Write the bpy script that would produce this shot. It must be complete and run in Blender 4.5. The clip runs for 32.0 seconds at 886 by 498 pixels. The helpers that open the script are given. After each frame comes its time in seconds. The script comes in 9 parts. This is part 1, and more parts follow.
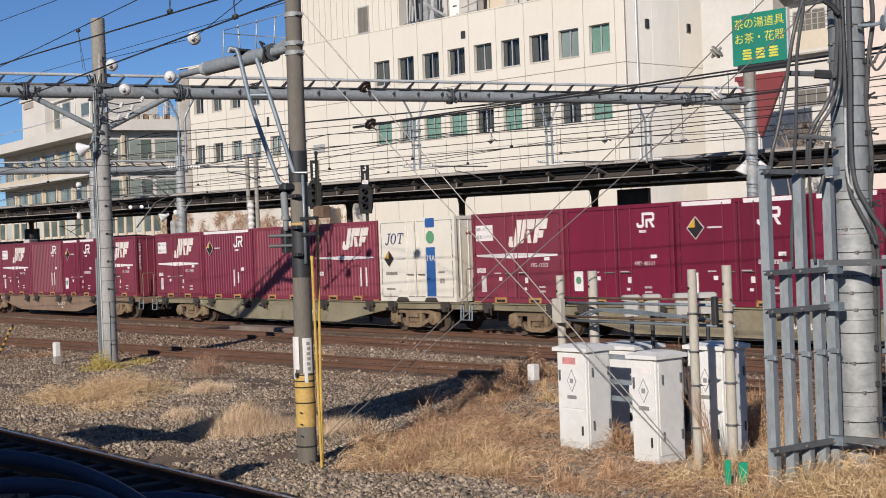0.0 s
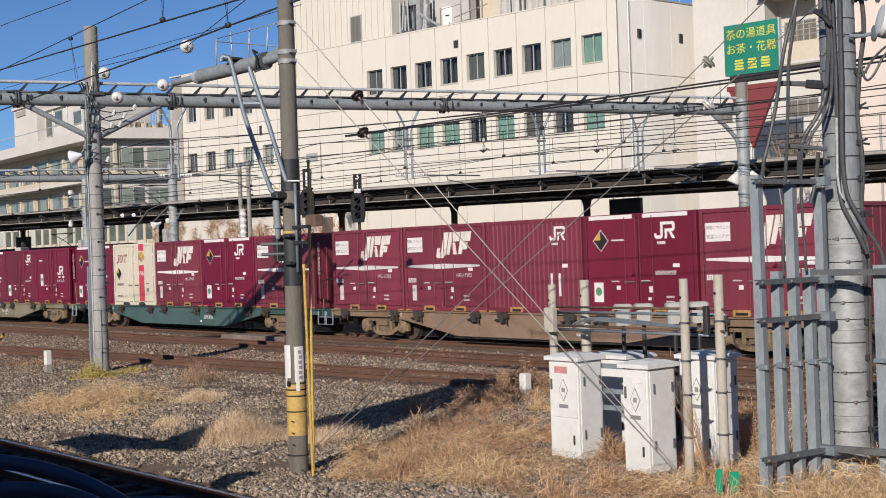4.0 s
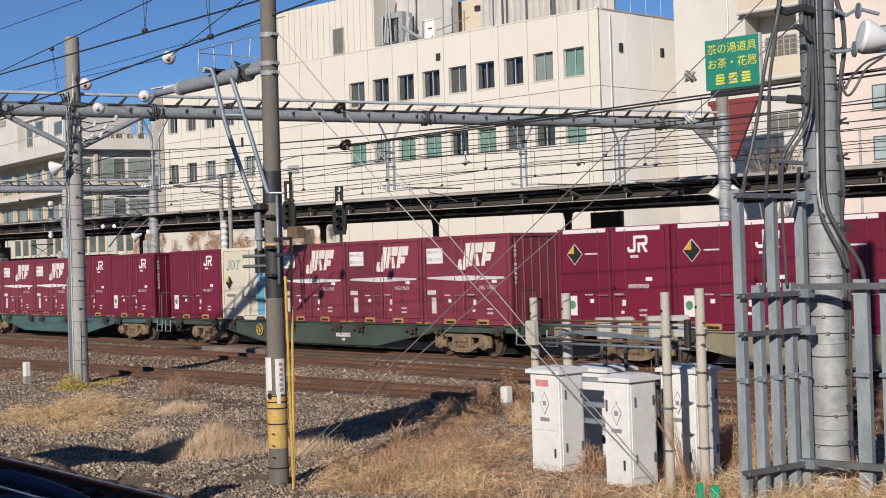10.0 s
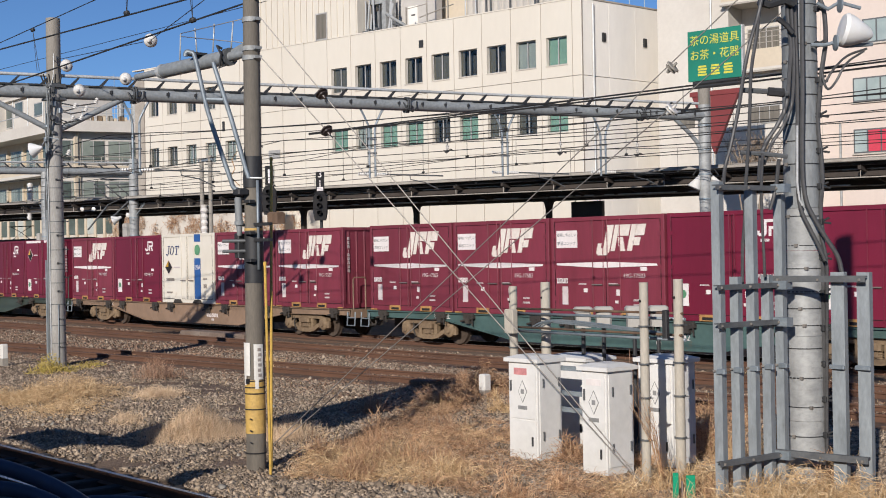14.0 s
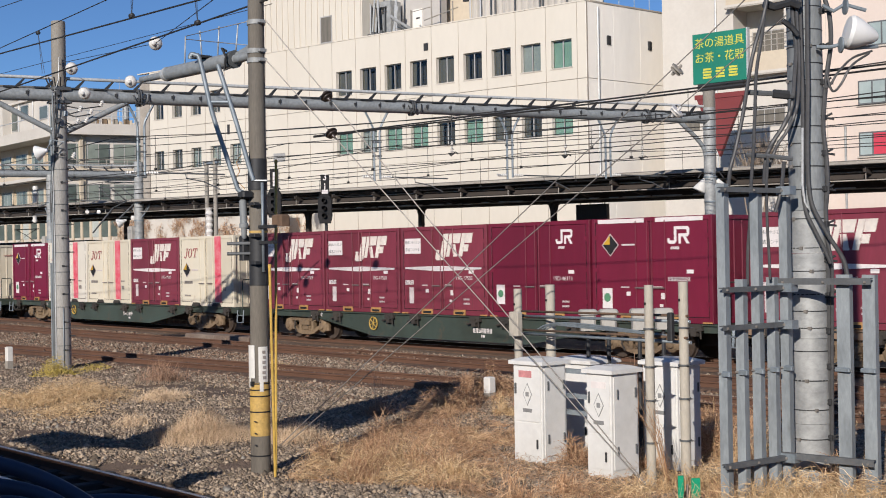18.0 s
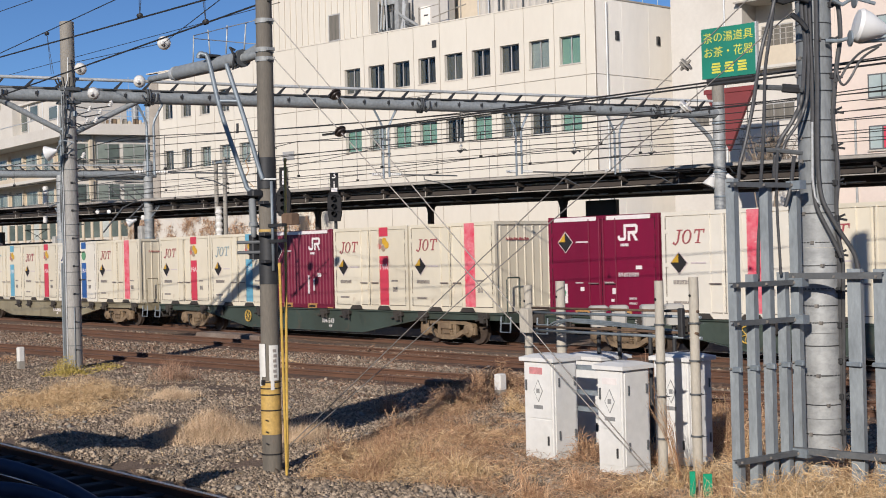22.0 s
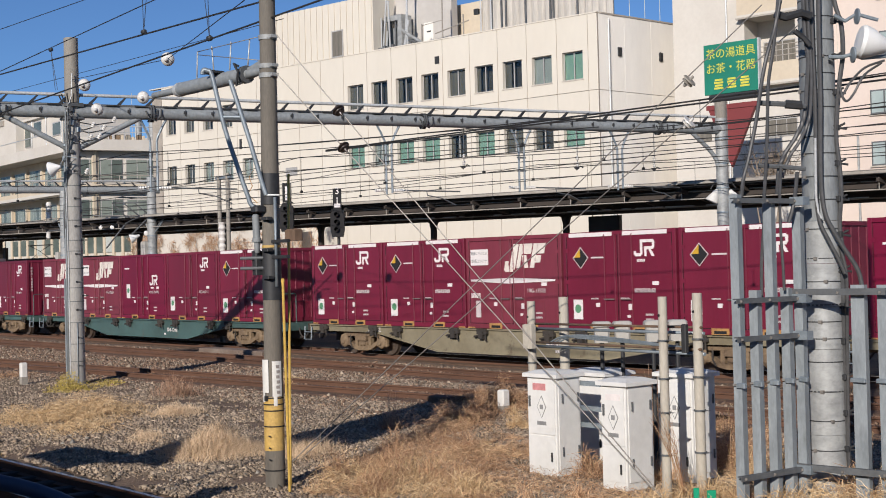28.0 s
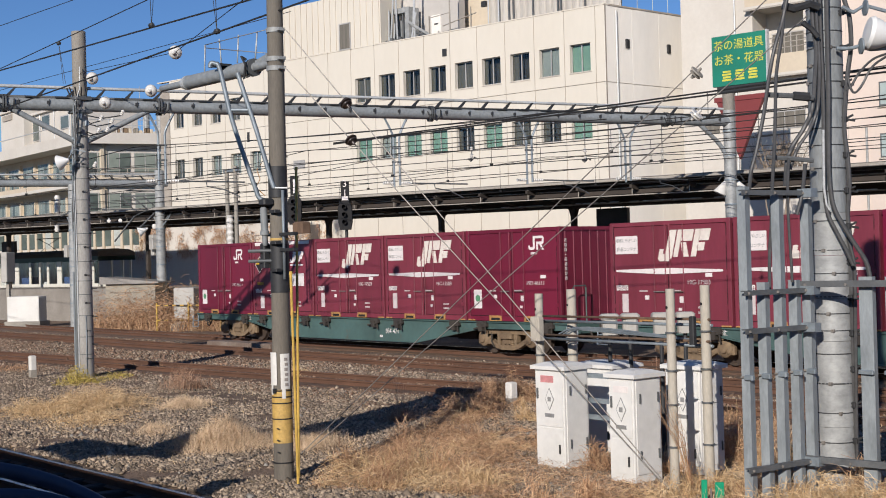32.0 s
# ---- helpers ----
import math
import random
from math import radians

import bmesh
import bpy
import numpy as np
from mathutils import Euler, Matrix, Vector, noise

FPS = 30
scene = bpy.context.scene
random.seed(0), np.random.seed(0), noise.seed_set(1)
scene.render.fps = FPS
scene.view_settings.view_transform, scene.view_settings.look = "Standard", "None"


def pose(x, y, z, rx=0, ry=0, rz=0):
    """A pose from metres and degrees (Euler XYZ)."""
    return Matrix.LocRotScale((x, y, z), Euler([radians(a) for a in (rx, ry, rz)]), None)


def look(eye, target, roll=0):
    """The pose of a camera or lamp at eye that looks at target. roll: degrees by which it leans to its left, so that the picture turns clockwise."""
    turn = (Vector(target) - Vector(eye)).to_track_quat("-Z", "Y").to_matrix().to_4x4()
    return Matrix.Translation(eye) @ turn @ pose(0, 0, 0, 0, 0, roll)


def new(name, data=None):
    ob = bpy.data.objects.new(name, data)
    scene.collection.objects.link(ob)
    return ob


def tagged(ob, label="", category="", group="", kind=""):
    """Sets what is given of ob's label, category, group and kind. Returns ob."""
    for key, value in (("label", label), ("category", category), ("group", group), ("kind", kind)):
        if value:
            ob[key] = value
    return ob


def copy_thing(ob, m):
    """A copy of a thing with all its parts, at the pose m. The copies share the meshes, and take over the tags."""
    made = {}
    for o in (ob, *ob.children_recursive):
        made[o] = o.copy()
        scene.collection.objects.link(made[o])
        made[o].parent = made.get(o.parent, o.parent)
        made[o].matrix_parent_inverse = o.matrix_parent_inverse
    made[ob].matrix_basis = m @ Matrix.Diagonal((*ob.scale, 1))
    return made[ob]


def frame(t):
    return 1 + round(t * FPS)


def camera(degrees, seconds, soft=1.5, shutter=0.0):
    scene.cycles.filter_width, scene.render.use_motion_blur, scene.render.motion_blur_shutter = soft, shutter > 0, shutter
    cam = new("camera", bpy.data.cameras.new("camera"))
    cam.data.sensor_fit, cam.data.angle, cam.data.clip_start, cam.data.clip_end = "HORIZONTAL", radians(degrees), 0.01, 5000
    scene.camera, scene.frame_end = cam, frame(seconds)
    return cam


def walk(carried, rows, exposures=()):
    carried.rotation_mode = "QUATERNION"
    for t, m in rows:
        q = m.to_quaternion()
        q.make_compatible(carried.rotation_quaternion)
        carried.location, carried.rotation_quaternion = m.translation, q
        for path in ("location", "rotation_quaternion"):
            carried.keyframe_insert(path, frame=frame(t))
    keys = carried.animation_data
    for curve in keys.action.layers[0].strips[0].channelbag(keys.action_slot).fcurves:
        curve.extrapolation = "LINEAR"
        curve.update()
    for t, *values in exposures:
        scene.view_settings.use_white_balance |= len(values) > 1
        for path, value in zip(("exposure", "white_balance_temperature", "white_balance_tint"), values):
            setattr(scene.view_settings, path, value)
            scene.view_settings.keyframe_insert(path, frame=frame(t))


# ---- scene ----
# ---- main numbers ----
EXPOSURE = 0.0
SUN_AZ, SUN_EL = 150.0, 21.7      # degrees from +y towards +x, and above the horizon
FACE_Y = 24.243                   # near face of the goods train
TRAIN_Y = FACE_Y + 1.225
SPEED, LAST_X = 8.473, -43.113    # metres a second; left end of the last load at 32 s
PITCH, WAGON = 3.80, 20.4
FLOOR_Z = 0.94
GROUND = -0.15


# ---- the camera: held by hand at the end of a platform, small sways only ----
cam = camera(37.41, 32.0, soft=1.0, shutter=0.1)
PATH = [
    (0, -0.003, 0.005, 2.635, -15.540, 12.598, 2.562, -2.119),
    (0.5, 0.006, -0.000, 2.633, -15.531, 12.594, 2.584, -1.972),
    (1, 0.006, 0.002, 2.637, -15.507, 12.624, 2.611, -1.810),
    (1.5, 0.014, -0.008, 2.635, -15.449, 12.677, 2.637, -1.757),
    (2, 0.010, -0.005, 2.629, -15.406, 12.737, 2.659, -1.662),
    (2.5, 0.008, -0.003, 2.630, -15.389, 12.761, 2.703, -1.778),
    (3, 0.008, -0.008, 2.636, -15.409, 12.731, 2.721, -1.952),
    (3.5, 0.001, 0.006, 2.630, -15.445, 12.710, 2.691, -2.017),
    (5.5, 0.004, -0.003, 2.633, -15.475, 12.662, 2.733, -1.892),
    (6, -0.002, 0.004, 2.634, -15.493, 12.655, 2.740, -1.885),
    (6.5, 0.001, 0.002, 2.633, -15.522, 12.614, 2.715, -1.769),
    (7, 0.008, -0.003, 2.632, -15.507, 12.618, 2.711, -1.603),
    (7.5, 0.014, -0.008, 2.633, -15.464, 12.658, 2.743, -1.503),
    (8, -0.001, -0.006, 2.635, -15.431, 12.717, 2.771, -1.417),
    (8.5, 0.003, 0.001, 2.636, -15.407, 12.749, 2.783, -1.499),
    (9, -0.001, 0.003, 2.634, -15.403, 12.760, 2.780, -1.544),
    (9.5, -0.000, 0.001, 2.637, -15.350, 12.821, 2.820, -1.619),
    (10, -0.006, 0.001, 2.631, -15.278, 12.913, 2.877, -1.739),
    (10.5, -0.006, 0.008, 2.632, -15.257, 12.945, 2.876, -1.815),
    (11, -0.007, 0.012, 2.631, -15.307, 12.892, 2.799, -1.724),
    (11.5, -0.004, 0.006, 2.631, -15.276, 12.920, 2.736, -1.405),
    (12, 0.007, 0.002, 2.631, -15.223, 12.966, 2.690, -1.232),
    (12.5, -0.004, 0.001, 2.628, -15.183, 13.023, 2.628, -0.833),
    (13, -0.001, 0.003, 2.630, -15.122, 13.093, 2.639, -0.738),
    (13.5, -0.006, 0.004, 2.629, -15.105, 13.119, 2.660, -0.860),
    (14, 0.005, -0.001, 2.635, -15.077, 13.134, 2.679, -0.993),
    (14.5, -0.002, 0.004, 2.634, -15.106, 13.113, 2.699, -1.262),
    (16.5, -0.005, 0.004, 2.629, -15.126, 13.093, 2.733, -1.006),
    (17, 0.000, -0.002, 2.631, -15.105, 13.106, 2.752, -0.948),
    (17.5, -0.001, -0.002, 2.632, -15.113, 13.098, 2.755, -0.969),
    (18, -0.002, 0.006, 2.628, -15.131, 13.086, 2.720, -0.988),
    (18.5, -0.002, 0.001, 2.625, -15.153, 13.056, 2.677, -0.845),
    (19, -0.004, 0.004, 2.626, -15.231, 12.971, 2.609, -0.875),
    (19.5, 0.004, -0.006, 2.632, -15.231, 12.951, 2.585, -0.720),
    (20, -0.006, 0.001, 2.630, -15.147, 13.068, 2.564, -0.465),
    (20.5, -0.008, -0.002, 2.630, -15.106, 13.114, 2.552, -0.492),
    (21, 0.001, -0.006, 2.626, -15.116, 13.088, 2.602, -0.693),
    (21.5, -0.013, 0.006, 2.630, -15.176, 13.048, 2.654, -0.994),
    (22, -0.006, 0.012, 2.631, -15.234, 12.978, 2.681, -1.430),
    (22.5, -0.012, 0.004, 2.628, -15.276, 12.927, 2.697, -1.484),
    (23, -0.010, 0.014, 2.630, -15.314, 12.889, 2.721, -1.362),
    (23.5, -0.013, 0.007, 2.632, -15.325, 12.873, 2.734, -1.257),
    (24, -0.004, 0.004, 2.633, -15.306, 12.882, 2.760, -1.313),
    (24.5, -0.007, 0.003, 2.640, -15.304, 12.887, 2.768, -1.456),
    (25, -0.005, 0.002, 2.634, -15.290, 12.900, 2.778, -1.524),
    (25.5, -0.010, 0.002, 2.636, -15.269, 12.930, 2.811, -1.439),
    (27.5, -0.002, 0.007, 2.632, -15.253, 12.941, 2.922, -1.429),
    (28, -0.009, 0.006, 2.634, -15.258, 12.943, 2.924, -1.420),
    (28.5, -0.009, 0.001, 2.637, -15.295, 12.896, 2.907, -1.617),
    (29, -0.012, 0.003, 2.630, -15.325, 12.865, 2.882, -1.704),
    (29.5, -0.012, 0.015, 2.631, -15.340, 12.861, 2.853, -1.630),
    (30, -0.003, 0.002, 2.633, -15.343, 12.834, 2.830, -1.548),
    (30.5, -0.009, 0.007, 2.633, -15.345, 12.843, 2.820, -1.302),
    (31, -0.006, 0.012, 2.632, -15.361, 12.825, 2.825, -1.339),
    (31.5, -0.001, 0.007, 2.630, -15.352, 12.825, 2.819, -1.450),
    (32, 0.000, 0.000, 2.632, -15.329, 12.845, 2.813, -1.510),
]
walk(cam, [(t, look((a, b, c), (d, e, f), r)) for t, a, b, c, d, e, f, r in PATH],
     exposures=((0.0, EXPOSURE, 6200, 12), (32.0, EXPOSURE, 6200, 12)))


# ---- daylight: a low winter sun behind the camera, clear sky ----
world = bpy.data.worlds.new("sky")
scene.world = world
world.use_nodes = True
wn = world.node_tree
sky = wn.nodes.new("ShaderNodeTexSky")
sky.sky_type = "NISHITA"
sky.sun_disc = False
sky.sun_elevation, sky.sun_rotation = radians(SUN_EL), radians(SUN_AZ)
sky.air_density, sky.dust_density, sky.ozone_density = 0.72, 0.0, 6.0
wn.links.new(sky.outputs[0], wn.nodes["Background"].inputs[0])
wn.nodes["Background"].inputs[1].default_value = 0.088
sun_way = Vector((math.sin(radians(SUN_AZ)) * math.cos(radians(SUN_EL)), math.cos(radians(SUN_AZ)) * math.cos(radians(SUN_EL)), math.sin(radians(SUN_EL))))
lamp = bpy.data.lights.new("sun", "SUN")
lamp.energy, lamp.angle, lamp.color = 4.7, radians(0.55), (1.0, 0.915, 0.80)
new("sun", lamp).matrix_world = look(sun_way * 60, (0, 0, 0))


# ---- materials ----
def surf(name, c1, c2=None, rough=0.6, metal=0.0, big=0.8, fine=18.0, bump=0.15, dist=0.01, stretch=(1, 1, 1), dirt=None, dirt_at=0.62, dirt_scale=2.0, vary=0.0, island=0.0, coat=0.0, rough_var=0.12, mottle=0.5):
    """A painted, stony or metal surface: two tones in large patches, fine grain, dirt, relief."""
    m = bpy.data.materials.new(name)
    m.use_nodes = True
    nt = m.node_tree
    N, L = nt.nodes, nt.links
    b = N["Principled BSDF"]
    tc = N.new("ShaderNodeTexCoord")
    mp = N.new("ShaderNodeMapping")
    mp.inputs["Scale"].default_value = stretch
    L.new(tc.outputs["Object"], mp.inputs[0])
    def noise_tex(scale, detail, rough_):
        n = N.new("ShaderNodeTexNoise")
        n.inputs["Scale"].default_value = scale
        n.inputs["Detail"].default_value = detail
        n.inputs["Roughness"].default_value = rough_
        L.new(mp.outputs[0], n.inputs["Vector"])
        return n
    def mix(fac, a, c, kind="MIX"):
        x = N.new("ShaderNodeMix")
        x.data_type, x.blend_type = "RGBA", kind
        for sock, val in ((x.inputs["Factor"], fac), (x.inputs[6], a), (x.inputs[7], c)):
            if isinstance(val, (int, float, tuple)):
                sock.default_value = val
            else:
                L.new(val, sock)
        return x.outputs[2]
    c2 = c2 or tuple(v * 0.72 for v in c1)
    n1, n2 = noise_tex(big, 4, 0.6), noise_tex(fine, 5, 0.65)
    r1 = N.new("ShaderNodeMapRange")
    r1.inputs[1].default_value, r1.inputs[2].default_value = 0.35, 0.68
    L.new(n1.outputs[0], r1.inputs[0])
    col = mix(r1.outputs[0], (*c1, 1), (*c2, 1))
    r2 = N.new("ShaderNodeMapRange")
    r2.inputs[1].default_value, r2.inputs[2].default_value, r2.inputs[3].default_value, r2.inputs[4].default_value = 0.25, 0.75, 1 - mottle * 0.6, 1 + mottle * 0.4
    L.new(n2.outputs[0], r2.inputs[0])
    comb = N.new("ShaderNodeCombineColor")
    for i in range(3):
        L.new(r2.outputs[0], comb.inputs[i])
    col = mix(1.0, col, comb.outputs[0], "MULTIPLY")
    if dirt:
        n3 = noise_tex(dirt_scale, 8, 0.7)
        r3 = N.new("ShaderNodeMapRange")
        r3.inputs[1].default_value, r3.inputs[2].default_value = dirt_at, dirt_at + 0.12
        L.new(n3.outputs[0], r3.inputs[0])
        col = mix(r3.outputs[0], col, (*dirt, 1))
    if vary or island:
        src = N.new("ShaderNodeObjectInfo").outputs["Random"] if vary else N.new("ShaderNodeNewGeometry").outputs["Random Per Island"]
        r4 = N.new("ShaderNodeMapRange")
        r4.inputs[3].default_value, r4.inputs[4].default_value = 1 - (vary or island), 1 + (vary or island)
        L.new(src, r4.inputs[0])
        comb2 = N.new("ShaderNodeCombineColor")
        for i in range(3):
            L.new(r4.outputs[0], comb2.inputs[i])
        col = mix(1.0, col, comb2.outputs[0], "MULTIPLY")
    L.new(col, b.inputs["Base Color"])
    r5 = N.new("ShaderNodeMapRange")
    r5.inputs[3].default_value, r5.inputs[4].default_value = max(0.02, rough - rough_var), min(1, rough + rough_var)
    L.new(n2.outputs[0], r5.inputs[0])
    L.new(r5.outputs[0], b.inputs["Roughness"])
    b.inputs["Metallic"].default_value = metal
    b.inputs["Coat Weight"].default_value = coat
    if bump:
        bp = N.new("ShaderNodeBump")
        bp.inputs["Strength"].default_value, bp.inputs["Distance"].default_value = bump, dist
        L.new(n2.outputs[0], bp.inputs["Height"])
        L.new(bp.outputs[0], b.inputs["Normal"])
    return m


STREAK = (3, 3, 0.35)
M = {}
M["wine"] = surf("wine_paint", (0.172, 0.0135, 0.036), (0.145, 0.0125, 0.031), 0.42, big=0.5, fine=6, bump=0.03, stretch=STREAK, dirt=(0.06, 0.02, 0.022), dirt_at=0.66, vary=0.12, mottle=0.18)
M["wine_bright"] = surf("bright_wine_paint", (0.184, 0.0065, 0.034), (0.156, 0.0065, 0.030), 0.38, big=0.5, fine=6, bump=0.03, stretch=STREAK, vary=0.08, mottle=0.15)
M["wine_faded"] = surf("faded_wine_paint", (0.205, 0.034, 0.054), (0.165, 0.028, 0.042), 0.5, big=0.7, fine=7, bump=0.04, stretch=STREAK, dirt=(0.09, 0.035, 0.03), dirt_at=0.6, vary=0.12, mottle=0.25)
M["cream"] = surf("cream_paint", (0.68, 0.62, 0.49), (0.635, 0.56, 0.42), 0.45, big=0.35, fine=2.5, bump=0.02, stretch=(1, 1, 0.6), dirt=(0.45, 0.34, 0.22), dirt_at=0.64, dirt_scale=1.6, vary=0.07, mottle=0.10)
M["cream_white"] = surf("off_white_paint", (0.72, 0.675, 0.585), (0.665, 0.61, 0.50), 0.45, big=0.35, fine=2.5, bump=0.02, stretch=(1, 1, 0.6), dirt=(0.48, 0.40, 0.29), dirt_at=0.64, dirt_scale=1.6, vary=0.05, mottle=0.10)
M["white_mark"] = surf("white_marking", (0.80, 0.75, 0.72), (0.70, 0.63, 0.60), 0.5, fine=14, bump=0, dirt=(0.42, 0.27, 0.27), dirt_at=0.64, dirt_scale=5, mottle=0.2)
M["old_mark"] = surf("worn_white_marking", (0.76, 0.70, 0.62), (0.62, 0.52, 0.46), 0.55, fine=10, bump=0, dirt=(0.30, 0.12, 0.12), dirt_at=0.60, dirt_scale=6, mottle=0.25)
M["red_mark"] = surf("red_marking", (0.62, 0.045, 0.08), (0.5, 0.05, 0.08), 0.5, fine=10, bump=0, mottle=0.2)
M["flower_mark"] = surf("pink_flower_stripe", (0.66, 0.04, 0.085), (0.72, 0.26, 0.28), 0.5, big=4.0, fine=10, bump=0, dirt=(0.75, 0.45, 0.42), dirt_at=0.6, dirt_scale=9, mottle=0.15)
M["blue_mark"] = surf("blue_marking", (0.035, 0.12, 0.35), None, 0.5, bump=0, mottle=0.2)
M["cyan_mark"] = surf("light_blue_marking", (0.16, 0.42, 0.56), None, 0.5, bump=0, mottle=0.2)
M["yellow_mark"] = surf("yellow_marking", (0.62, 0.36, 0.03), None, 0.5, bump=0, mottle=0.2)
M["black_mark"] = surf("black_marking", (0.016, 0.015, 0.016), None, 0.85, bump=0, mottle=0.2)
M["green_mark"] = surf("green_marking", (0.12, 0.30, 0.16), None, 0.5, bump=0, mottle=0.2)
M["emblem_red"] = surf("dull_red_marking", (0.36, 0.075, 0.085), None, 0.5, bump=0, mottle=0.25)
M["emblem_pale"] = surf("faded_blue_marking", (0.27, 0.37, 0.41), None, 0.5, bump=0, mottle=0.3)
M["seam"] = surf("dark_door_seam", (0.10, 0.075, 0.055), None, 0.8, bump=0)
M["seam_wine"] = surf("dark_wine_door_seam", (0.035, 0.006, 0.010), None, 0.7, bump=0)
M["fruit_red"] = surf("faded_red_marking", (0.50, 0.16, 0.13), None, 0.5, bump=0)
M["fruit_brown"] = surf("faded_brown_marking", (0.38, 0.27, 0.20), None, 0.5, bump=0)
M["navy_mark"] = surf("navy_marking", (0.03, 0.04, 0.14), None, 0.5, bump=0, mottle=0.2)
M["pocket"] = surf("worn_yellow_paint", (0.52, 0.28, 0.09), (0.36, 0.19, 0.07), 0.6, fine=20, bump=0.1, dirt=(0.12, 0.05, 0.03), dirt_at=0.56, dirt_scale=8)
M["bar_steel"] = surf("dull_steel", (0.28, 0.24, 0.22), (0.18, 0.12, 0.10), 0.5, 0.4, fine=20, bump=0.1)
M["wag_green"] = surf("blue_green_wagon_paint", (0.075, 0.135, 0.125), (0.06, 0.10, 0.09), 0.5, big=0.8, fine=8, bump=0.05, dirt=(0.11, 0.085, 0.06), dirt_at=0.60, vary=0.1, mottle=0.25)
M["wag_dark"] = surf("dark_green_wagon_paint", (0.055, 0.075, 0.06), (0.045, 0.055, 0.042), 0.55, big=0.8, fine=8, bump=0.05, dirt=(0.10, 0.075, 0.05), dirt_at=0.58, vary=0.1, mottle=0.25)
M["wag_grey"] = surf("olive_grey_wagon_paint", (0.27, 0.235, 0.155), (0.205, 0.17, 0.105), 0.6, big=0.8, fine=8, bump=0.05, dirt=(0.10, 0.07, 0.045), dirt_at=0.58, vary=0.1, mottle=0.25)
M["wag_tan"] = surf("brown_dusty_wagon_paint", (0.27, 0.18, 0.12), (0.21, 0.14, 0.09), 0.6, big=0.8, fine=8, bump=0.05, dirt=(0.13, 0.08, 0.05), dirt_at=0.60, vary=0.08, mottle=0.25)
M["bogie"] = surf("rusty_dusty_cast_steel", (0.255, 0.18, 0.105), (0.15, 0.10, 0.06), 0.8, big=2.0, fine=14, bump=0.3, dirt=(0.07, 0.05, 0.04), dirt_at=0.62, dirt_scale=4)
M["wheel"] = surf("rolling_steel", (0.16, 0.12, 0.09), (0.08, 0.06, 0.05), 0.55, 0.5, fine=14, bump=0.1)
M["grime"] = surf("black_brake_grime", (0.035, 0.03, 0.027), (0.055, 0.045, 0.035), 0.85, fine=12, bump=0.3)
M["rail_side"] = surf("rusty_rail", (0.135, 0.066, 0.038), (0.09, 0.045, 0.027), 0.85, big=0.5, fine=25, bump=0.2, mottle=0.3)
M["rail_top"] = surf("polished_rail_head", (0.42, 0.40, 0.38), (0.30, 0.27, 0.25), 0.28, 1.0, fine=30, bump=0.02, mottle=0.2)
M["rail_rust_top"] = surf("dull_rail_head", (0.22, 0.12, 0.07), (0.15, 0.08, 0.05), 0.6, 0.2, fine=30, bump=0.05, mottle=0.2)
M["sleeper"] = surf("brown_sleeper", (0.17, 0.105, 0.065), (0.10, 0.065, 0.045), 0.9, big=1.5, fine=14, bump=0.4, stretch=(6, 1, 1))
M["sleeper_conc"] = surf("dusty_concrete_sleeper", (0.24, 0.19, 0.15), (0.17, 0.12, 0.09), 0.9, big=1.5, fine=14, bump=0.3)
M["ballast"] = surf("ballast_ground", (0.25, 0.17, 0.112), (0.145, 0.098, 0.066), 0.95, big=0.35, fine=14, bump=0.9, dist=0.05, dirt=(0.115, 0.075, 0.048), dirt_at=0.56, dirt_scale=0.7, mottle=0.9)
M["stone"] = surf("ballast_stone", (0.37, 0.292, 0.212), (0.215, 0.162, 0.114), 0.9, big=3.0, fine=40, bump=0.3, island=0.62)
M["stone_rust"] = surf("rusty_ballast_stone", (0.27, 0.175, 0.115), (0.16, 0.10, 0.066), 0.9, big=2.0, fine=30, bump=0.3, island=0.5)
M["concrete_pole"] = surf("pole_concrete", (0.30, 0.275, 0.235), (0.22, 0.195, 0.16), 0.85, big=1.2, fine=30, bump=0.15, stretch=(2, 2, 0.4), dirt=(0.10, 0.085, 0.07), dirt_at=0.63, dirt_scale=1.4)
M["galv"] = surf("galvanised_steel", (0.29, 0.33, 0.355), (0.21, 0.245, 0.27), 0.5, 0.35, big=3.0, fine=22, bump=0.06, mottle=0.35)
M["galv_pole"] = surf("weathered_galvanised_pole", (0.407, 0.413, 0.401), (0.271, 0.277, 0.271), 0.6, 0.15, big=3.5, fine=14, bump=0.1, stretch=(1, 1, 1.6), dirt=(0.46, 0.46, 0.44), dirt_at=0.62, dirt_scale=7.0, mottle=0.6)
M["galv_post"] = surf("blue_grey_galvanised_angle", (0.290, 0.319, 0.331), (0.209, 0.232, 0.244), 0.6, 0.1, big=2.5, fine=16, bump=0.06, stretch=(2, 2, 0.6), dirt=(0.13, 0.14, 0.14), dirt_at=0.64, mottle=0.35)
M["galv_dark"] = surf("grey_weathered_galvanising", (0.13, 0.137, 0.14), (0.09, 0.094, 0.097), 0.65, 0.15, big=3.0, fine=22, bump=0.06, mottle=0.35)
M["pole_darker"] = surf("darker_blotchy_galvanising", (0.29, 0.305, 0.305), (0.20, 0.212, 0.215), 0.65, 0.15, big=1.6, fine=12, bump=0.06, stretch=(2, 2, 0.7), dirt=(0.08, 0.085, 0.09), dirt_at=0.58, dirt_scale=1.5, mottle=0.45)
M["pole_grey"] = surf("weathered_grey_pole", (0.40, 0.385, 0.355), (0.28, 0.265, 0.24), 0.75, 0.1, big=1.2, fine=18, bump=0.1, stretch=(2, 2, 0.5), dirt=(0.15, 0.135, 0.12), dirt_at=0.60, dirt_scale=1.6, mottle=0.45)
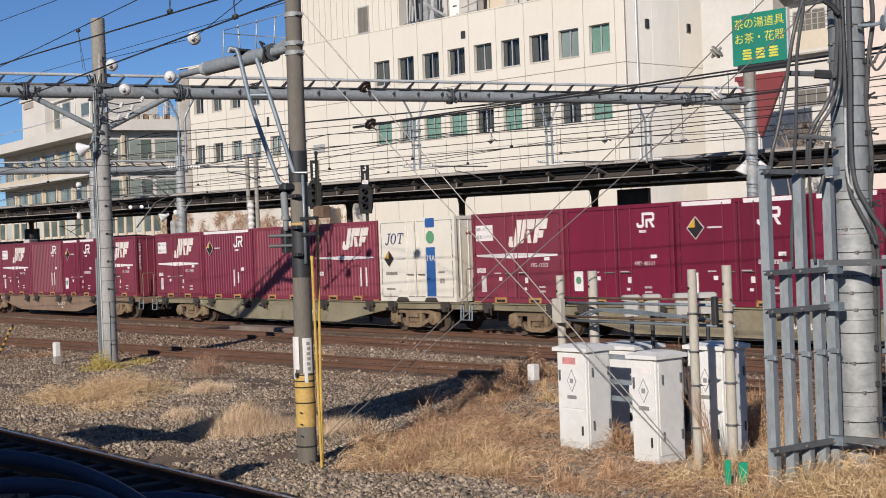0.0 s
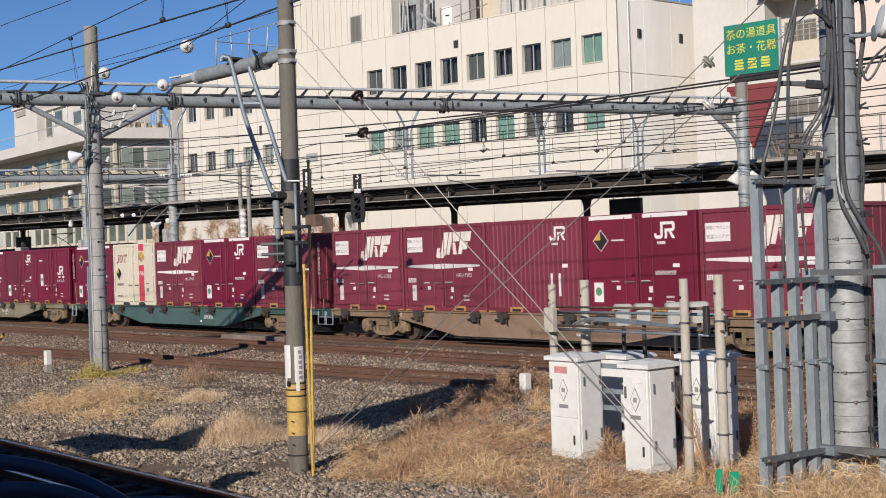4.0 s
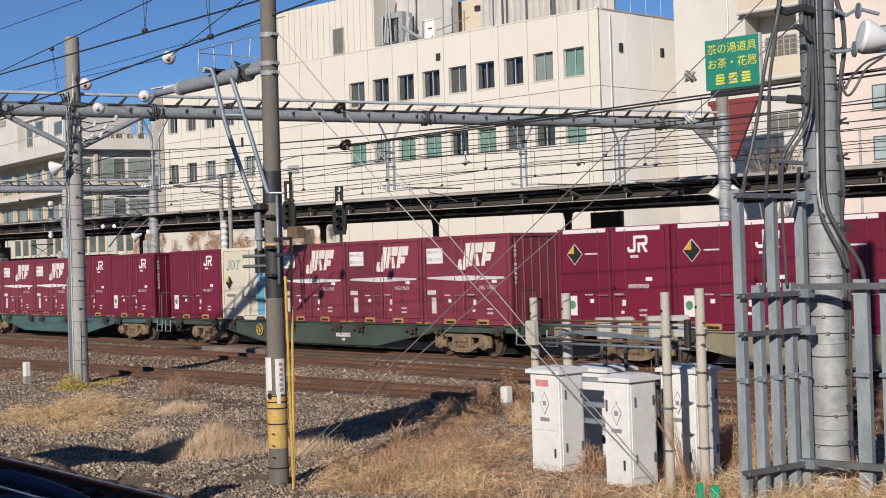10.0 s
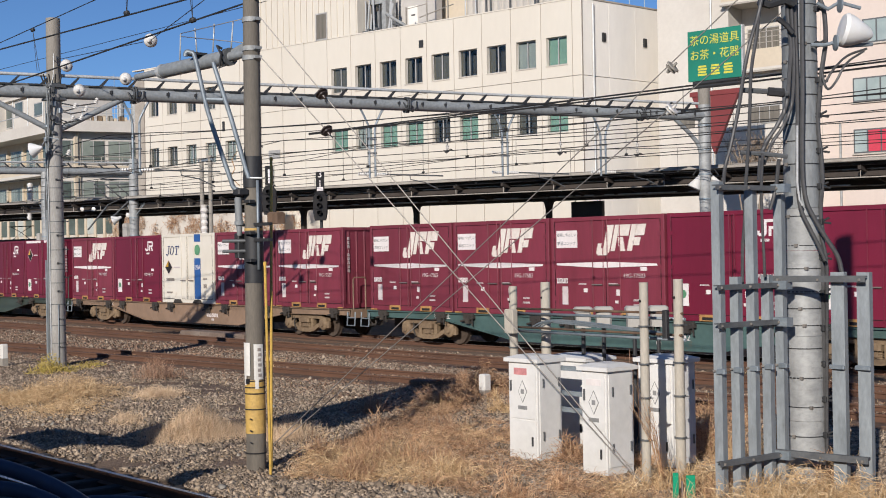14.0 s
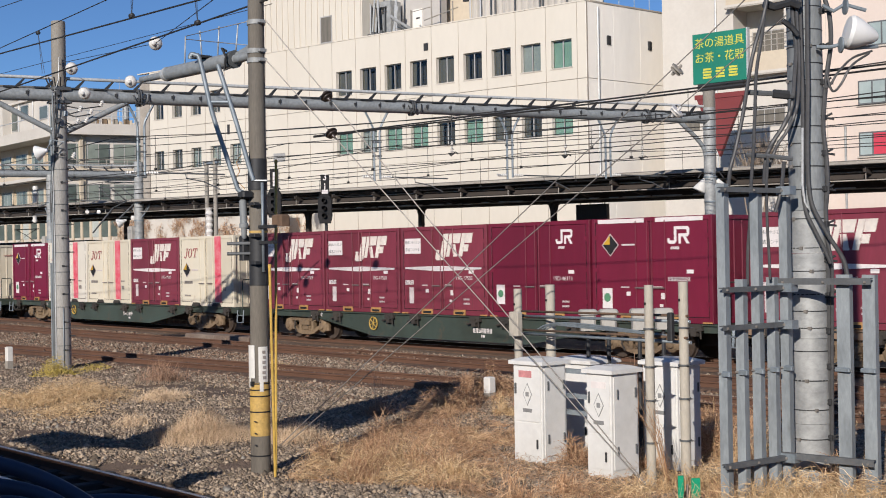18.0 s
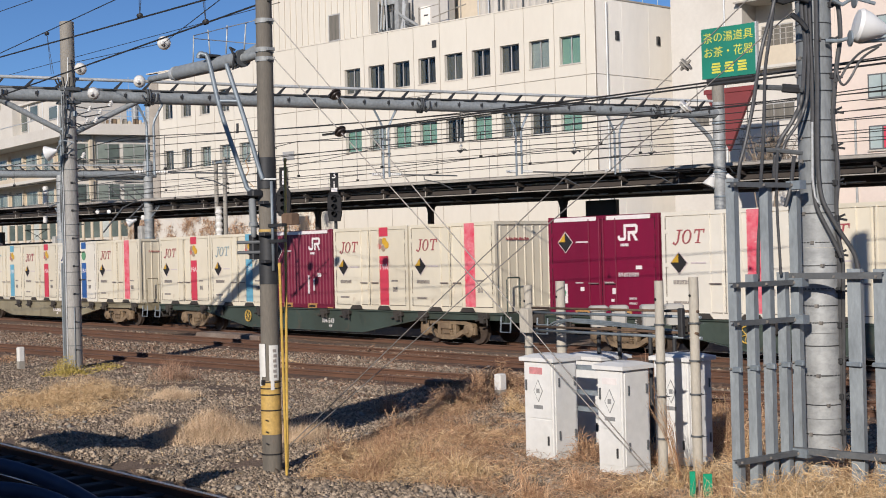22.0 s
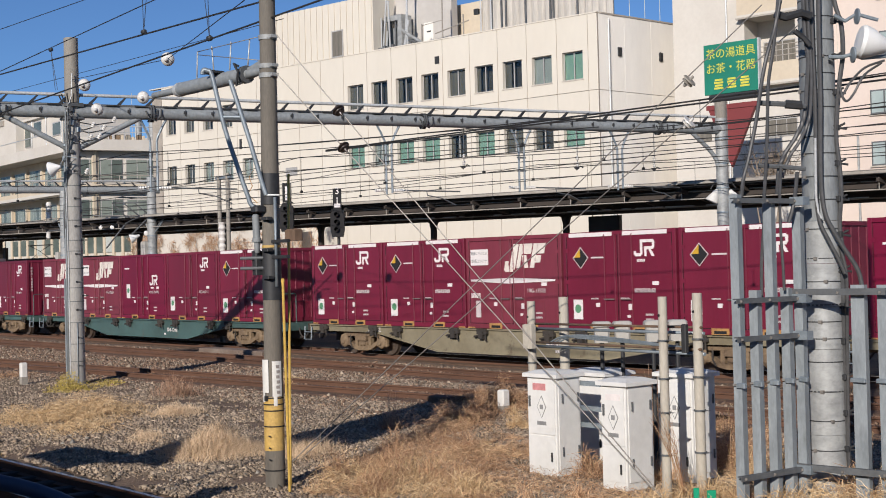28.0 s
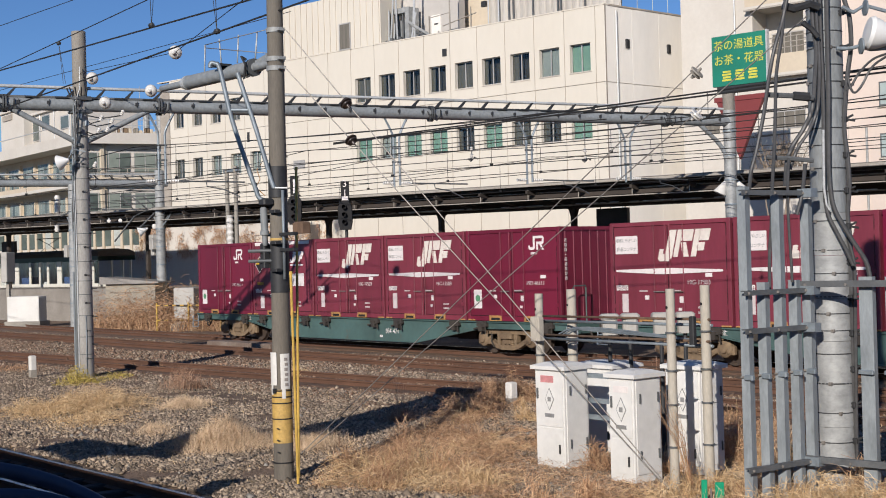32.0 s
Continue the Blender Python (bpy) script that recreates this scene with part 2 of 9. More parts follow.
M["pole_brown"] = surf("dark_weathered_pole_concrete", (0.185, 0.163, 0.132), (0.125, 0.11, 0.09), 0.85, big=1.2, fine=26, bump=0.12, stretch=(2, 2, 0.4), dirt=(0.085, 0.075, 0.065), dirt_at=0.60, dirt_scale=1.4, mottle=0.4)
M["beam"] = surf("grey_painted_beam", (0.30, 0.32, 0.325), (0.24, 0.25, 0.25), 0.5, 0.1, big=1.5, fine=14, bump=0.05, dirt=(0.11, 0.10, 0.09), dirt_at=0.66)
M["white_pipe"] = surf("pale_conduit", (0.60, 0.61, 0.60), None, 0.45, 0.2, bump=0.02)
M["wire"] = surf("weathered_dark_wire", (0.04, 0.038, 0.036), None, 0.6, 0.3, bump=0)
M["guy"] = surf("galvanised_strand", (0.30, 0.275, 0.245), None, 0.5, 0.3, bump=0)
M["cable"] = surf("black_cable_sheath", (0.055, 0.055, 0.056), (0.085, 0.083, 0.082), 0.5, bump=0.02)
M["porcelain"] = surf("white_porcelain", (0.74, 0.72, 0.67), (0.64, 0.61, 0.56), 0.25, bump=0)
M["brown_porcelain"] = surf("dark_brown_porcelain", (0.07, 0.05, 0.042), None, 0.3, bump=0)
M["cabinet"] = surf("white_cabinet_paint", (0.74, 0.73, 0.70), (0.66, 0.65, 0.61), 0.5, big=1.2, fine=8, bump=0.03, dirt=(0.42, 0.37, 0.30), dirt_at=0.68, dirt_scale=3, mottle=0.14)
M["cab_mark"] = surf("grey_print", (0.27, 0.27, 0.265), None, 0.6, bump=0)
M["pink_mark"] = surf("pink_faded_plate", (0.66, 0.28, 0.28), None, 0.6, bump=0)
M["dark_metal"] = surf("dark_metal", (0.026, 0.027, 0.029), (0.042, 0.042, 0.043), 0.6, 0.1, bump=0.05)
M["yellow_band"] = surf("faded_yellow_band", (0.56, 0.36, 0.09), (0.48, 0.32, 0.12), 0.7, big=1.5, fine=20, bump=0.1, dirt=(0.26, 0.18, 0.08), dirt_at=0.6)
M["yellow_rod"] = surf("yellow_guard_tube", (0.62, 0.40, 0.08), None, 0.5, bump=0.02)
M["green_plate"] = surf("green_plate", (0.0, 0.32, 0.16), None, 0.5, bump=0)
M["white_stub"] = surf("white_post_paint", (0.72, 0.70, 0.65), (0.62, 0.60, 0.55), 0.7, bump=0.1, big=1.0, dirt=(0.46, 0.36, 0.26), dirt_at=0.66, dirt_scale=1.2, mottle=0.15)
M["post_pale"] = surf("pale_weathered_post", (0.50, 0.46, 0.385), (0.40, 0.36, 0.295), 0.85, big=1.0, fine=22, bump=0.2, stretch=(2, 2, 0.5), dirt=(0.24, 0.20, 0.15), dirt_at=0.64, dirt_scale=3.0, mottle=0.3)
# Near track: the platform's shade is put into these two black tones.
M["bed_shade"] = surf("shade_black_sleeper", (0.045, 0.040, 0.038), (0.030, 0.027, 0.026), 0.9, fine=14, bump=0.3)
M["stone_shade"] = surf("shade_black_stone", (0.060, 0.052, 0.048), (0.035, 0.031, 0.029), 0.9, big=3.0, fine=40, bump=0.3, island=0.5)
M["stub_conc"] = surf("bare_stub_concrete", (0.36, 0.33, 0.28), None, 0.9, bump=0.3)
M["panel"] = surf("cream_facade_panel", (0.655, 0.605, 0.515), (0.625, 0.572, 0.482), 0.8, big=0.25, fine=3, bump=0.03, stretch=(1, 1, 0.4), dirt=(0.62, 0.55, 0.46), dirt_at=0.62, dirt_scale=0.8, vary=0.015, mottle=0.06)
# Lighter than the front panels, lifting the side wall's light in the colour.
M["panel_bright"] = surf("brightened_ribbed_cladding", (0.83, 0.79, 0.72), (0.79, 0.745, 0.67), 0.8, big=0.3, fine=3, bump=0.03, stretch=(1, 1, 0.3), mottle=0.08)
M["joint"] = surf("facade_joint", (0.42, 0.37, 0.31), None, 0.9, bump=0)
M["win_frame"] = surf("aluminium_window_frame", (0.52, 0.50, 0.47), None, 0.4, 0.2, bump=0)
M["sill"] = surf("window_sill", (0.60, 0.54, 0.46), None, 0.7, bump=0.02)
M["blind_green"] = surf("green_blind", (0.34, 0.52, 0.41), (0.27, 0.44, 0.34), 0.8, big=0.9, bump=0)
M["blind_pale"] = surf("pale_blind", (0.50, 0.52, 0.48), (0.40, 0.43, 0.40), 0.8, bump=0)
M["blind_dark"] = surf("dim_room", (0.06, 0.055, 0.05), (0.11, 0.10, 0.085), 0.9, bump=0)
M["curtain"] = surf("grey_curtain", (0.20, 0.18, 0.15), (0.13, 0.12, 0.10), 0.9, fine=6, bump=0, stretch=(6, 6, 0.3))
M["tan_wall"] = surf("beige_plaster", (0.62, 0.53, 0.40), (0.55, 0.46, 0.34), 0.85, big=0.4, fine=5, bump=0.05, dirt=(0.42, 0.34, 0.25), dirt_at=0.62, mottle=0.12)
M["white_wall"] = surf("white_plaster", (0.62, 0.58, 0.515), (0.56, 0.515, 0.45), 0.85, big=0.4, fine=5, bump=0.05, mottle=0.1)
M["pink_wall"] = surf("pale_pink_plaster", (0.66, 0.56, 0.49), (0.62, 0.52, 0.45), 0.85, big=0.3, fine=5, bump=0.04, mottle=0.08)
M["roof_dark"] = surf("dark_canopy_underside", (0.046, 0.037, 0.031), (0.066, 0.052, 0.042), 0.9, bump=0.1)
M["roof_sheet"] = surf("grey_roof_sheet", (0.30, 0.28, 0.255), (0.23, 0.21, 0.19), 0.7, bump=0.1, dirt=(0.14, 0.11, 0.09), dirt_at=0.6)
M["fascia"] = surf("canopy_fascia", (0.42, 0.385, 0.33), (0.33, 0.295, 0.25), 0.7, big=1.0, bump=0.1, dirt=(0.17, 0.13, 0.1), dirt_at=0.6)
M["platform"] = surf("platform_concrete", (0.30, 0.27, 0.23), (0.22, 0.195, 0.165), 0.9, bump=0.2)
M["grey_wall"] = surf("pale_grey_render", (0.52, 0.49, 0.45), (0.46, 0.43, 0.39), 0.85, big=0.5, fine=5, bump=0.05, mottle=0.1)
M["screen_sheet"] = surf("weathered_screen_sheet", (0.54, 0.505, 0.45), (0.44, 0.405, 0.355), 0.6, 0.1, big=0.8, fine=6, bump=0.03, stretch=(2, 2, 0.3), dirt=(0.22, 0.18, 0.14), dirt_at=0.62, mottle=0.25)
M["sign_green"] = surf("green_sign_board", (0.012, 0.20, 0.13), (0.012, 0.17, 0.11), 0.5, bump=0.01, mottle=0.1)
M["sign_yellow"] = surf("yellow_sign_lettering", (0.72, 0.66, 0.08), None, 0.5, bump=0)
M["sign_red"] = surf("maroon_board", (0.20, 0.035, 0.035), (0.17, 0.03, 0.03), 0.6, bump=0.02, mottle=0.15)
M["car_green"] = surf("dark_green_carriage_band", (0.03, 0.07, 0.06), None, 0.45, bump=0)
M["seat_blue"] = surf("blue_seat", (0.07, 0.13, 0.30), None, 0.8, bump=0)
M["hut"] = surf("hut_panel_concrete", (0.36, 0.32, 0.255), (0.28, 0.245, 0.19), 0.9, bump=0.2)
M["rope"] = surf("dark_blue_plastic_chain", (0.03, 0.045, 0.085), (0.04, 0.06, 0.11), 0.5, bump=0)
M["bed"] = surf("rust_brown_trackbed", (0.155, 0.088, 0.054), (0.105, 0.062, 0.040), 0.95, big=0.5, fine=16, bump=0.9, dist=0.03, stretch=(0.4, 1, 1), dirt=(0.21, 0.165, 0.125), dirt_at=0.64, dirt_scale=1.2, mottle=0.8)
M["pale_box"] = surf("pale_grey_box_paint", (0.46, 0.44, 0.40), (0.38, 0.36, 0.32), 0.6, big=1.5, fine=10, bump=0.03, mottle=0.15)
M["car_white"] = surf("pale_carriage_side", (0.68, 0.66, 0.58), (0.60, 0.58, 0.50), 0.4, bump=0, mottle=0.08)
M["plain_white"] = surf("clean_white_plastic", (0.78, 0.77, 0.74), (0.74, 0.73, 0.69), 0.4, bump=0, mottle=0.05)
M["print"] = surf("white_print", (0.66, 0.60, 0.58), (0.52, 0.42, 0.41), 0.6, fine=12, bump=0, mottle=0.25)
M["dark_print"] = surf("faint_dark_print", (0.34, 0.30, 0.27), None, 0.6, bump=0)


def glass(name, tint=(0.06, 0.07, 0.08), rough=0.05):
    """Window glass, mostly clear, with a reflecting coat."""
    m = bpy.data.materials.new(name)
    m.use_nodes = True
    nt = m.node_tree
    N, L = nt.nodes, nt.links
    out = N["Material Output"]
    gl = N.new("ShaderNodeBsdfGlossy")
    gl.inputs["Roughness"].default_value = rough
    tr = N.new("ShaderNodeBsdfTransparent")
    tr.inputs[0].default_value = (*tint, 1)
    lw = N.new("ShaderNodeLayerWeight")
    lw.inputs[0].default_value = 0.5
    pw = N.new("ShaderNodeMath")
    pw.operation = "POWER"
    pw.inputs[1].default_value = 3.5
    L.new(lw.outputs["Facing"], pw.inputs[0])
    fr = N.new("ShaderNodeMath")
    fr.operation = "MULTIPLY_ADD"
    fr.inputs[1].default_value, fr.inputs[2].default_value = 0.9, 0.04
    L.new(pw.outputs[0], fr.inputs[0])
    mx = N.new("ShaderNodeMixShader")
    L.new(fr.outputs[0], mx.inputs[0])
    L.new(tr.outputs[0], mx.inputs[1])
    L.new(gl.outputs[0], mx.inputs[2])
    L.new(mx.outputs[0], out.inputs[0])
    N.remove(N["Principled BSDF"])
    return m


M["glass"] = glass("window_glass", (0.72, 0.76, 0.76))
M["glass_car"] = glass("carriage_glass", (0.88, 0.90, 0.89))


def blades(name, c1, c2, c3):
    """Dry stalks: three straw tones, one to each stalk."""
    m = bpy.data.materials.new(name)
    m.use_nodes = True
    nt = m.node_tree
    N, L = nt.nodes, nt.links
    b = N["Principled BSDF"]
    g = N.new("ShaderNodeNewGeometry")
    ramp = N.new("ShaderNodeValToRGB")
    ramp.color_ramp.elements[0].color, ramp.color_ramp.elements[1].color = (*c1, 1), (*c3, 1)
    e = ramp.color_ramp.elements.new(0.55)
    e.color = (*c2, 1)
    L.new(g.outputs["Random Per Island"], ramp.inputs[0])
    L.new(ramp.outputs[0], b.inputs["Base Color"])
    b.inputs["Roughness"].default_value = 0.8
    return m


M["straw"] = blades("straw_grass", (0.42, 0.27, 0.12), (0.64, 0.45, 0.23), (0.78, 0.60, 0.35))
M["brown_grass"] = blades("brown_dead_grass", (0.22, 0.115, 0.065), (0.42, 0.245, 0.135), (0.60, 0.40, 0.23))
M["green_grass"] = blades("yellow_green_weed", (0.34, 0.26, 0.05), (0.50, 0.385, 0.09), (0.62, 0.47, 0.15))
M["red_weed"] = blades("russet_weed", (0.25, 0.14, 0.085), (0.37, 0.22, 0.14), (0.50, 0.33, 0.21))
M["twig"] = blades("bare_grey_twigs", (0.15, 0.115, 0.085), (0.22, 0.175, 0.13), (0.32, 0.26, 0.20))
M["pale_grass"] = blades("pale_feathery_grass", (0.50, 0.345, 0.205), (0.70, 0.51, 0.325), (0.84, 0.66, 0.46))
M["tan_grass"] = blades("matted_tan_grass", (0.32, 0.165, 0.085), (0.60, 0.365, 0.20), (0.76, 0.53, 0.33))
M["haze_grass"] = blades("pale_yellow_dry_grass", (0.42, 0.26, 0.12), (0.66, 0.45, 0.235), (0.82, 0.63, 0.39))


# ---- mesh building ----
class MB:
    """Collects vertices and faces of one part."""
    def __init__(self):
        self.v, self.f = [], []

    def add(self, verts, faces):
        n = len(self.v)
        self.v += [tuple(p) for p in verts]
        self.f += [tuple(i + n for i in face) for face in faces]
        return self

    def box(self, x0, y0, z0, x1, y1, z1):
        return self.add([(x0, y0, z0), (x1, y0, z0), (x1, y1, z0), (x0, y1, z0), (x0, y0, z1), (x1, y0, z1), (x1, y1, z1), (x0, y1, z1)],
                        [(0, 3, 2, 1), (4, 5, 6, 7), (0, 1, 5, 4), (1, 2, 6, 5), (2, 3, 7, 6), (3, 0, 4, 7)])

    def chamfer(self, x0, y0, z0, x1, y1, z1, c):
        """A box with its upright edges and its top edge cut by c."""
        ring = lambda d, z: [(x0 + d + c, y0 + d, z), (x1 - d - c, y0 + d, z), (x1 - d, y0 + d + c, z), (x1 - d, y1 - d - c, z), (x1 - d - c, y1 - d, z), (x0 + d + c, y1 - d, z), (x0 + d, y1 - d - c, z), (x0 + d, y0 + d + c, z)]
        vs = ring(0, z0) + ring(0, z1 - c) + ring(c, z1)
        fs = [tuple(range(7, -1, -1)), tuple(range(16, 24))]
        for k in (0, 8):
            fs += [(k + i, k + (i + 1) % 8, k + 8 + (i + 1) % 8, k + 8 + i) for i in range(8)]
        return self.add(vs, fs)

    def prism(self, poly, d0, d1, axis="y"):
        """A polygon of the xz plane (axis y), yz plane (x) or xy plane (z), drawn out from d0 to d1."""
        put = {"y": lambda a, b, d: (a, d, b), "x": lambda a, b, d: (d, a, b), "z": lambda a, b, d: (a, b, d)}[axis]
        n = len(poly)
        vs = [put(a, b, d0) for a, b in poly] + [put(a, b, d1) for a, b in poly]
        fs = [tuple(range(n)), tuple(range(2 * n - 1, n - 1, -1))] + [(i, n + i, n + (i + 1) % n, (i + 1) % n) for i in range(n)]
        return self.add(vs, fs)

    def tube(self, p0, p1, r0, r1=None, n=8, caps=True):
        p0, p1 = Vector(p0), Vector(p1)
        r1 = r0 if r1 is None else r1
        d = (p1 - p0).normalized()
        a = d.orthogonal().normalized()
        b = d.cross(a)
        vs = []
        for p, r in ((p0, r0), (p1, r1)):
            vs += [p + r * (math.cos(2 * math.pi * i / n) * a + math.sin(2 * math.pi * i / n) * b) for i in range(n)]
        fs = [(i, (i + 1) % n, n + (i + 1) % n, n + i) for i in range(n)]
        if caps:
            fs += [tuple(range(n - 1, -1, -1)), tuple(range(n, 2 * n))]
        return self.add(vs, fs)

    def path(self, pts, r, n=6):
        pts = [Vector(p) for p in pts]
        vs, m = [], len(pts)
        for k, p in enumerate(pts):
            d = (pts[min(k + 1, m - 1)] - pts[max(k - 1, 0)]).normalized()
            a = d.cross(Vector((0.13, 0.37, 0.92))).normalized()
            b = d.cross(a)
            vs += [p + r * (math.cos(2 * math.pi * i / n) * a + math.sin(2 * math.pi * i / n) * b) for i in range(n)]
        fs = [(k * n + i, k * n + (i + 1) % n, (k + 1) * n + (i + 1) % n, (k + 1) * n + i) for k in range(m - 1) for i in range(n)]
        fs += [tuple(range(n - 1, -1, -1)), tuple(range((m - 1) * n, m * n))]
        return self.add(vs, fs)

    def bend(self, pts, r, n=6, k=4):
        """A tube along a smooth curve through pts."""
        q = [Vector(p) for p in pts]
        q = [q[0] * 2 - q[1]] + q + [q[-1] * 2 - q[-2]]
        out = []
        for i in range(1, len(q) - 2):
            a, b, c, d = q[i - 1:i + 3]
            for j in range(k):
                t = j / k
                out.append(0.5 * (2 * b + (c - a) * t + (2 * a - 5 * b + 4 * c - d) * t * t + (3 * b - a - 3 * c + d) * t ** 3))
        return self.path(out + [q[-2]], r, n)

    def lathe(self, p0, axis, prof, n=14):
        """Rings of (distance along the axis, radius) round an axis from p0."""
        p0, d = Vector(p0), Vector(axis).normalized()
        a = d.orthogonal().normalized()
        b = d.cross(a)
        vs = [p0 + s * d + r * (math.cos(2 * math.pi * i / n) * a + math.sin(2 * math.pi * i / n) * b) for s, r in prof for i in range(n)]
        m = len(prof)
        fs = [(k * n + i, k * n + (i + 1) % n, (k + 1) * n + (i + 1) % n, (k + 1) * n + i) for k in range(m - 1) for i in range(n)]
        fs += [tuple(range(n - 1, -1, -1)), tuple(range((m - 1) * n, m * n))]
        return self.add(vs, fs)

    def moved(self, m):
        self.v = [tuple(m @ Vector(p)) for p in self.v]
        return self

    def mesh(self, name, material, smooth=False):
        me = bpy.data.meshes.new(name)
        me.from_pydata(self.v, [], self.f)
        me.materials.append(material)
        bm = bmesh.new()
        bm.from_mesh(me)
        bmesh.ops.recalc_face_normals(bm, faces=bm.faces)
        if smooth:
            for fc in bm.faces:
                fc.smooth = len(fc.verts) == 4
            for ed in bm.edges:
                ed.smooth = len(ed.link_faces) == 2 and ed.calc_face_angle(0) < 0.7
        bm.to_mesh(me)
        bm.free()
        return me


def part(name, mb, material, parent=None, label="", at=None, smooth=False):
    """One mesh object, a part of parent or, without one, a thing."""
    ob = new(name, mb.mesh(name, M[material], smooth) if isinstance(mb, MB) else mb)
    if parent:
        ob.parent = parent
    if at is not None:
        ob.matrix_basis = at
    if label:
        tagged(ob, label)
    return ob


def thing(name, label, category, group="", at=None, kind=""):
    ob = new(name)
    ob.empty_display_size = 0.2
    if at is not None:
        ob.matrix_basis = at
    return tagged(ob, label, category, group, kind)


def solid(name, mb, material, label, category, group="", kind="", at=None, smooth=False):
    """A thing of one mesh."""
    return tagged(part(name, mb, material, None, "", at, smooth), label, category, group, kind)


def lettering(name, text, size, material, parent, at, label=""):
    """Built-in lettering, turned into a thin mesh. at: a pose; the text stands in the pose's xy plane, centred."""
    cu = bpy.data.curves.new(name, "FONT")
    cu.body, cu.size, cu.extrude, cu.align_x, cu.align_y = text, size, 0.002, "CENTER", "CENTER"
    tmp = new("tmp", cu)
    dg = bpy.context.evaluated_depsgraph_get()
    me = bpy.data.meshes.new_from_object(tmp.evaluated_get(dg))
    me.materials.clear()
    me.materials.append(M[material])
    bpy.data.objects.remove(tmp)
    ob = new(name, me)
    ob.parent, ob.matrix_basis = parent, at
    return tagged(ob, label) if label else ob


# ---- ground, tracks ----
def ground_z(x, y):
    """The yard's level: nearly flat, with soft heaps of ballast."""
    z = GROUND + 0.05 * (noise.noise((x * 0.25, y * 0.25, 0)) + 0.5 * noise.noise((x * 0.9, y * 0.9, 3)))
    if y < 8.0:
        z -= 0.06
    return z


def make_ground():
    mb = MB()
    xs = [-3000, -900, -300, -150, -110, -90] + [-75 + 0.5 * i for i in range(151)] + [4, 12, 30, 100, 600, 3000]
    ys = [-3000, -500, -60, -12, -4, 0, 2, 4] + [5 + 0.4 * i for i in range(56)] + [28, 30, 33, 37, 45, 60, 90, 160, 500, 3000]
    nx = len(xs)
    vs = [(x, y, ground_z(x, y) if -80 < x < 4 and 4 < y < 29 else GROUND - 0.03) for y in ys for x in xs]
    fs = [(j * nx + i, j * nx + i + 1, (j + 1) * nx + i + 1, (j + 1) * nx + i) for j in range(len(ys) - 1) for i in range(nx - 1)]
    ob = part("ground", mb.add(vs, fs), "ballast", smooth=True)
    tagged(ob, "grey-brown ballast ground of a railway yard", "ground", kind="structure")


RAIL = [(-0.062, 0), (0.062, 0), (0.062, 0.012), (0.012, 0.03), (0.010, 0.105), (0.033, 0.118), (0.033, 0.146), (-0.033, 0.146), (-0.033, 0.118), (-0.010, 0.105), (-0.012, 0.03), (-0.062, 0.012)]


def make_track(name, x0, x1, y0, y1, head, sleeper_mat, label, near=(-60, -5), z=0.0, bed=True):
    """A line of 1.067 m gauge from (x0, y0) to (x1, y1), rail heads at z."""
    yaw = math.atan2(y1 - y0, x1 - x0)
    length = math.hypot(x1 - x0, y1 - y0)
    track = thing(name, label, "railway track", at=Matrix.Translation((x0, y0, z)) @ Matrix.Rotation(yaw, 4, "Z"), kind="structure")
    for s in (-0.5335, 0.5335):
        r = MB().prism([(a + s, b - 0.15) for a, b in RAIL], 0, length, "x")
        rail = part("rail", r, "rail_side", track)
        part("rail_head", MB().box(0, s - 0.031, -0.0035, length, s + 0.031, 0.0), head, rail, "worn running surface")
    if bed:
        part("trackbed", MB().prism([(-1.25, -0.26), (1.25, -0.26), (0.98, -0.125), (-0.98, -0.125)], 0, length, "x"), "bed", track, "rust-stained ballast bed")
    sl = MB().chamfer(-0.1, -1.0, -0.30, 0.1, 1.0, -0.118, 0.015).mesh("sleeper", M[sleeper_mat])
    k = int(length / 0.62)
    for i in range(k):
        xx = x0 + (i + 0.5) * 0.62 * math.cos(yaw)
        if near[0] < xx < near[1]:
            o = part("sleeper", sl, None, track, at=pose((i + 0.5) * 0.62, random.uniform(-0.02, 0.02), 0, 0, 0, random.uniform(-0.8, 0.8)))
    return track


make_ground()
make_track("track_near", -75, 2, 6.905, 6.905, "rail_top", "bed_shade", "platform track with bright worn rail heads", (-30, -8), 0.0, False)
make_track("track_1", -90, 6, 12.15, 20.4, "rail_rust_top", "sleeper", "siding with rusty rails and wooden sleepers", (-50, -8))
make_track("track_2", -140, 10, 21.75, 21.75, "rail_rust_top", "sleeper", "through track with rust-brown rails", (-62, -14))
make_track("track_freight", -260, 40, TRAIN_Y, TRAIN_Y, "rail_top", "sleeper", "goods track under the passing train", (-80, -10))


# ---- the platform under the camera; unseen wall and slabs added to cast shade ----
tagged(part("platform_near", MB().box(-60, -6.0, -0.3, 40, 3.3, 0.95), "platform"), "concrete platform under the camera", "platform", kind="structure")
# Unseen wall, its height set so its shadow covers the near rails.
tagged(part("wall_platform", MB().box(-60, -3.4, 0.95, 40, -3.0, 4.80), "tan_wall"), "unseen wall behind the camera, added to shade the near track", "wall", kind="structure")
# Unseen slab, placed to cast the broad dark patch across the yard.
shelter = thing("shelter_roof", "unseen slab on a thin post, added to cast shade", "shelter", at=pose(-10.78, 0.60, 0, 0, 0, 24.6))
part("roof", MB().box(-0.75, -3.5, 6.35, 0.75, 3.5, 6.5), "roof_sheet", shelter)
part("post", MB().tube((0, -1.2, 0.95), (0, -1.2, 6.35), 0.035, n=12), "galv_pole", shelter)

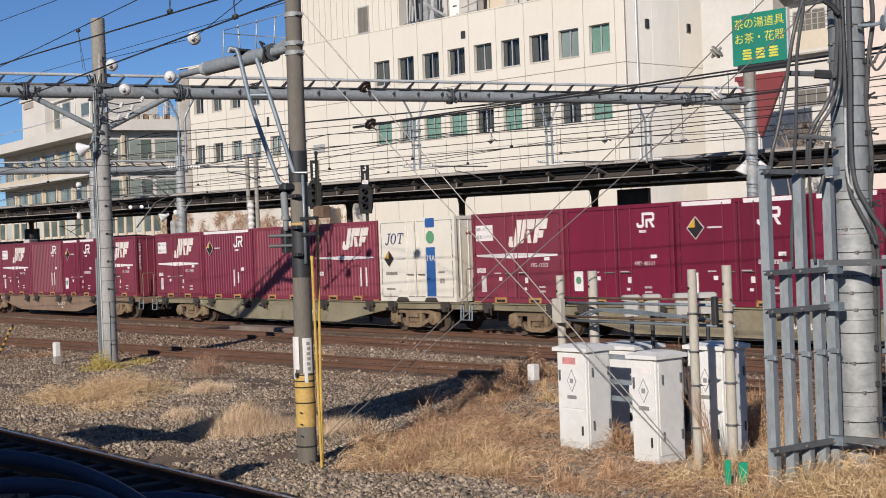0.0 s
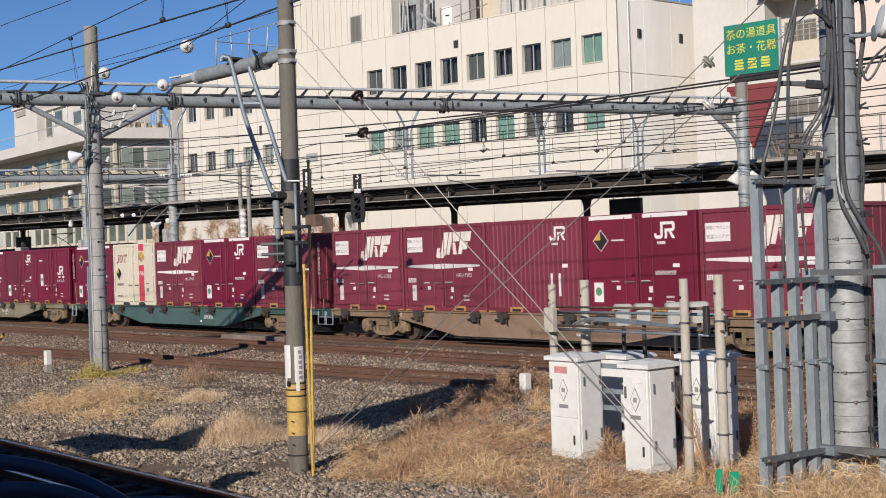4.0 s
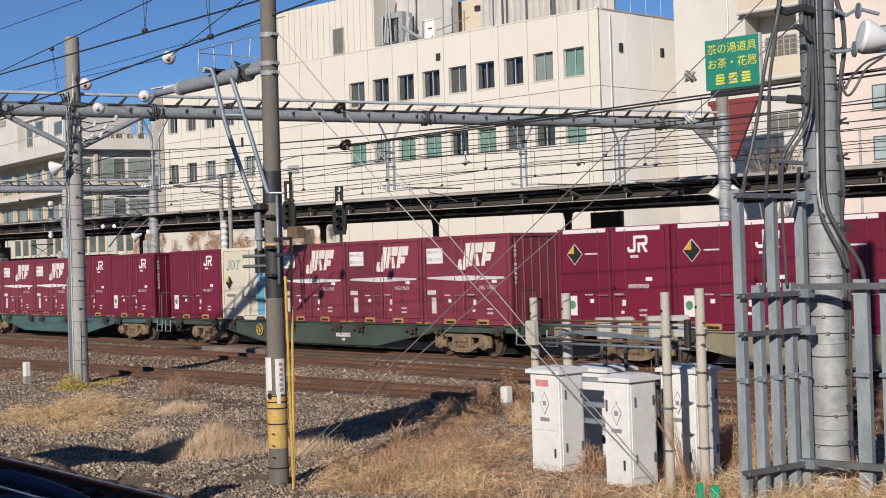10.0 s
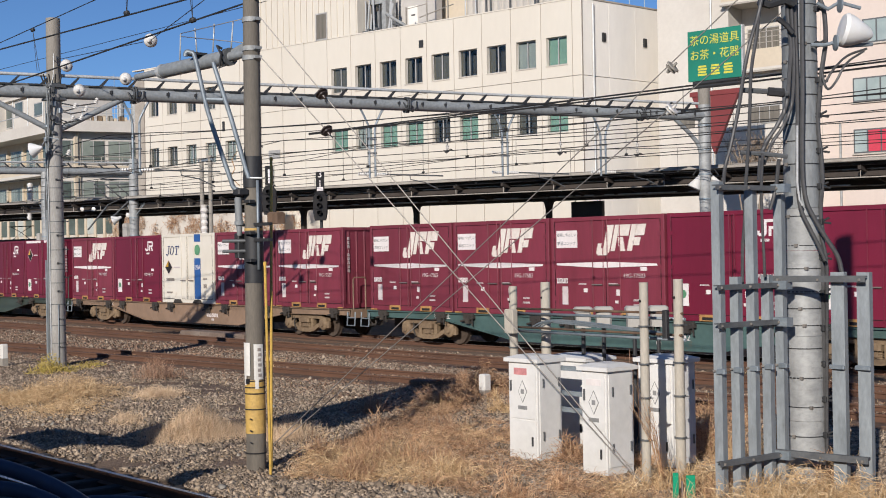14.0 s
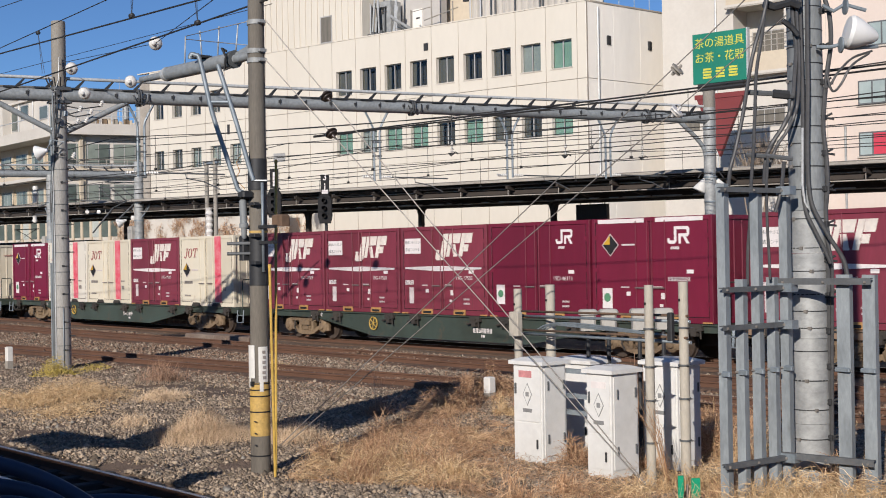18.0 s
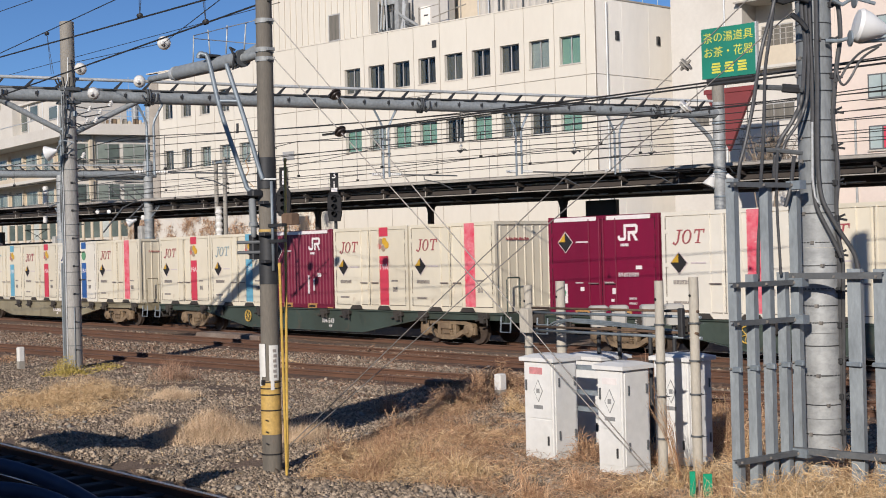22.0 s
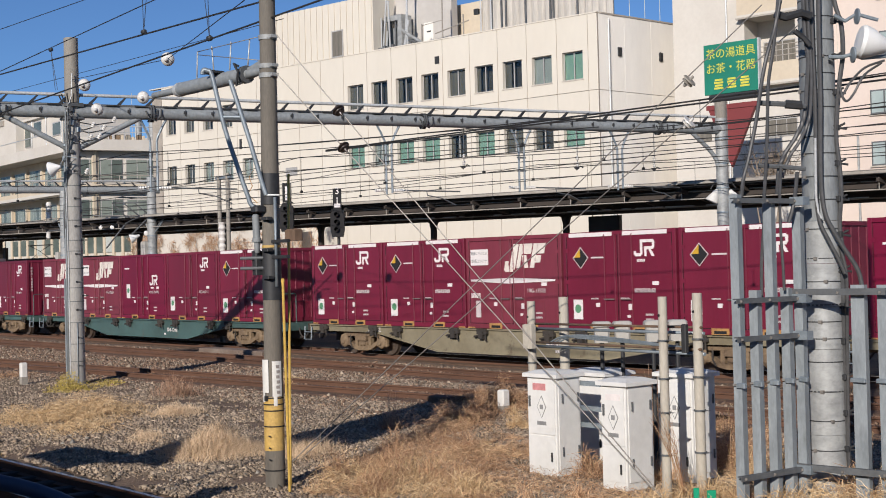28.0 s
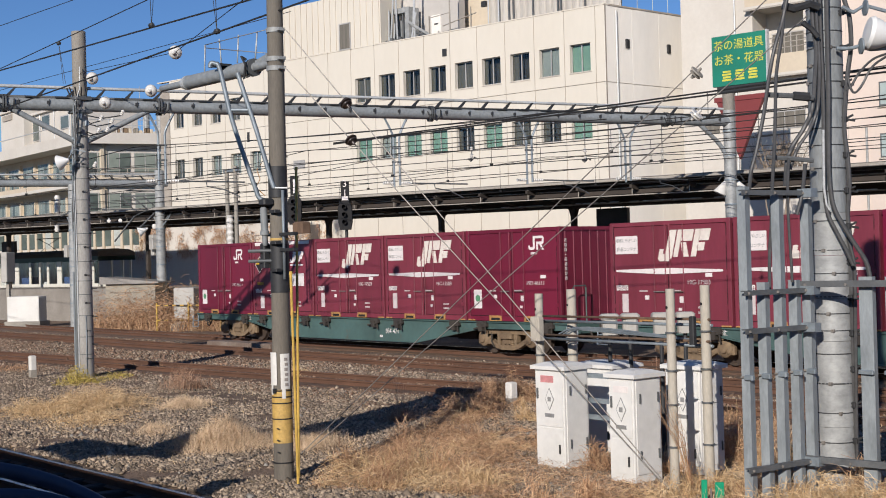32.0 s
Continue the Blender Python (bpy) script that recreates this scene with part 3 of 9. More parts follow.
# Unseen plates, cut to the outlines of the shadows they throw on the ballast.
for poly in ([(-15.89, 1.08), (-16.22, 1.69), (-16.18, 2.13), (-15.12, 2.24), (-14.23, 2.34), (-13.67, 1.97), (-14.09, 1.54), (-13.84, 0.91), (-15.14, 1.14)], [(-10.28, 0.81), (-10.84, 1.43), (-10.59, 1.89), (-10.26, 1.30), (-9.87, 0.73)], [(-13.70, 1.99), (-14.81, 2.64), (-15.53, 3.59), (-16.28, 4.9), (-14.87, 4.12), (-13.85, 2.86), (-13.13, 1.99)]):
    part("valance", MB().prism(poly, 3.10, 3.16, "z"), "roof_dark", shelter, "dark unseen plate, added to cast a ground shadow", pose(-10.78, 0.60, 0, 0, 0, 24.6).inverted())

# loops of a dark plastic chain hung close to the lens
chain = thing("barrier_chain", "dark blue plastic chain hanging at the platform end", "chain", at=pose(0, 0, 0))
part("stand", MB().tube((-1.75, 0.62, 0.95), (-1.75, 0.62, 2.2), 0.02, n=10), "rope", chain)
for a, b, c, d in (((-1.507, 0.541, 2.41), (-1.465, 0.59, 2.407), (-1.42, 0.645, 2.384), (-1.386, 0.686, 2.337)), ((-1.457, 0.522, 2.383), (-1.409, 0.58, 2.389), (-1.377, 0.618, 2.375), (-1.358, 0.642, 2.345)), ((-1.4, 0.513, 2.358), (-1.372, 0.546, 2.38), (-1.341, 0.583, 2.376), (-1.326, 0.601, 2.352)), ((-1.477, 0.655, 2.336), (-1.442, 0.697, 2.353), (-1.39, 0.758, 2.347), (-1.352, 0.804, 2.321))):
    pts = []
    for i in range(13):
        t = i / 12
        pts.append(Vector(a) * (1 - t) ** 3 + 3 * Vector(b) * t * (1 - t) ** 2 + 3 * Vector(c) * t * t * (1 - t) + Vector(d) * t ** 3)
    part("link", MB().path(pts, 0.009, 10), "rope", chain, smooth=True)


# ---- containers; x along the train from the left end, y from the near face, z from the floor ----
CL, CW, CH = 3.715, 2.45, 2.515


def flat(mb, x0, z0, x1, z1, y=-0.010):
    return mb.box(x0, y, z0, x1, y + 0.006, z1)


def shape(mb, poly, y=-0.010):
    return mb.prism(poly, y, y + 0.006, "y")


def logo_slab(c, x, z, s, material):
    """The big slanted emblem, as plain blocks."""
    mb = MB()
    sl = 0.26
    def blk(pts):
        shape(mb, [(x + (a + sl * b) * s, z + b * s) for a, b in pts])
    blk([(-0.05, -0.04), (0.02, -0.10), (0.30, -0.10), (0.38, -0.02), (0.38, 0.66), (0.16, 0.66), (0.16, 0.08), (0.08, 0.08), (0.08, 0.20), (-0.05, 0.20)])
    blk([(0.42, 0.0), (0.56, 0.0), (0.56, 0.66), (0.42, 0.66)])
    blk([(0.57, 0.38), (0.92, 0.38), (0.92, 0.66), (0.57, 0.66)])
    blk([(0.58, 0.35), (0.74, 0.35), (0.90, 0.0), (0.72, 0.0)])
    blk([(0.96, 0.0), (1.12, 0.0), (1.12, 0.66), (0.96, 0.66)])
    blk([(1.13, 0.38), (1.42, 0.38), (1.42, 0.66), (1.13, 0.66)])
    blk([(1.13, 0.14), (1.32, 0.14), (1.32, 0.34), (1.13, 0.34)])
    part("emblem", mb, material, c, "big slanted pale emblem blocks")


def figures(mb, x, z, n, h, gap=0.35, y=-0.010):
    """A row of n unreadable characters: small upright blocks."""
    w = h * 0.62
    for i in range(n):
        x0 = x + i * w * (1 + gap)
        mb.box(x0, y, z, x0 + w * 0.34, y + 0.006, z + h).box(x0 + w * 0.62, y, z, x0 + w, y + 0.006, z + h).box(x0 + w * 0.34, y, z + h * (0.8 if i % 2 else 0.0), x0 + w * 0.62, y + 0.006, z + h * (1.0 if i % 2 else 0.2))
    return mb


def logo_small(c, x, z, s, material):
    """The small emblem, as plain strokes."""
    mb = MB()
    def blk(pts):
        shape(mb, [(x + a * s, z + b * s) for a, b in pts])
    blk([(0.30, 0.12), (0.41, 0.16), (0.41, 0.62), (0.30, 0.62)])
    blk([(0.0, 0.08), (0.08, 0.0), (0.32, 0.0), (0.41, 0.08), (0.41, 0.16), (0.30, 0.12), (0.10, 0.12), (0.10, 0.20), (0.0, 0.20)])
    blk([(0.50, 0.0), (0.61, 0.0), (0.61, 0.36), (0.50, 0.36)])
    blk([(0.41, 0.51), (0.86, 0.51), (0.97, 0.56), (0.90, 0.62), (0.41, 0.62)])
    blk([(0.86, 0.51), (0.88, 0.37), (0.97, 0.32), (0.99, 0.54), (0.97, 0.56)])
    blk([(0.61, 0.25), (0.90, 0.25), (0.97, 0.32), (0.88, 0.37), (0.61, 0.36)])
    blk([(0.70, 0.25), (0.82, 0.25), (0.99, 0.0), (0.85, 0.0)])
    part("emblem", mb, material, c, "white angular emblem")
    part("caption_print", figures(MB(), x + 0.14 * s, z - 0.20 * s, 5, 0.10 * s, 0.25), material, c)


def diamond(c, x, z, s):
    """A hazard diamond: white rim, black field, the upper left quarter yellow."""
    s = s * 0.93
    w = s * 0.97
    rim = part("diamond_plate", MB().prism([(x - w, z), (x, z - s), (x + w, z), (x, z + s)], -0.010, -0.004), "print", c, "diamond hazard plate")
    w, s = w * 0.90, s * 0.90
    part("diamond_field", MB().prism([(x - w, z), (x, z - s), (x + w, z), (x, z + s)], -0.013, -0.010), "black_mark", rim)
    part("diamond_quarter", MB().prism([(x - w * 0.94, z + 0.014), (x - 0.012, z + 0.014), (x - 0.012, z + s * 0.94)], -0.016, -0.013), "yellow_mark", rim, "yellow quarter")
    part("line_print", MB().box(x + w + 0.12, -0.010, z - 0.02, x + w + 0.55, -0.004, z + 0.02), "print", c)


SIDE_NUMBER = {1: "19G-17503", 2: "19D-46111", 4: "V19C-11175"}


def small_marks(c, n, material, seed):
    """Little plates and lines of unreadable print along the lower half."""
    if seed in SIDE_NUMBER:
        lettering("number_lettering", SIDE_NUMBER[seed], 0.155, "print", c, pose(2.78, -0.0075, 1.03, 90))
    else:
        part("number_print", figures(MB(), 2.42, 0.98, 8, 0.10), "print", c)
    for x, z, w, h in ((2.98, 1.16, 0.20, 0.09), (2.2, 0.55, 0.13, 0.15), (1.12, 0.62, 0.13, 0.10), (2.16, 0.36, 0.10, 0.07))[:n]:
        part("small_plate", flat(MB(), x, z, x + w, z + h), material, c)
    for x, z, k, h in ((0.95, 0.81, 9, 0.035), (1.95, 0.82, 10, 0.035), (2.75, 0.42, 6, 0.05), (2.75, 0.30, 6, 0.05)):
        part("small_print", figures(MB(), x, z, k, h), "print", c)


def shell(c, paint, doors=True, ribs=False):
    """The steel body: floor frame, corner posts, roof, ribbed ends, side doors with bars and hinges."""
    mb = MB()
    mb.box(0.05, 0.035, 0.10, CL - 0.05, CW - 0.035, CH - 0.03)
    body = part("body", mb, paint, c)
    for x in (0, CL - 0.11):
        for y in (0, CW - 0.11):
            part("corner_post", MB().chamfer(x, y, 0.0, x + 0.11, y + 0.11, CH, 0.008), paint, body)
    for z0, z1, nm in ((0.0, 0.13, "bottom_rail"), (CH - 0.10, CH - 0.004, "top_rail")):
        for x0, y0, x1, y1 in ((0.11, 0.003, CL - 0.11, 0.07), (0.11, CW - 0.07, CL - 0.11, CW - 0.003), (CL - 0.07, 0.11, CL - 0.003, CW - 0.11)):
            part(nm, MB().box(x0, y0, z0, x1, y1, z1), paint, body)
    for xe, sg in ((CL - 0.045, 1), (0.045, -1)):
        zig = [(0.11, 0.0)]
        for i in range(7):
            y = 0.24 + i * 0.31
            zig += [(y, 0.0), (y + 0.012, 0.014), (y + 0.05, 0.014), (y + 0.062, 0.0)]
        zig += [(CW - 0.11, 0.0)]
        vs = [(xe + sg * d, y, z) for z in (0.12, CH - 0.09) for y, d in zig]
        k = len(zig)
        part("end_wall", MB().add(vs, [(i, i + 1, k + i + 1, k + i) for i in range(k - 1)]), paint, body)
    part("roof", MB().box(0.10, 0.07, CH - 0.03, CL - 0.06, CW - 0.07, CH - 0.010), paint, body)
    if ribs:
        rb = MB()
        k = 19
        w = (CL - 0.28) / k
        for i in range(k):
            x = 0.14 + i * w
            rb.prism([(x + w * 0.10, 0.04), (x + w * 0.25, 0.008), (x + w * 0.70, 0.008), (x + w * 0.85, 0.04)], 0.13, CH - 0.10, "z")
        part("side_ribs", rb, paint, body)
    elif doors:
        for x0, x1, hx in ((0.13, CL / 2 - 0.008, 0.13), (CL / 2 + 0.008, CL - 0.13, CL - 0.16)):
            d = part("door", MB().chamfer(x0, 0.006, 0.15, x1, 0.05, CH - 0.12, 0.006), paint, c)
            for z in (0.45, 1.25, 2.05):
                part("hinge", MB().box(hx - 0.03, -0.006, z - 0.05, hx + 0.06, 0.03, z + 0.05), paint, d)
        seam = "seam_wine" if "wine" in paint else "seam"
        for x in (0.115, CL / 2 - 0.007, CL - 0.125):
            part("door_seam", MB().box(x, -0.001, 0.14, x + 0.014, 0.004, CH - 0.11), seam, c)
        part("door_seam", MB().box(0.13, -0.001, 0.135, CL - 0.13, 0.004, 0.150), seam, c)
        for x in (CL / 2 - 0.42, CL / 2 - 0.07, CL / 2 + 0.07, CL / 2 + 0.48):
            part("lock_bar", MB().tube((x, -0.012, 0.10), (x, -0.012, CH - 0.08), 0.014, n=6), paint, c)
        for x in (CL / 2 - 0.44, CL / 2 + 0.12):
            part("latch_handle", MB().box(x, -0.045, 0.80, x + 0.34, -0.02, 0.83), "bar_steel", c)
    for x in (0.92, CL - 1.40):
        p = MB()
        p.box(x, -0.014, 0.0, x + 0.07, 0.06, 0.15).box(x + 0.43, -0.014, 0.0, x + 0.50, 0.06, 0.15).box(x + 0.07, -0.014, 0.09, x + 0.43, 0.06, 0.15).box(x + 0.07, -0.013, 0.0, x + 0.43, 0.06, 0.02)
        # Dark plates for the pocket hollows; their shade is put into the colour.
        if "wine" in paint:
            part("pocket_dark", MB().box(x + 0.07, -0.006, 0.02, x + 0.43, 0.05, 0.09), "black_mark", c)
        else:
            part("pocket_dark", MB().prism([(x - 0.08, 0.0), (x + 0.58, 0.0), (x + 0.47, 0.125), (x + 0.03, 0.125)], -0.020, -0.0145), "grime", c, "dark plate for the shaded fork pocket")
        part("fork_pocket", p, "pocket" if "wine" in paint else paint, c, "worn yellow fork pocket rim" if "wine" in paint else "pale fork pocket rim")
    for x in (0.02, CL - 0.30):
        part("foot_plate", MB().box(x, -0.008, 0.0, x + 0.28, 0.1, 0.035), "pocket" if "wine" in paint else paint, c)
    return body


def container(kind):
    """One container of the given kind, at the origin."""
    white = "white_mark"
    if kind == "A":
        c = thing("freight_container", "faded wine-red steel container with a big slanted white emblem and stripe", "container", "containers on the goods train")
        shell(c, "wine_faded")
        part("label_board", flat(MB(), 0.20, 1.74, 0.92, 2.18), white, c, "pale notice board")
        lettering("label_lettering", "環境にやさしい", 0.098, "cab_mark", c, pose(0.56, -0.0125, 2.06, 90))
        lettering("label_lettering", "鉄道コンテナ", 0.108, "cab_mark", c, pose(0.56, -0.0125, 1.85, 90))
        logo_slab(c, 1.62, 1.64, 0.98, "old_mark")
        part("stripe", shape(MB(), [(0.20, 1.30), (1.7, 1.23), (CL - 0.22, 1.28), (CL - 0.22, 1.33), (1.9, 1.38), (0.20, 1.35)]), white, c, "white tapered stripe")
        part("name_print", figures(MB(), 0.20, 0.84, 4, 0.13, 0.2), white, c)
        part("notice", flat(MB(), 0.38, 0.30, 0.58, 0.76), "print", c, "white notice plate")
        small_marks(c, 6, white, 1)
    elif kind == "R":
        c = thing("freight_container", "faded wine-red ribbed container with a slanted pale emblem high up", "container", "containers on the goods train")
        shell(c, "wine_faded", False, True)
        logo_slab(c, 1.86, 1.72, 0.90, "old_mark")
        part("stripe", shape(MB(), [(0.20, 1.36), (1.9, 1.30), (CL - 0.22, 1.34), (CL - 0.22, 1.38), (1.9, 1.43), (0.20, 1.40)], -0.008), white, c, "white tapered stripe")
        part("print_bar", flat(MB(), 2.75, 0.45, 2.83, 1.05).box(3.05, -0.010, 0.45, 3.13, -0.004, 1.05), white, c)
        part("name_print", figures(MB(), 0.3, 0.80, 4, 0.13, 0.2), white, c)
    elif kind in ("B", "D"):
        c = thing("freight_container", "wine-red steel container with a small white emblem high on its door" if kind == "B" else "wine-red ribbed container with a small white emblem", "container", "containers on the goods train")
        shell(c, "wine" if kind == "B" else "wine_faded", kind == "B", kind == "D")
        logo_small(c, 2.55, 1.92, 0.60, white)
        if kind == "B":
            part("notice", flat(MB(), 0.30, 0.34, 0.62, 0.86), "white_mark", c, "white notice with a green oval")
            part("notice_oval", MB().lathe((0.46, -0.014, 0.62), (0, 1, 0), [(0, 0.10), (0.006, 0.10)], 14), "green_mark", c)
            small_marks(c, 6, white, 2)
        else:
            part("print_bar", flat(MB(), 2.55, 0.45, 2.63, 1.05).box(2.85, -0.010, 0.45, 2.93, -0.004, 1.05).box(3.0, -0.010, 1.2, 3.2, -0.004, 1.3), white, c)
    elif kind in ("C", "G", "K"):
        paint = {"C": "wine", "G": "wine", "K": "wine_bright"}[kind]
        c = thing("freight_container", {"C": "wine-red container with a white top strip and a yellow-black diamond", "G": "wine-red ribbed container with a white top strip and diamond plate", "K": "bright crimson container with a white top strip and diamond plate"}[kind], "container", "containers on the goods train")
        shell(c, paint, kind != "G", kind == "G")
        part("top_strip", flat(MB(), 0.22, CH - 0.125, 1.70, CH - 0.025, -0.008).box(2.05, -0.008, CH - 0.125, CL - 0.25, -0.002, CH - 0.025) if kind != "G" else flat(MB(), 0.22, CH - 0.125, CL - 0.22, CH - 0.025, -0.008), white, c, "white reflective top strip")
        diamond(c, 0.62, 1.86, 0.30)
        logo_small(c, 2.42, 1.86, 0.66, white)
        if kind != "G":
            part("notice", flat(MB(), 0.34, 0.30, 0.66, 0.80), "white_mark", c, "white notice with a green oval")
            part("notice_oval", MB().lathe((0.50, -0.014, 0.57), (0, 1, 0), [(0, 0.11), (0.006, 0.11)], 14), "green_mark", c)
            small_marks(c, 6, white, 3)
        else:
            part("print_bar", flat(MB(), 2.35, 0.45, 2.43, 1.05).box(2.65, -0.010, 0.55, 2.73, -0.004, 0.95).box(2.9, -0.010, 1.0, 3.1, -0.004, 1.12), white, c)
    elif kind == "H":
        c = thing("freight_container", "faded wine-red container with white top strip and blank board", "container", "containers on the goods train")
        shell(c, "wine_faded")
        for x in (0.2, 1.05, 1.9, 2.75):
            part("top_strip", flat(MB(), x, CH - 0.14, x + 0.78, CH - 0.03, -0.008), white, c, "white reflective top strip")
        diamond(c, 0.48, 1.72, 0.32)
        part("line_print", flat(MB(), 0.75, 1.66, 1.25, 1.70), "print", c)
        part("orange_print", figures(MB(), 0.30, 1.02, 5, 0.10, 0.3), "yellow_mark", c)
        logo_slab(c, 2.42, 1.80, 0.50, white)
        part("line_print", flat(MB(), 2.40, 1.66, 3.15, 1.71), white, c)
        part("board", flat(MB(), 2.20, 0.98, 3.20, 1.40), white, c, "blank white board")
        part("name_print", figures(MB(), 0.20, 0.76, 4, 0.13, 0.2), white, c)
        part("notice", flat(MB(), 0.50, 0.22, 0.74, 0.66), "print", c, "white notice plate")
        small_marks(c, 6, white, 5)
    elif kind == "F":
        c = thing("freight_container", "bright crimson container with a small white emblem at mid height", "container", "containers on the goods train")
        shell(c, "wine_bright")
        logo_small(c, 2.45, 1.30, 0.64, white)
        part("notice", flat(MB(), 0.50, 0.80, 0.80, 1.35), "white_mark", c, "white notice with a green oval")
        part("notice_oval", MB().lathe((0.65, -0.014, 1.1), (0, 1, 0), [(0, 0.10), (0.006, 0.10)], 14), "green_mark", c)
        part("roof_bar", flat(MB(), 0.35, 1.95, 0.75, 2.0), white, c)
        small_marks(c, 5, white, 4)
    else:
        band, name_mat, paint, words = {
            "Ef": ("flower_mark", "emblem_red", "cream", "cream container with a pink flowered stripe and red emblem"),
            "Ew": ("flower_mark", "emblem_red", "cream_white", "white container with a pink flowered stripe and red emblem"),
            "Er": ("red_mark", "emblem_red", "cream", "cream container with a red stripe and fruit picture"),
            "Eb": ("blue_mark", "navy_mark", "cream_white", "white container with a blue stripe and navy emblem"),
            "El": ("cyan_mark", "emblem_pale", "cream", "cream container with a light blue stripe"),
        }[kind]
        c = thing("freight_container", words, "container", "containers on the goods train")
        shell(c, paint)
        x0, x1 = 2.38, 2.80
        if kind in ("Ef", "Ew"):
            part("stripe", flat(MB(), x0 + 0.1, 0.14, x1 + 0.1, CH - 0.03), band, c, "pink stripe with pale flowers")
        else:
            part("stripe", flat(MB(), x0, 0.14, x1, 1.62).box(x0, -0.010, CH - 0.30, x1, -0.004, CH - 0.03), band, c)
            lettering("stripe_lettering", "19A", 0.26, "white_mark", c, pose((x0 + x1) / 2, -0.013, 1.28, 90))
            if kind == "Eb":
                part("round_badge", MB().lathe((2.59, -0.012, 1.92), (0, 1, 0), [(0, 0.19), (0.006, 0.19)], 16), "green_mark", c, "round green badge")
            else:
                for fx, fz, fr_, fm in ((0.07, 2.06, 0.095, "fruit_brown"), (0.25, 2.07, 0.11, "yellow_mark"), (0.01, 1.93, 0.10, "fruit_red"), (0.36, 1.96, 0.11, "yellow_mark"), (0.20, 1.86, 0.10, "fruit_brown")):
                    part("fruit_spot", MB().lathe((x0 + fx, -0.011 - 0.004 * fx, fz), (0, 1, 0), [(0, fr_), (0.005, fr_)], 14), fm, c, "faded printed fruit")
        nm = MB()
        def slanted(pts):
            shape(nm, [(0.34 + a + 0.22 * b, 1.76 + b) for a, b in pts])
        slanted([(0.13, 0.04), (0.18, 0.04), (0.18, 0.30), (0.13, 0.30)])
        slanted([(0.07, 0.30), (0.24, 0.30), (0.24, 0.325), (0.07, 0.325)])
        slanted([(0.0, 0.0), (0.10, -0.05), (0.18, 0.04), (0.13, 0.05), (0.09, -0.02), (0.03, 0.05)])
        ring = [(0.40 + ro * math.cos(q * math.pi / 8), 0.155 + rz * math.sin(q * math.pi / 8)) for ro, rz in ((0.14, 0.17), (0.085, 0.145)) for q in range(16)]
        nm.add([(0.34 + a + 0.22 * b, -0.010, 1.76 + b) for a, b in ring], [(q, (q + 1) % 16, 16 + (q + 1) % 16, 16 + q) for q in range(16)])
        slanted([(0.72, 0.0), (0.77, 0.0), (0.77, 0.30), (0.72, 0.30)])
        slanted([(0.60, 0.295), (0.89, 0.295), (0.89, 0.325), (0.60, 0.325)])
        slanted([(0.60, 0.22), (0.625, 0.24), (0.63, 0.295), (0.60, 0.295)])
        slanted([(0.86, 0.295), (0.865, 0.24), (0.89, 0.22), (0.89, 0.295)])
        slanted([(0.67, 0.0), (0.82, 0.0), (0.82, 0.022), (0.67, 0.022)])
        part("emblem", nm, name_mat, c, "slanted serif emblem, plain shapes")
        diamond(c, 0.52, 1.30, 0.30)
        for x, z, w, h in ((0.35, 0.80, 0.6, 0.10), (0.35, 0.34, 0.5, 0.06), (3.0, 0.55, 0.22, 0.14), (2.95, 0.85, 0.3, 0.05)):
            part("small_print", figures(MB(), x, z, max(2, int(w / h / 0.85)), h), "dark_print", c)
    # number along the end face
    ep = MB()
    if kind[0] != "E":
        for i in range(9):
            z = 2.20 - 0.125 * i
            if i == 3:
                ep.box(CL - 0.012, 0.21, z - 0.06, CL + 0.002, 0.24, z - 0.04)
            else:
                ep.box(CL - 0.012, 0.195, z - 0.09, CL + 0.002, 0.212, z).box(CL - 0.012, 0.243, z - 0.09, CL + 0.002, 0.260, z).box(CL - 0.012, 0.212, z - (0.09 if i % 2 else 0.015), CL + 0.002, 0.243, z - (0.075 if i % 2 else 0.0))
    else:
        for i in range(9):
            ep.box(CL - 0.012, 0.45 + 0.10 * i, CH - 0.53, CL + 0.002, 0.468 + 0.10 * i, CH - 0.46).box(CL - 0.012, 0.49 + 0.10 * i, CH - 0.53, CL + 0.002, 0.508 + 0.10 * i, CH - (0.46 if i % 2 else 0.49))
    part("end_print", ep, "print" if kind[0] != "E" else "emblem_red", c)
    return c


# loads of each wagon from its left to its right end, the last wagon first
LOADS = [
    ("B", "H", "A", "A", "B"), ("A", "A", "F", "B", "C"), ("C", "C", "A", "C", "C"), ("F", "El", "Er", "Eb", "Ef"),
    ("Er", "El", "G", "Er", "Ef"), ("K", "Ew", "Ef", "A", "Ef"), ("A", "A", "A", "B", "C"), ("A", "B", "Eb", "A", "A"),
    ("A", "A", "A", "B", "B"), ("B", "El", "A", "A", "A"), ("C", "C", "C", "B", "F"), ("K", "Er", "A", "K", "A"),
    ("A", "A", "D", "C", "A"), ("A", "G", "D", "R", "Eb"), ("A", "B", "C", "C", "A"),
]
WAGON_PAINT = ["green", "green", "grey", "grey", "dark", "dark", "dark", "tan", "green", "dark", "grey", "green", "tan", "grey", "grey"]
# how far each wagon stands ahead of an even spacing (slack, mixed wagon types)
AHEAD = [0.0, 0.29, 1.02, 0.82, 1.03, 1.63, 1.80, 1.35, 1.24, 1.10, 1.45, 0.70, 0.35, 0.76, 0.07]
NUMBERS = ["104-471", "104-1246", "", "", "104-543", "104-2449", "", "", "104-2442", "", "107-1573", "104-576", "107-1019", "", ""]


# ---- flat wagons; x from the left end of the first load, y from the near face, z from the rail ----
BODY0, BODY1 = -0.25, 4 * PITCH + CL + 0.25


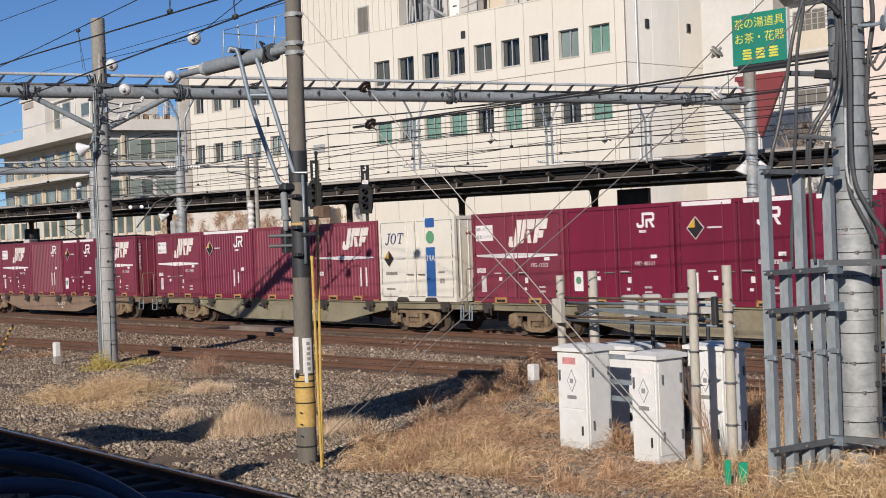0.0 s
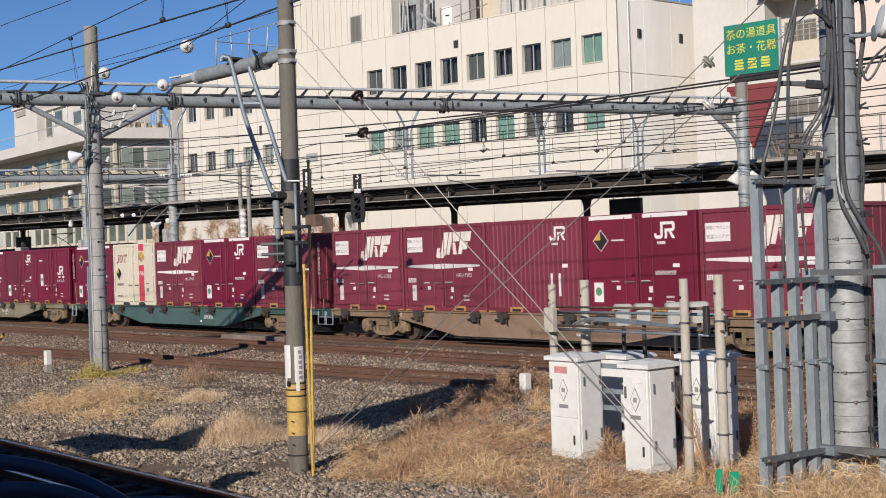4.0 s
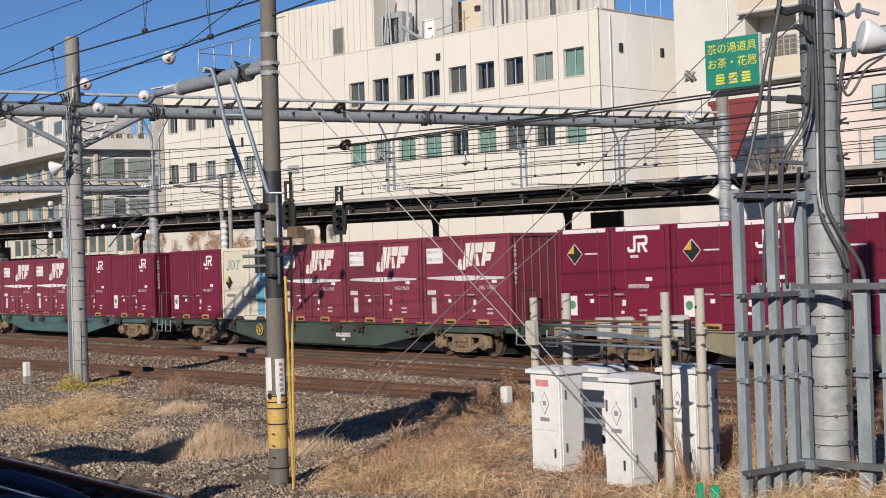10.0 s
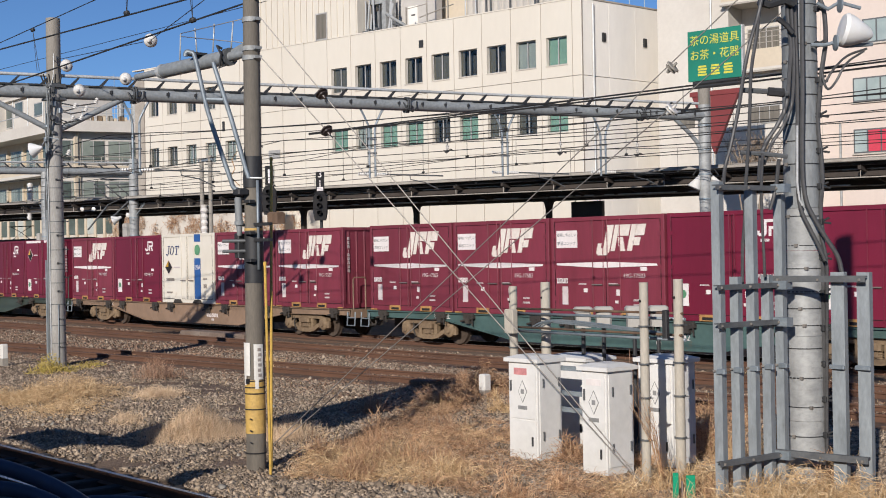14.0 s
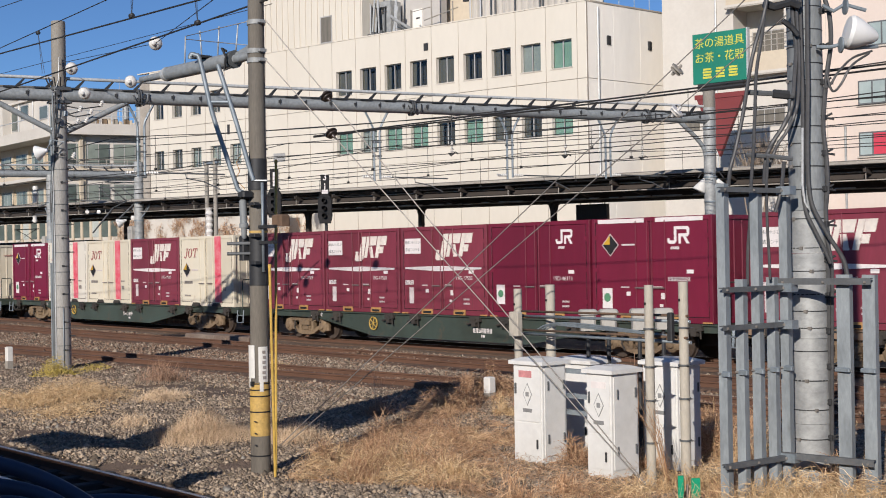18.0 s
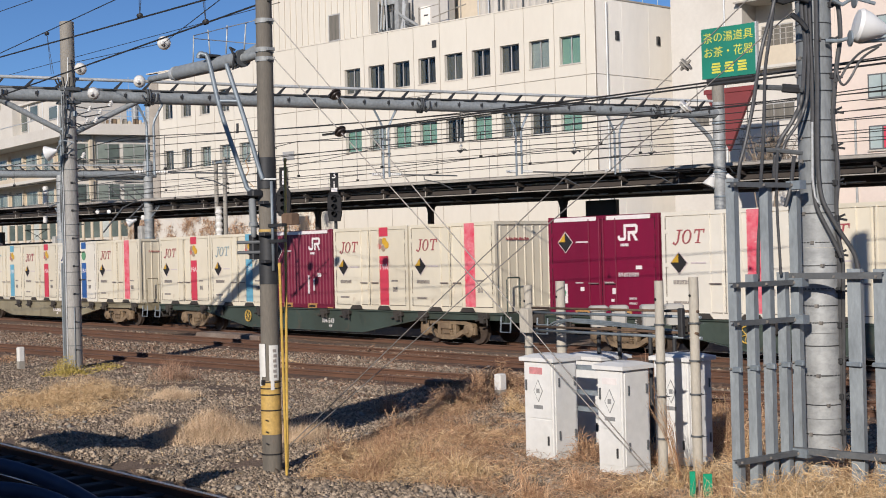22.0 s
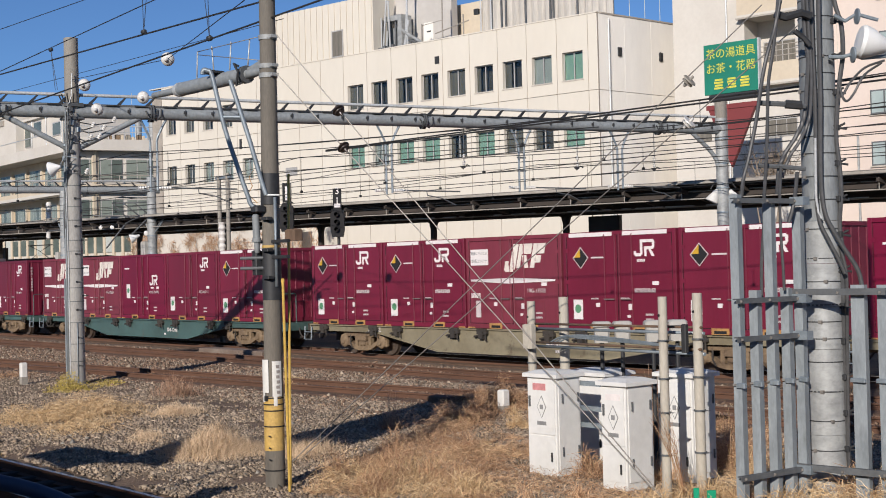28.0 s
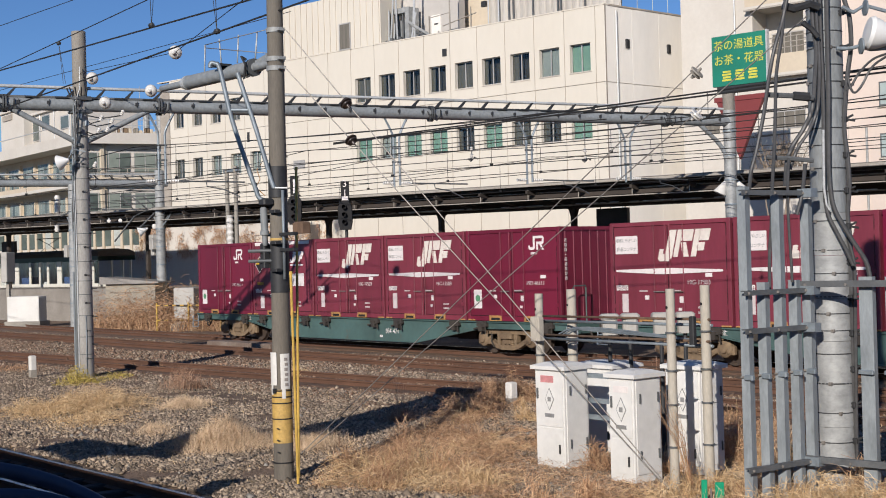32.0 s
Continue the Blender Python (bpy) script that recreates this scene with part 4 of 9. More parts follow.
def bogie_parts(b, x, y, front):
    """One cast side of a bogie: arched upper bar, sagging lower bar, columns, rounded axle boxes, coil springs."""
    up = [(-1.16, 0.50), (-1.10, 0.60), (-0.85, 0.66), (-0.45, 0.68), (0, 0.70), (0.45, 0.68), (0.85, 0.66), (1.10, 0.60), (1.16, 0.50), (0.98, 0.52), (0.72, 0.56), (0.30, 0.57), (-0.30, 0.57), (-0.72, 0.56), (-0.98, 0.52)]
    low = [(-0.92, 0.40), (-0.70, 0.30), (-0.44, 0.17), (-0.22, 0.13), (0.22, 0.13), (0.44, 0.17), (0.70, 0.30), (0.92, 0.40), (0.86, 0.48), (0.62, 0.40), (0.36, 0.26), (-0.36, 0.26), (-0.62, 0.40), (-0.86, 0.48)]
    for nm, poly, d in (("upper_bar", up, 0.085), ("lower_bar", low, 0.075)):
        part(nm, MB().prism([(x + a, z) for a, z in poly], y - d, y + d), "bogie", b)
    for s in (-0.34, 0.34):
        part("column", MB().chamfer(x + s - 0.06, y - 0.08, 0.22, x + s + 0.06, y + 0.08, 0.60, 0.015), "bogie", b)
    if front:
        part("bolster_end", MB().chamfer(x - 0.24, y - 0.16, 0.44, x + 0.24, y + 0.05, 0.60, 0.04), "bogie", b)
        for s in (-0.16, 0.0, 0.16):
            part("spring", MB().lathe((x + s, y - 0.02, 0.25), (0, 0, 1), [(0.024 * k, 0.075 if k % 2 else 0.055) for k in range(9)], 10), "bogie", b)
    for s in (-0.95, 0.95):
        part("axle_box", MB().lathe((x + s, y + 0.08, 0.42), (0, -1, 0), [(0, 0.21), (0.16, 0.21), (0.20, 0.17), (0.21, 0.12), (0.25, 0.10), (0.26, 0.0)], 16), "bogie", b, smooth=True)
        part("box_wing", MB().chamfer(x + s - 0.25, y - 0.07, 0.28, x + s + 0.25, y + 0.07, 0.50, 0.03), "bogie", b)
    if front:
        part("brake_rod", MB().path([(x - 0.62, y - 0.06, 0.62), (x - 0.58, y - 0.12, 0.36), (x - 0.50, y - 0.10, 0.20)], 0.025), "grime", b)


def make_wagon(paint, number, tmpl={}):
    w = thing("flat_wagon", {"wag_green": "blue-green fish-bellied container wagon on two bogies", "wag_dark": "dark green grimy container wagon on two bogies", "wag_grey": "olive-grey dusty container wagon on two bogies", "wag_tan": "brown dusty container wagon on two bogies"}[paint], "wagon", "wagons of the goods train")
    mid = (BODY0 + BODY1) / 2
    prof = [(BODY0, FLOOR_Z - 0.03), (BODY1, FLOOR_Z - 0.03), (BODY1, FLOOR_Z - 0.22), (mid + 6.1, FLOOR_Z - 0.24), (mid + 3.3, 0.24), (mid - 3.3, 0.24), (mid - 6.1, FLOOR_Z - 0.24), (BODY0, FLOOR_Z - 0.22)]
    for nm, y0, y1 in (("side_sill", 0.10, 0.13), ("side_sill", 2.32, 2.35)):
        part(nm, MB().prism(prof, y0, y1), paint, w)
    part("sill_flange", MB().box(BODY0, 0.04, FLOOR_Z - 0.055, BODY1, 0.16, FLOOR_Z - 0.012).prism([(mid + 6.1, FLOOR_Z - 0.26), (mid + 3.3, 0.22), (mid - 3.3, 0.22), (mid - 6.1, FLOOR_Z - 0.26), (mid - 6.1, FLOOR_Z - 0.235), (mid - 3.3, 0.245), (mid + 3.3, 0.245), (mid + 6.1, FLOOR_Z - 0.235)], 0.05, 0.17), paint, w)
    part("deck", MB().box(BODY0, 0.16, FLOOR_Z - 0.12, BODY1, 2.29, FLOOR_Z - 0.02), "grime", w)
    part("centre_beam", MB().box(BODY0 + 0.2, 0.95, 0.35, BODY1 - 0.2, 1.5, FLOOR_Z - 0.12), "grime", w)
    for x in (mid - 7.1, mid + 7.1):
        b = part("bogie", MB().box(x - 0.35, 0.3, 0.45, x + 0.35, 2.15, 0.72).box(x - 0.16, 0.2, 0.30, x + 0.16, 2.25, 0.5), "bogie", w, "dusty two-axle bogie")
        for y in (0.30, 2.15):
            bogie_parts(b, x, y, y < 1)
        for s in (-0.95, 0.95):
            ws = MB()
            for y in (0.58, 1.73):
                ws.lathe((0, y, 0), (0, 1, 0), [(0, 0.30), (0.0, 0.41), (0.10, 0.41), (0.10, 0.44), (0.14, 0.43), (0.14, 0.30)], 20)
                for k in range(5):
                    a = 2 * math.pi * k / 5
                    ws.box(-0.02, y - 0.012, 0.12, 0.02, y + 0.002, 0.28) if k == 0 else None
            ws.tube((0, 0.22, 0), (0, 2.23, 0), 0.075, n=10)
            wheel = part("wheelset", ws, "wheel", b, "steel wheelset", pose(x + s, 0, 0.41), smooth=True)
            WHEELS.append((wheel, x + s))
    for x in [i * PITCH + k for i in range(5) for k in (0.55, CL - 0.55)]:
        lk = MB()
        lk.box(x - 0.2, 0.0, FLOOR_Z - 0.17, x + 0.2, 0.11, FLOOR_Z - 0.02).box(x - 0.10, -0.03, FLOOR_Z - 0.30, x + 0.06, 0.09, FLOOR_Z - 0.1).tube((x - 0.3, 0.0, FLOOR_Z - 0.24), (x + 0.24, 0.0, FLOOR_Z - 0.14), 0.03, n=6).tube((x + 0.16, 0.0, FLOOR_Z - 0.05), (x + 0.18, 0.0, FLOOR_Z - 0.36), 0.022, n=6)
        part("load_lock", lk, "grime", w, "greasy container lock")
    for x, sg in ((BODY0, -1), (BODY1, 1)):
        part("end_sill", MB().box(x - 0.06, 0.1, FLOOR_Z - 0.30, x + 0.06, 2.35, FLOOR_Z - 0.03), paint, w)
        cp = part("coupler", MB().box(min(x, x + sg * 0.45), 1.10, 0.62, max(x, x + sg * 0.45), 1.34, 0.86).chamfer(min(x + sg * 0.30, x + sg * 0.5), 1.02, 0.58, max(x + sg * 0.30, x + sg * 0.5), 1.42, 0.9, 0.05), "grime", w, "knuckle coupler")
        part("hose", MB().path([(x + sg * 0.05, 0.75, 0.72), (x + sg * 0.16, 0.72, 0.55), (x + sg * 0.28, 0.72, 0.42), (x + sg * 0.45, 0.75, 0.44), (x + sg * 0.52, 0.78, 0.55)], 0.028), "grime", w)
        st = MB()
        st.path([(x - sg * 0.10, 0.05, FLOOR_Z - 0.1), (x - sg * 0.10, 0.02, 0.42), (x + sg * 0.28, 0.02, 0.42), (x + sg * 0.28, 0.05, FLOOR_Z - 0.1)], 0.022)
        st.tube((x - sg * 0.10, 0.02, 0.66), (x + sg * 0.28, 0.02, 0.66), 0.018, n=6)
        part("step", st, "galv", w, "pale foot step")
        if sg > 0:
            hr = MB()
            hr.path([(x + 0.02, 0.18, FLOOR_Z - 0.03), (x + 0.02, 0.18, FLOOR_Z + 0.90), (x + 0.05, 0.20, FLOOR_Z + 0.95), (x + 0.05, 0.62, FLOOR_Z + 0.95), (x + 0.02, 0.66, FLOOR_Z + 0.90), (x + 0.02, 0.66, FLOOR_Z - 0.03)], 0.02)
            part("handrail", hr, paint, w)
    if paint == "wag_dark":
        rim = [(mid - 3.3 + 0.19 * math.cos(a * 0.3927), 0.05, 0.60 + 0.19 * math.sin(a * 0.3927)) for a in range(17)]
        wheel_b = part("handbrake_wheel", MB().path(rim, 0.018, 6), "yellow_rod", w, "yellow handbrake wheel")
        for a in (0.3, 1.35, 2.4):
            part("spoke", MB().tube((mid - 3.3 - 0.19 * math.cos(a), 0.05, 0.60 - 0.19 * math.sin(a)), (mid - 3.3 + 0.19 * math.cos(a), 0.05, 0.60 + 0.19 * math.sin(a)), 0.012, n=6), "yellow_rod", wheel_b)
    part("slot_hole", MB().box(mid - 2.75, 0.094, 0.60, mid - 2.35, 0.1, 0.70), "black_mark", w)
    brk = MB()
    brk.box(mid - 5.9, 0.5, 0.40, mid - 5.2, 1.0, 0.72).tube((mid - 4.8, 0.9, 0.5), (mid - 3.8, 0.9, 0.5), 0.17, n=12).box(mid + 4.6, 0.6, 0.35, mid + 5.4, 1.1, 0.7)
    part("brake_gear", brk, "grime", w)
    if number:
        lettering("number", number, 0.21, "white_mark", w, pose(mid + (2.1 if paint == "wag_green" else 1.4), 0.096, 0.53, 90))
    else:
        part("number_bar", figures(MB(), mid + 1.15, 0.46, 7, 0.13, 0.4, 0.096), "white_mark", w)
    part("print_bar", MB().box(mid + 1.48, 0.094, 0.34, mid + 1.52, 0.1, 0.41).box(mid + 1.55, 0.094, 0.34, mid + 1.62, 0.1, 0.41), "white_mark", w)
    lettering("notice", "突放禁止", 0.17, "white_mark", w, pose(mid - 6.3, 0.096, 0.80, 90))
    return w


WHEELS, TRAIN = [], []
stock = {}
for k, (load, pt, num) in enumerate(zip(LOADS, WAGON_PAINT, NUMBERS)):
    TRAIN.append((make_wagon("wag_" + pt, num), k * WAGON + AHEAD[k], -1.225 + TRAIN_Y, 0.0))
    for i, kind in enumerate(load):
        if kind not in stock:
            stock[kind] = c = container(kind)
        else:
            c = copy_thing(stock[kind], Matrix())
        TRAIN.append((c, k * WAGON + AHEAD[k] + i * PITCH, FACE_Y, FLOOR_Z))


# ---- poles, portal beams, wires ----
def strut(name, p0, p1, r, material, parent, label="", n=10, r1=None):
    return part(name, MB().tube(p0, p1, r, r1, n), material, parent, label, smooth=True)


def band(parent, x, y, z, r, h=0.06, material="galv"):
    b = part("band", MB().lathe((x, y, z), (0, 0, 1), [(0, r), (0, r + 0.014), (h, r + 0.014), (h, r)], 16), material, parent, smooth=True)
    part("bolt", MB().box(x + r, y - 0.05, z + 0.01, x + r + 0.06, y + 0.05, z + h - 0.01), material, b)
    return b


def disc_insulator(name, p, axis, r, material, label):
    """Sheds of a strain insulator along axis, centred on p."""
    axis = Vector(axis).normalized()
    prof = [(-r * 0.9, r * 0.18), (-r * 0.35, r * 0.22), (-r * 0.30, r * 0.95), (-r * 0.12, r), (0.0, r * 0.55), (r * 0.10, r * 0.55), (r * 0.16, r * 0.85), (r * 0.3, r * 0.8), (r * 0.4, r * 0.3), (r * 0.9, r * 0.16)]
    return solid(name, MB().lathe(p, axis, prof, 14), material, label, "insulator", "line insulators", smooth=True)


# pole of clad steel and concrete at the left, with the long beam across the tracks
LX, LY = -32.1, 14.7
pole_l = thing("portal_pole", "weathered grey portal pole with step bolts and cables", "pole", at=pose(LX, LY, 0))
strut("shaft", (0, 0, -0.2), (0, 0, 3.6), 0.205, "pole_grey", pole_l, n=18, r1=0.195)
strut("mid_shaft", (0, 0, 3.6), (0, 0, 7.0), 0.19, "pole_grey", pole_l, "", 18, 0.185)
strut("top_shaft", (0, 0, 6.6), (0, 0, 8.85), 0.185, "concrete_pole", pole_l, "bare concrete upper shaft", 16, 0.18)
part("cable_duct", MB().box(-0.26, -0.20, -0.1, -0.19, -0.10, 2.6), "galv_post", pole_l)
for x, y, z1, r in ((-0.20, -0.13, 6.4, 0.026), (-0.13, -0.18, 6.7, 0.022), (0.02, -0.20, 2.9, 0.018), (0.20, -0.07, 1.45, 0.014)):
    strut("conduit", (x, y, -0.1), (x, y, z1), r, "galv_post", pole_l, n=8)
rnd = random.Random(11)
for k in range(17):
    z = 0.35 + 0.36 * k
    sd = 1 if k % 2 else -1
    q = Vector((0.14 if sd > 0 else 0.17, 0.13 if sd > 0 else -0.05, z))
    part("step_bolt", MB().tube(q, q + Vector((0.10, 0.10, 0.0)), 0.014, n=6).box(q.x - 0.03, q.y - 0.03, z - 0.025, q.x + 0.03, q.y + 0.03, z + 0.025), "dark_metal", pole_l)
for z in (0.45, 0.9, 1.45, 2.0, 2.35, 2.85, 3.3, 3.58, 4.1, 4.45, 5.0, 5.3):
    r = 0.205 - 0.003 * z
    part("strap", MB().lathe((0, 0, z), (0, 0, 1), [(0, r - 0.01), (0, r + 0.007), (0.016, r + 0.007), (0.016, r - 0.01)], 18), "galv_dark", pole_l, smooth=True)

# fittings crowded round the head of the left pole
for k in range(10):
    z = 5.3 + 0.18 * k
    a = rnd.uniform(-2.2, 0.4)
    part("fitting", MB().chamfer(0.22 * math.cos(a) - 0.06, 0.22 * math.sin(a) - 0.05, z, 0.22 * math.cos(a) + 0.06, 0.22 * math.sin(a) + 0.05, z + rnd.uniform(0.06, 0.18), 0.015), rnd.choice(("dark_metal", "galv_dark", "galv")), pole_l)
for k in range(7):
    x = rnd.uniform(-0.25, 0.45)
    part("jumper", MB().bend([(x, -0.22, 7.0), (x + 0.12, -0.27, 6.5 + 0.05 * k), (0.14, -0.24, 6.0 - 0.1 * k), (0.05 - 0.04 * k, -0.21, 5.5 - 0.2 * k), (0.0 - 0.03 * k, -0.20, 4.9 - 0.25 * k)], 0.013), "cable" if k % 3 else "galv_post", pole_l, smooth=True)
for x, y, z in ((0.42, 0.35, 6.50), (0.62, 0.55, 6.42), (0.35, 0.30, 6.18), (0.80, 0.75, 6.62), (0.55, 0.45, 6.20), (0.30, 0.20, 5.30)):
    part("pin_insulator", MB().lathe((x, y, z), (0.4, 0.2, 0.8), [(0, 0.02), (0.02, 0.06), (0.05, 0.03), (0.07, 0.06), (0.10, 0.03), (0.12, 0.055), (0.16, 0.02)], 10), "porcelain", pole_l, smooth=True)
    part("insulator_arm", MB().path([(0.1, 0.05, z + 0.05), (x * 0.6, y * 0.5, z - 0.06), (x, y, z)], 0.016), "dark_metal", pole_l)
HL = Vector((-31.863, 14.097, 5.433)) - Vector((LX, LY, 0))
part("loudspeaker", MB().lathe(HL, (-0.72, -0.62, -0.25), [(-0.16, 0.03), (-0.12, 0.05), (0.10, 0.19), (0.13, 0.20), (0.13, 0.18), (0.06, 0.12)], 18), "plain_white", pole_l, "white horn loudspeaker", smooth=True)
part("speaker_arm", MB().path([(HL.x + 0.08, HL.y + 0.08, HL.z + 0.04), (HL.x + 0.20, HL.y + 0.20, HL.z + 0.30), (HL.x + 0.38, HL.y + 0.42, HL.z + 0.24), (-0.05, -0.15, HL.z + 0.10)], 0.016), "galv_post", pole_l)

for z0, z1, x0, x1 in ((7.05, 7.15, -0.27, 0.25), (6.72, 6.79, -0.24, 0.24)):
    part("beam_clamp", MB().chamfer(x0, -0.25, z0, x1, 0.25, z1, 0.03), "galv_dark", pole_l, "dark beam clamp")
for k in range(6):
    a = -2.3 + 0.5 * k
    q = Vector((0.24 * math.cos(a), 0.24 * math.sin(a), 7.15))
    part("tie_bolt", MB().tube(q, q + Vector((0.10 * math.cos(a), 0.10 * math.sin(a), 0.22)), 0.02, n=6), "dark_metal", pole_l)
part("earth_wire", MB().path([(0.25, -0.10, 7.9), (0.32, -0.16, 7.3), (0.14, -0.24, 6.85), (0.10, -0.22, 6.2), (0.02, -0.22, 5.2), (0.06, -0.21, 3.0), (0.05, -0.21, 0.1)], 0.013), "white_pipe", pole_l, smooth=True)
BEAM_Z = 6.94
RX, RY = -26.64, 34.64
beam_way = Vector((RX - LX, RY - LY, 0))
BEAM_LEN = beam_way.length
beam_yaw = math.degrees(math.atan2(beam_way.y, beam_way.x))


def portal_beam(length, left, at, label, joints=()):
    """A tube beam with a pale conduit on brackets above it, clamps and insulated hangers. x along the beam."""
    b = thing("portal_beam", label, "beam", at=at)
    strut("tube", (-left, 0, 0), (length, 0, 0), 0.17, "beam", b, n=18)
    strut("conduit", (-left, 0.05, 0.46), (length + 0.2, 0.05, 0.40), 0.045, "white_pipe", b)
    k = int((length + left) / 0.75)
    for i in range(k):
        x = -left + 0.4 + i * 0.75
        part("bracket", MB().prism([(x - 0.34, 0.165), (x - 0.02, 0.19), (x + 0.20, 0.40), (x + 0.26, 0.40), (x + 0.10, 0.20), (x + 0.06, 0.150), (x - 0.34, 0.130)], -0.05, 0.03).box(x - 0.30, -0.16, 0.150, x + 0.02, 0.10, 0.185), "dark_metal", b)
        part("clip", MB().chamfer(x + 0.24, -0.195, -0.01, x + 0.32, -0.15, 0.07, 0.012).tube((x + 0.28, -0.185, -0.05), (x + 0.30, -0.185, 0.10), 0.012, n=6), "dark_metal", b)
    for x in joints:
        j = part("joint_flange", MB().lathe((x - 0.05, 0, 0), (1, 0, 0), [(0, 0.17), (0, 0.235), (0.035, 0.235), (0.035, 0.19), (0.065, 0.19), (0.065, 0.235), (0.10, 0.235), (0.10, 0.17)], 18), "galv_dark", b, "bolted pipe joint")
        for q in range(8):
            a = q * math.pi / 4 + 0.2
            part("bolt", MB().tube((x - 0.09, 0.21 * math.cos(a), 0.21 * math.sin(a)), (x + 0.09, 0.21 * math.cos(a), 0.21 * math.sin(a)), 0.018, n=6), "dark_metal", j)
        part("joint_loop", MB().path([(x - 0.18, -0.19, 0.05), (x - 0.12, -0.26, -0.14), (x + 0.08, -0.27, -0.22), (x + 0.22, -0.22, -0.10), (x + 0.24, -0.19, 0.10)], 0.02), "dark_metal", j)
    part("top_cable", MB().tube((-left, -0.02, 0.185), (length, -0.02, 0.185), 0.025, n=6).tube((-left, -0.09, 0.165), (length, -0.09, 0.165), 0.018, n=6), "cable", b, "dark cables lying along the beam", smooth=True)
    return b


beam = portal_beam(BEAM_LEN, 7.5, pose(LX, LY, BEAM_Z, 0, 0, beam_yaw), "grey tubular portal beam across the tracks", (-1.9, 2.05, 10.0, 18.2))
for s in (-1, 1):
    strut("brace", (s * 0.15, 0, -0.95), (s * 1.75, 0, -0.12), 0.075, "beam", beam, "slanting brace")
part("brace", MB().bend([(BEAM_LEN - 0.15, 0, -1.25), (BEAM_LEN - 0.25, 0, -0.95), (BEAM_LEN - 0.55, 0, -0.62), (BEAM_LEN - 1.15, 0, -0.14)], 0.07, 10), "beam", beam, "bent brace", smooth=True)
for x, drop in ((2.1, 2.1), (8.89, 2.15), (13.24, 2.05), (16.75, 2.0)):
    h = part("hanger", MB().tube((x - 0.09, 0, -0.75), (x - 0.09, 0, -drop), 0.034, n=8), "galv", beam, "forked hanger for the contact line")
    part("hanger_leg", MB().tube((x + 0.09, 0, -0.75), (x + 0.09, 0, -drop + 0.05), 0.034, n=8), "galv", h)
    for s in (-1, 1):
        part("fork", MB().path([(x + s * 0.09, 0, -0.76), (x + s * 0.12, 0, -0.60), (x + s * 0.24, 0, -0.35), (x + s * 0.36, 0, -0.13)], 0.034), "galv", h)
    for z in (-1.05, -1.45):
        part("tie", MB().box(x - 0.14, -0.03, z, x + 0.14, 0.03, z + 0.05), "galv_dark", h)
    z = -drop + 0.12
    part("arm", MB().tube((x + 0.3, 0.0, z), (x + 2.3, 0.1, z - 0.02), 0.022, n=6), "galv_dark", h)
    part("steady_arm", MB().path([(x + 1.2, 0.05, z - 0.02), (x + 1.22, 0.05, z - 0.14), (x + 1.7, 0.08, z - 0.22), (x + 2.15, 0.1, z - 0.42)], 0.016), "galv_dark", h)
    for s in (-1, 1):
        part("arm_insulator", MB().lathe((x + s * 0.12, 0, z), (s, 0, 0), [(0.035 * k, 0.05 if k % 2 else 0.032) for k in range(10)], 10), "porcelain", h, smooth=True)
for x in (5.4, 11.3, 15.2, 18.04):
    dr = part("dropper", MB().tube((x, 0, -0.16), (x, 0, -1.3), 0.013, n=6), "galv_dark", beam, "feeder dropper with clamps")
    for z in (-0.95, -1.15):
        part("dropper_insulator", MB().lathe((x, 0, z), (0, 0, -1), [(0, 0.02), (0.03, 0.055), (0.06, 0.025), (0.09, 0.055), (0.13, 0.02)], 10), "porcelain", dr, smooth=True)
    part("clamp", MB().chamfer(x - 0.09, -0.03, -1.35, x + 0.05, 0.03, -1.29, 0.015).path([(x - 0.12, 0, -1.30), (x - 0.02, 0.02, -1.38), (x + 0.10, 0, -1.26), (x + 0.20, 0, -1.31)], 0.02), "dark_metal", dr)

pole_r = thing("portal_pole", "grey steel portal pole with white lamps behind the train", "pole", at=pose(RX, RY, 0))
strut("shaft", (0, 0, -0.2), (0, 0, 7.3), 0.205, "galv_pole", pole_r, n=16, r1=0.19)
strut("top_shaft", (0, 0, 7.0), (0, 0, 7.85), 0.19, "concrete_pole", pole_r, "", 16)
for k in range(8):
    band(pole_r, 0, 0, 1.0 + 0.8 * k, 0.20, 0.05)
for sx, sy, tilt in ((-0.24, -0.29, -0.35), (0.27, 0.32, 0.35)):
    lampm = part("lamp_shade", MB().lathe((sx, sy, 4.58), (-tilt, -tilt, 1), [(0, 0.21), (0.03, 0.22), (0.36, 0.08), (0.44, 0.05)], 16), "white_stub", pole_r, "white conical lamp shade", smooth=True)
    part("lamp_arm", MB().path([(0, 0, 5.15), (sx * 0.7, sy * 0.7, 5.2), (sx * 1.05, sy * 1.05, 5.0)], 0.022), "dark_metal", lampm)

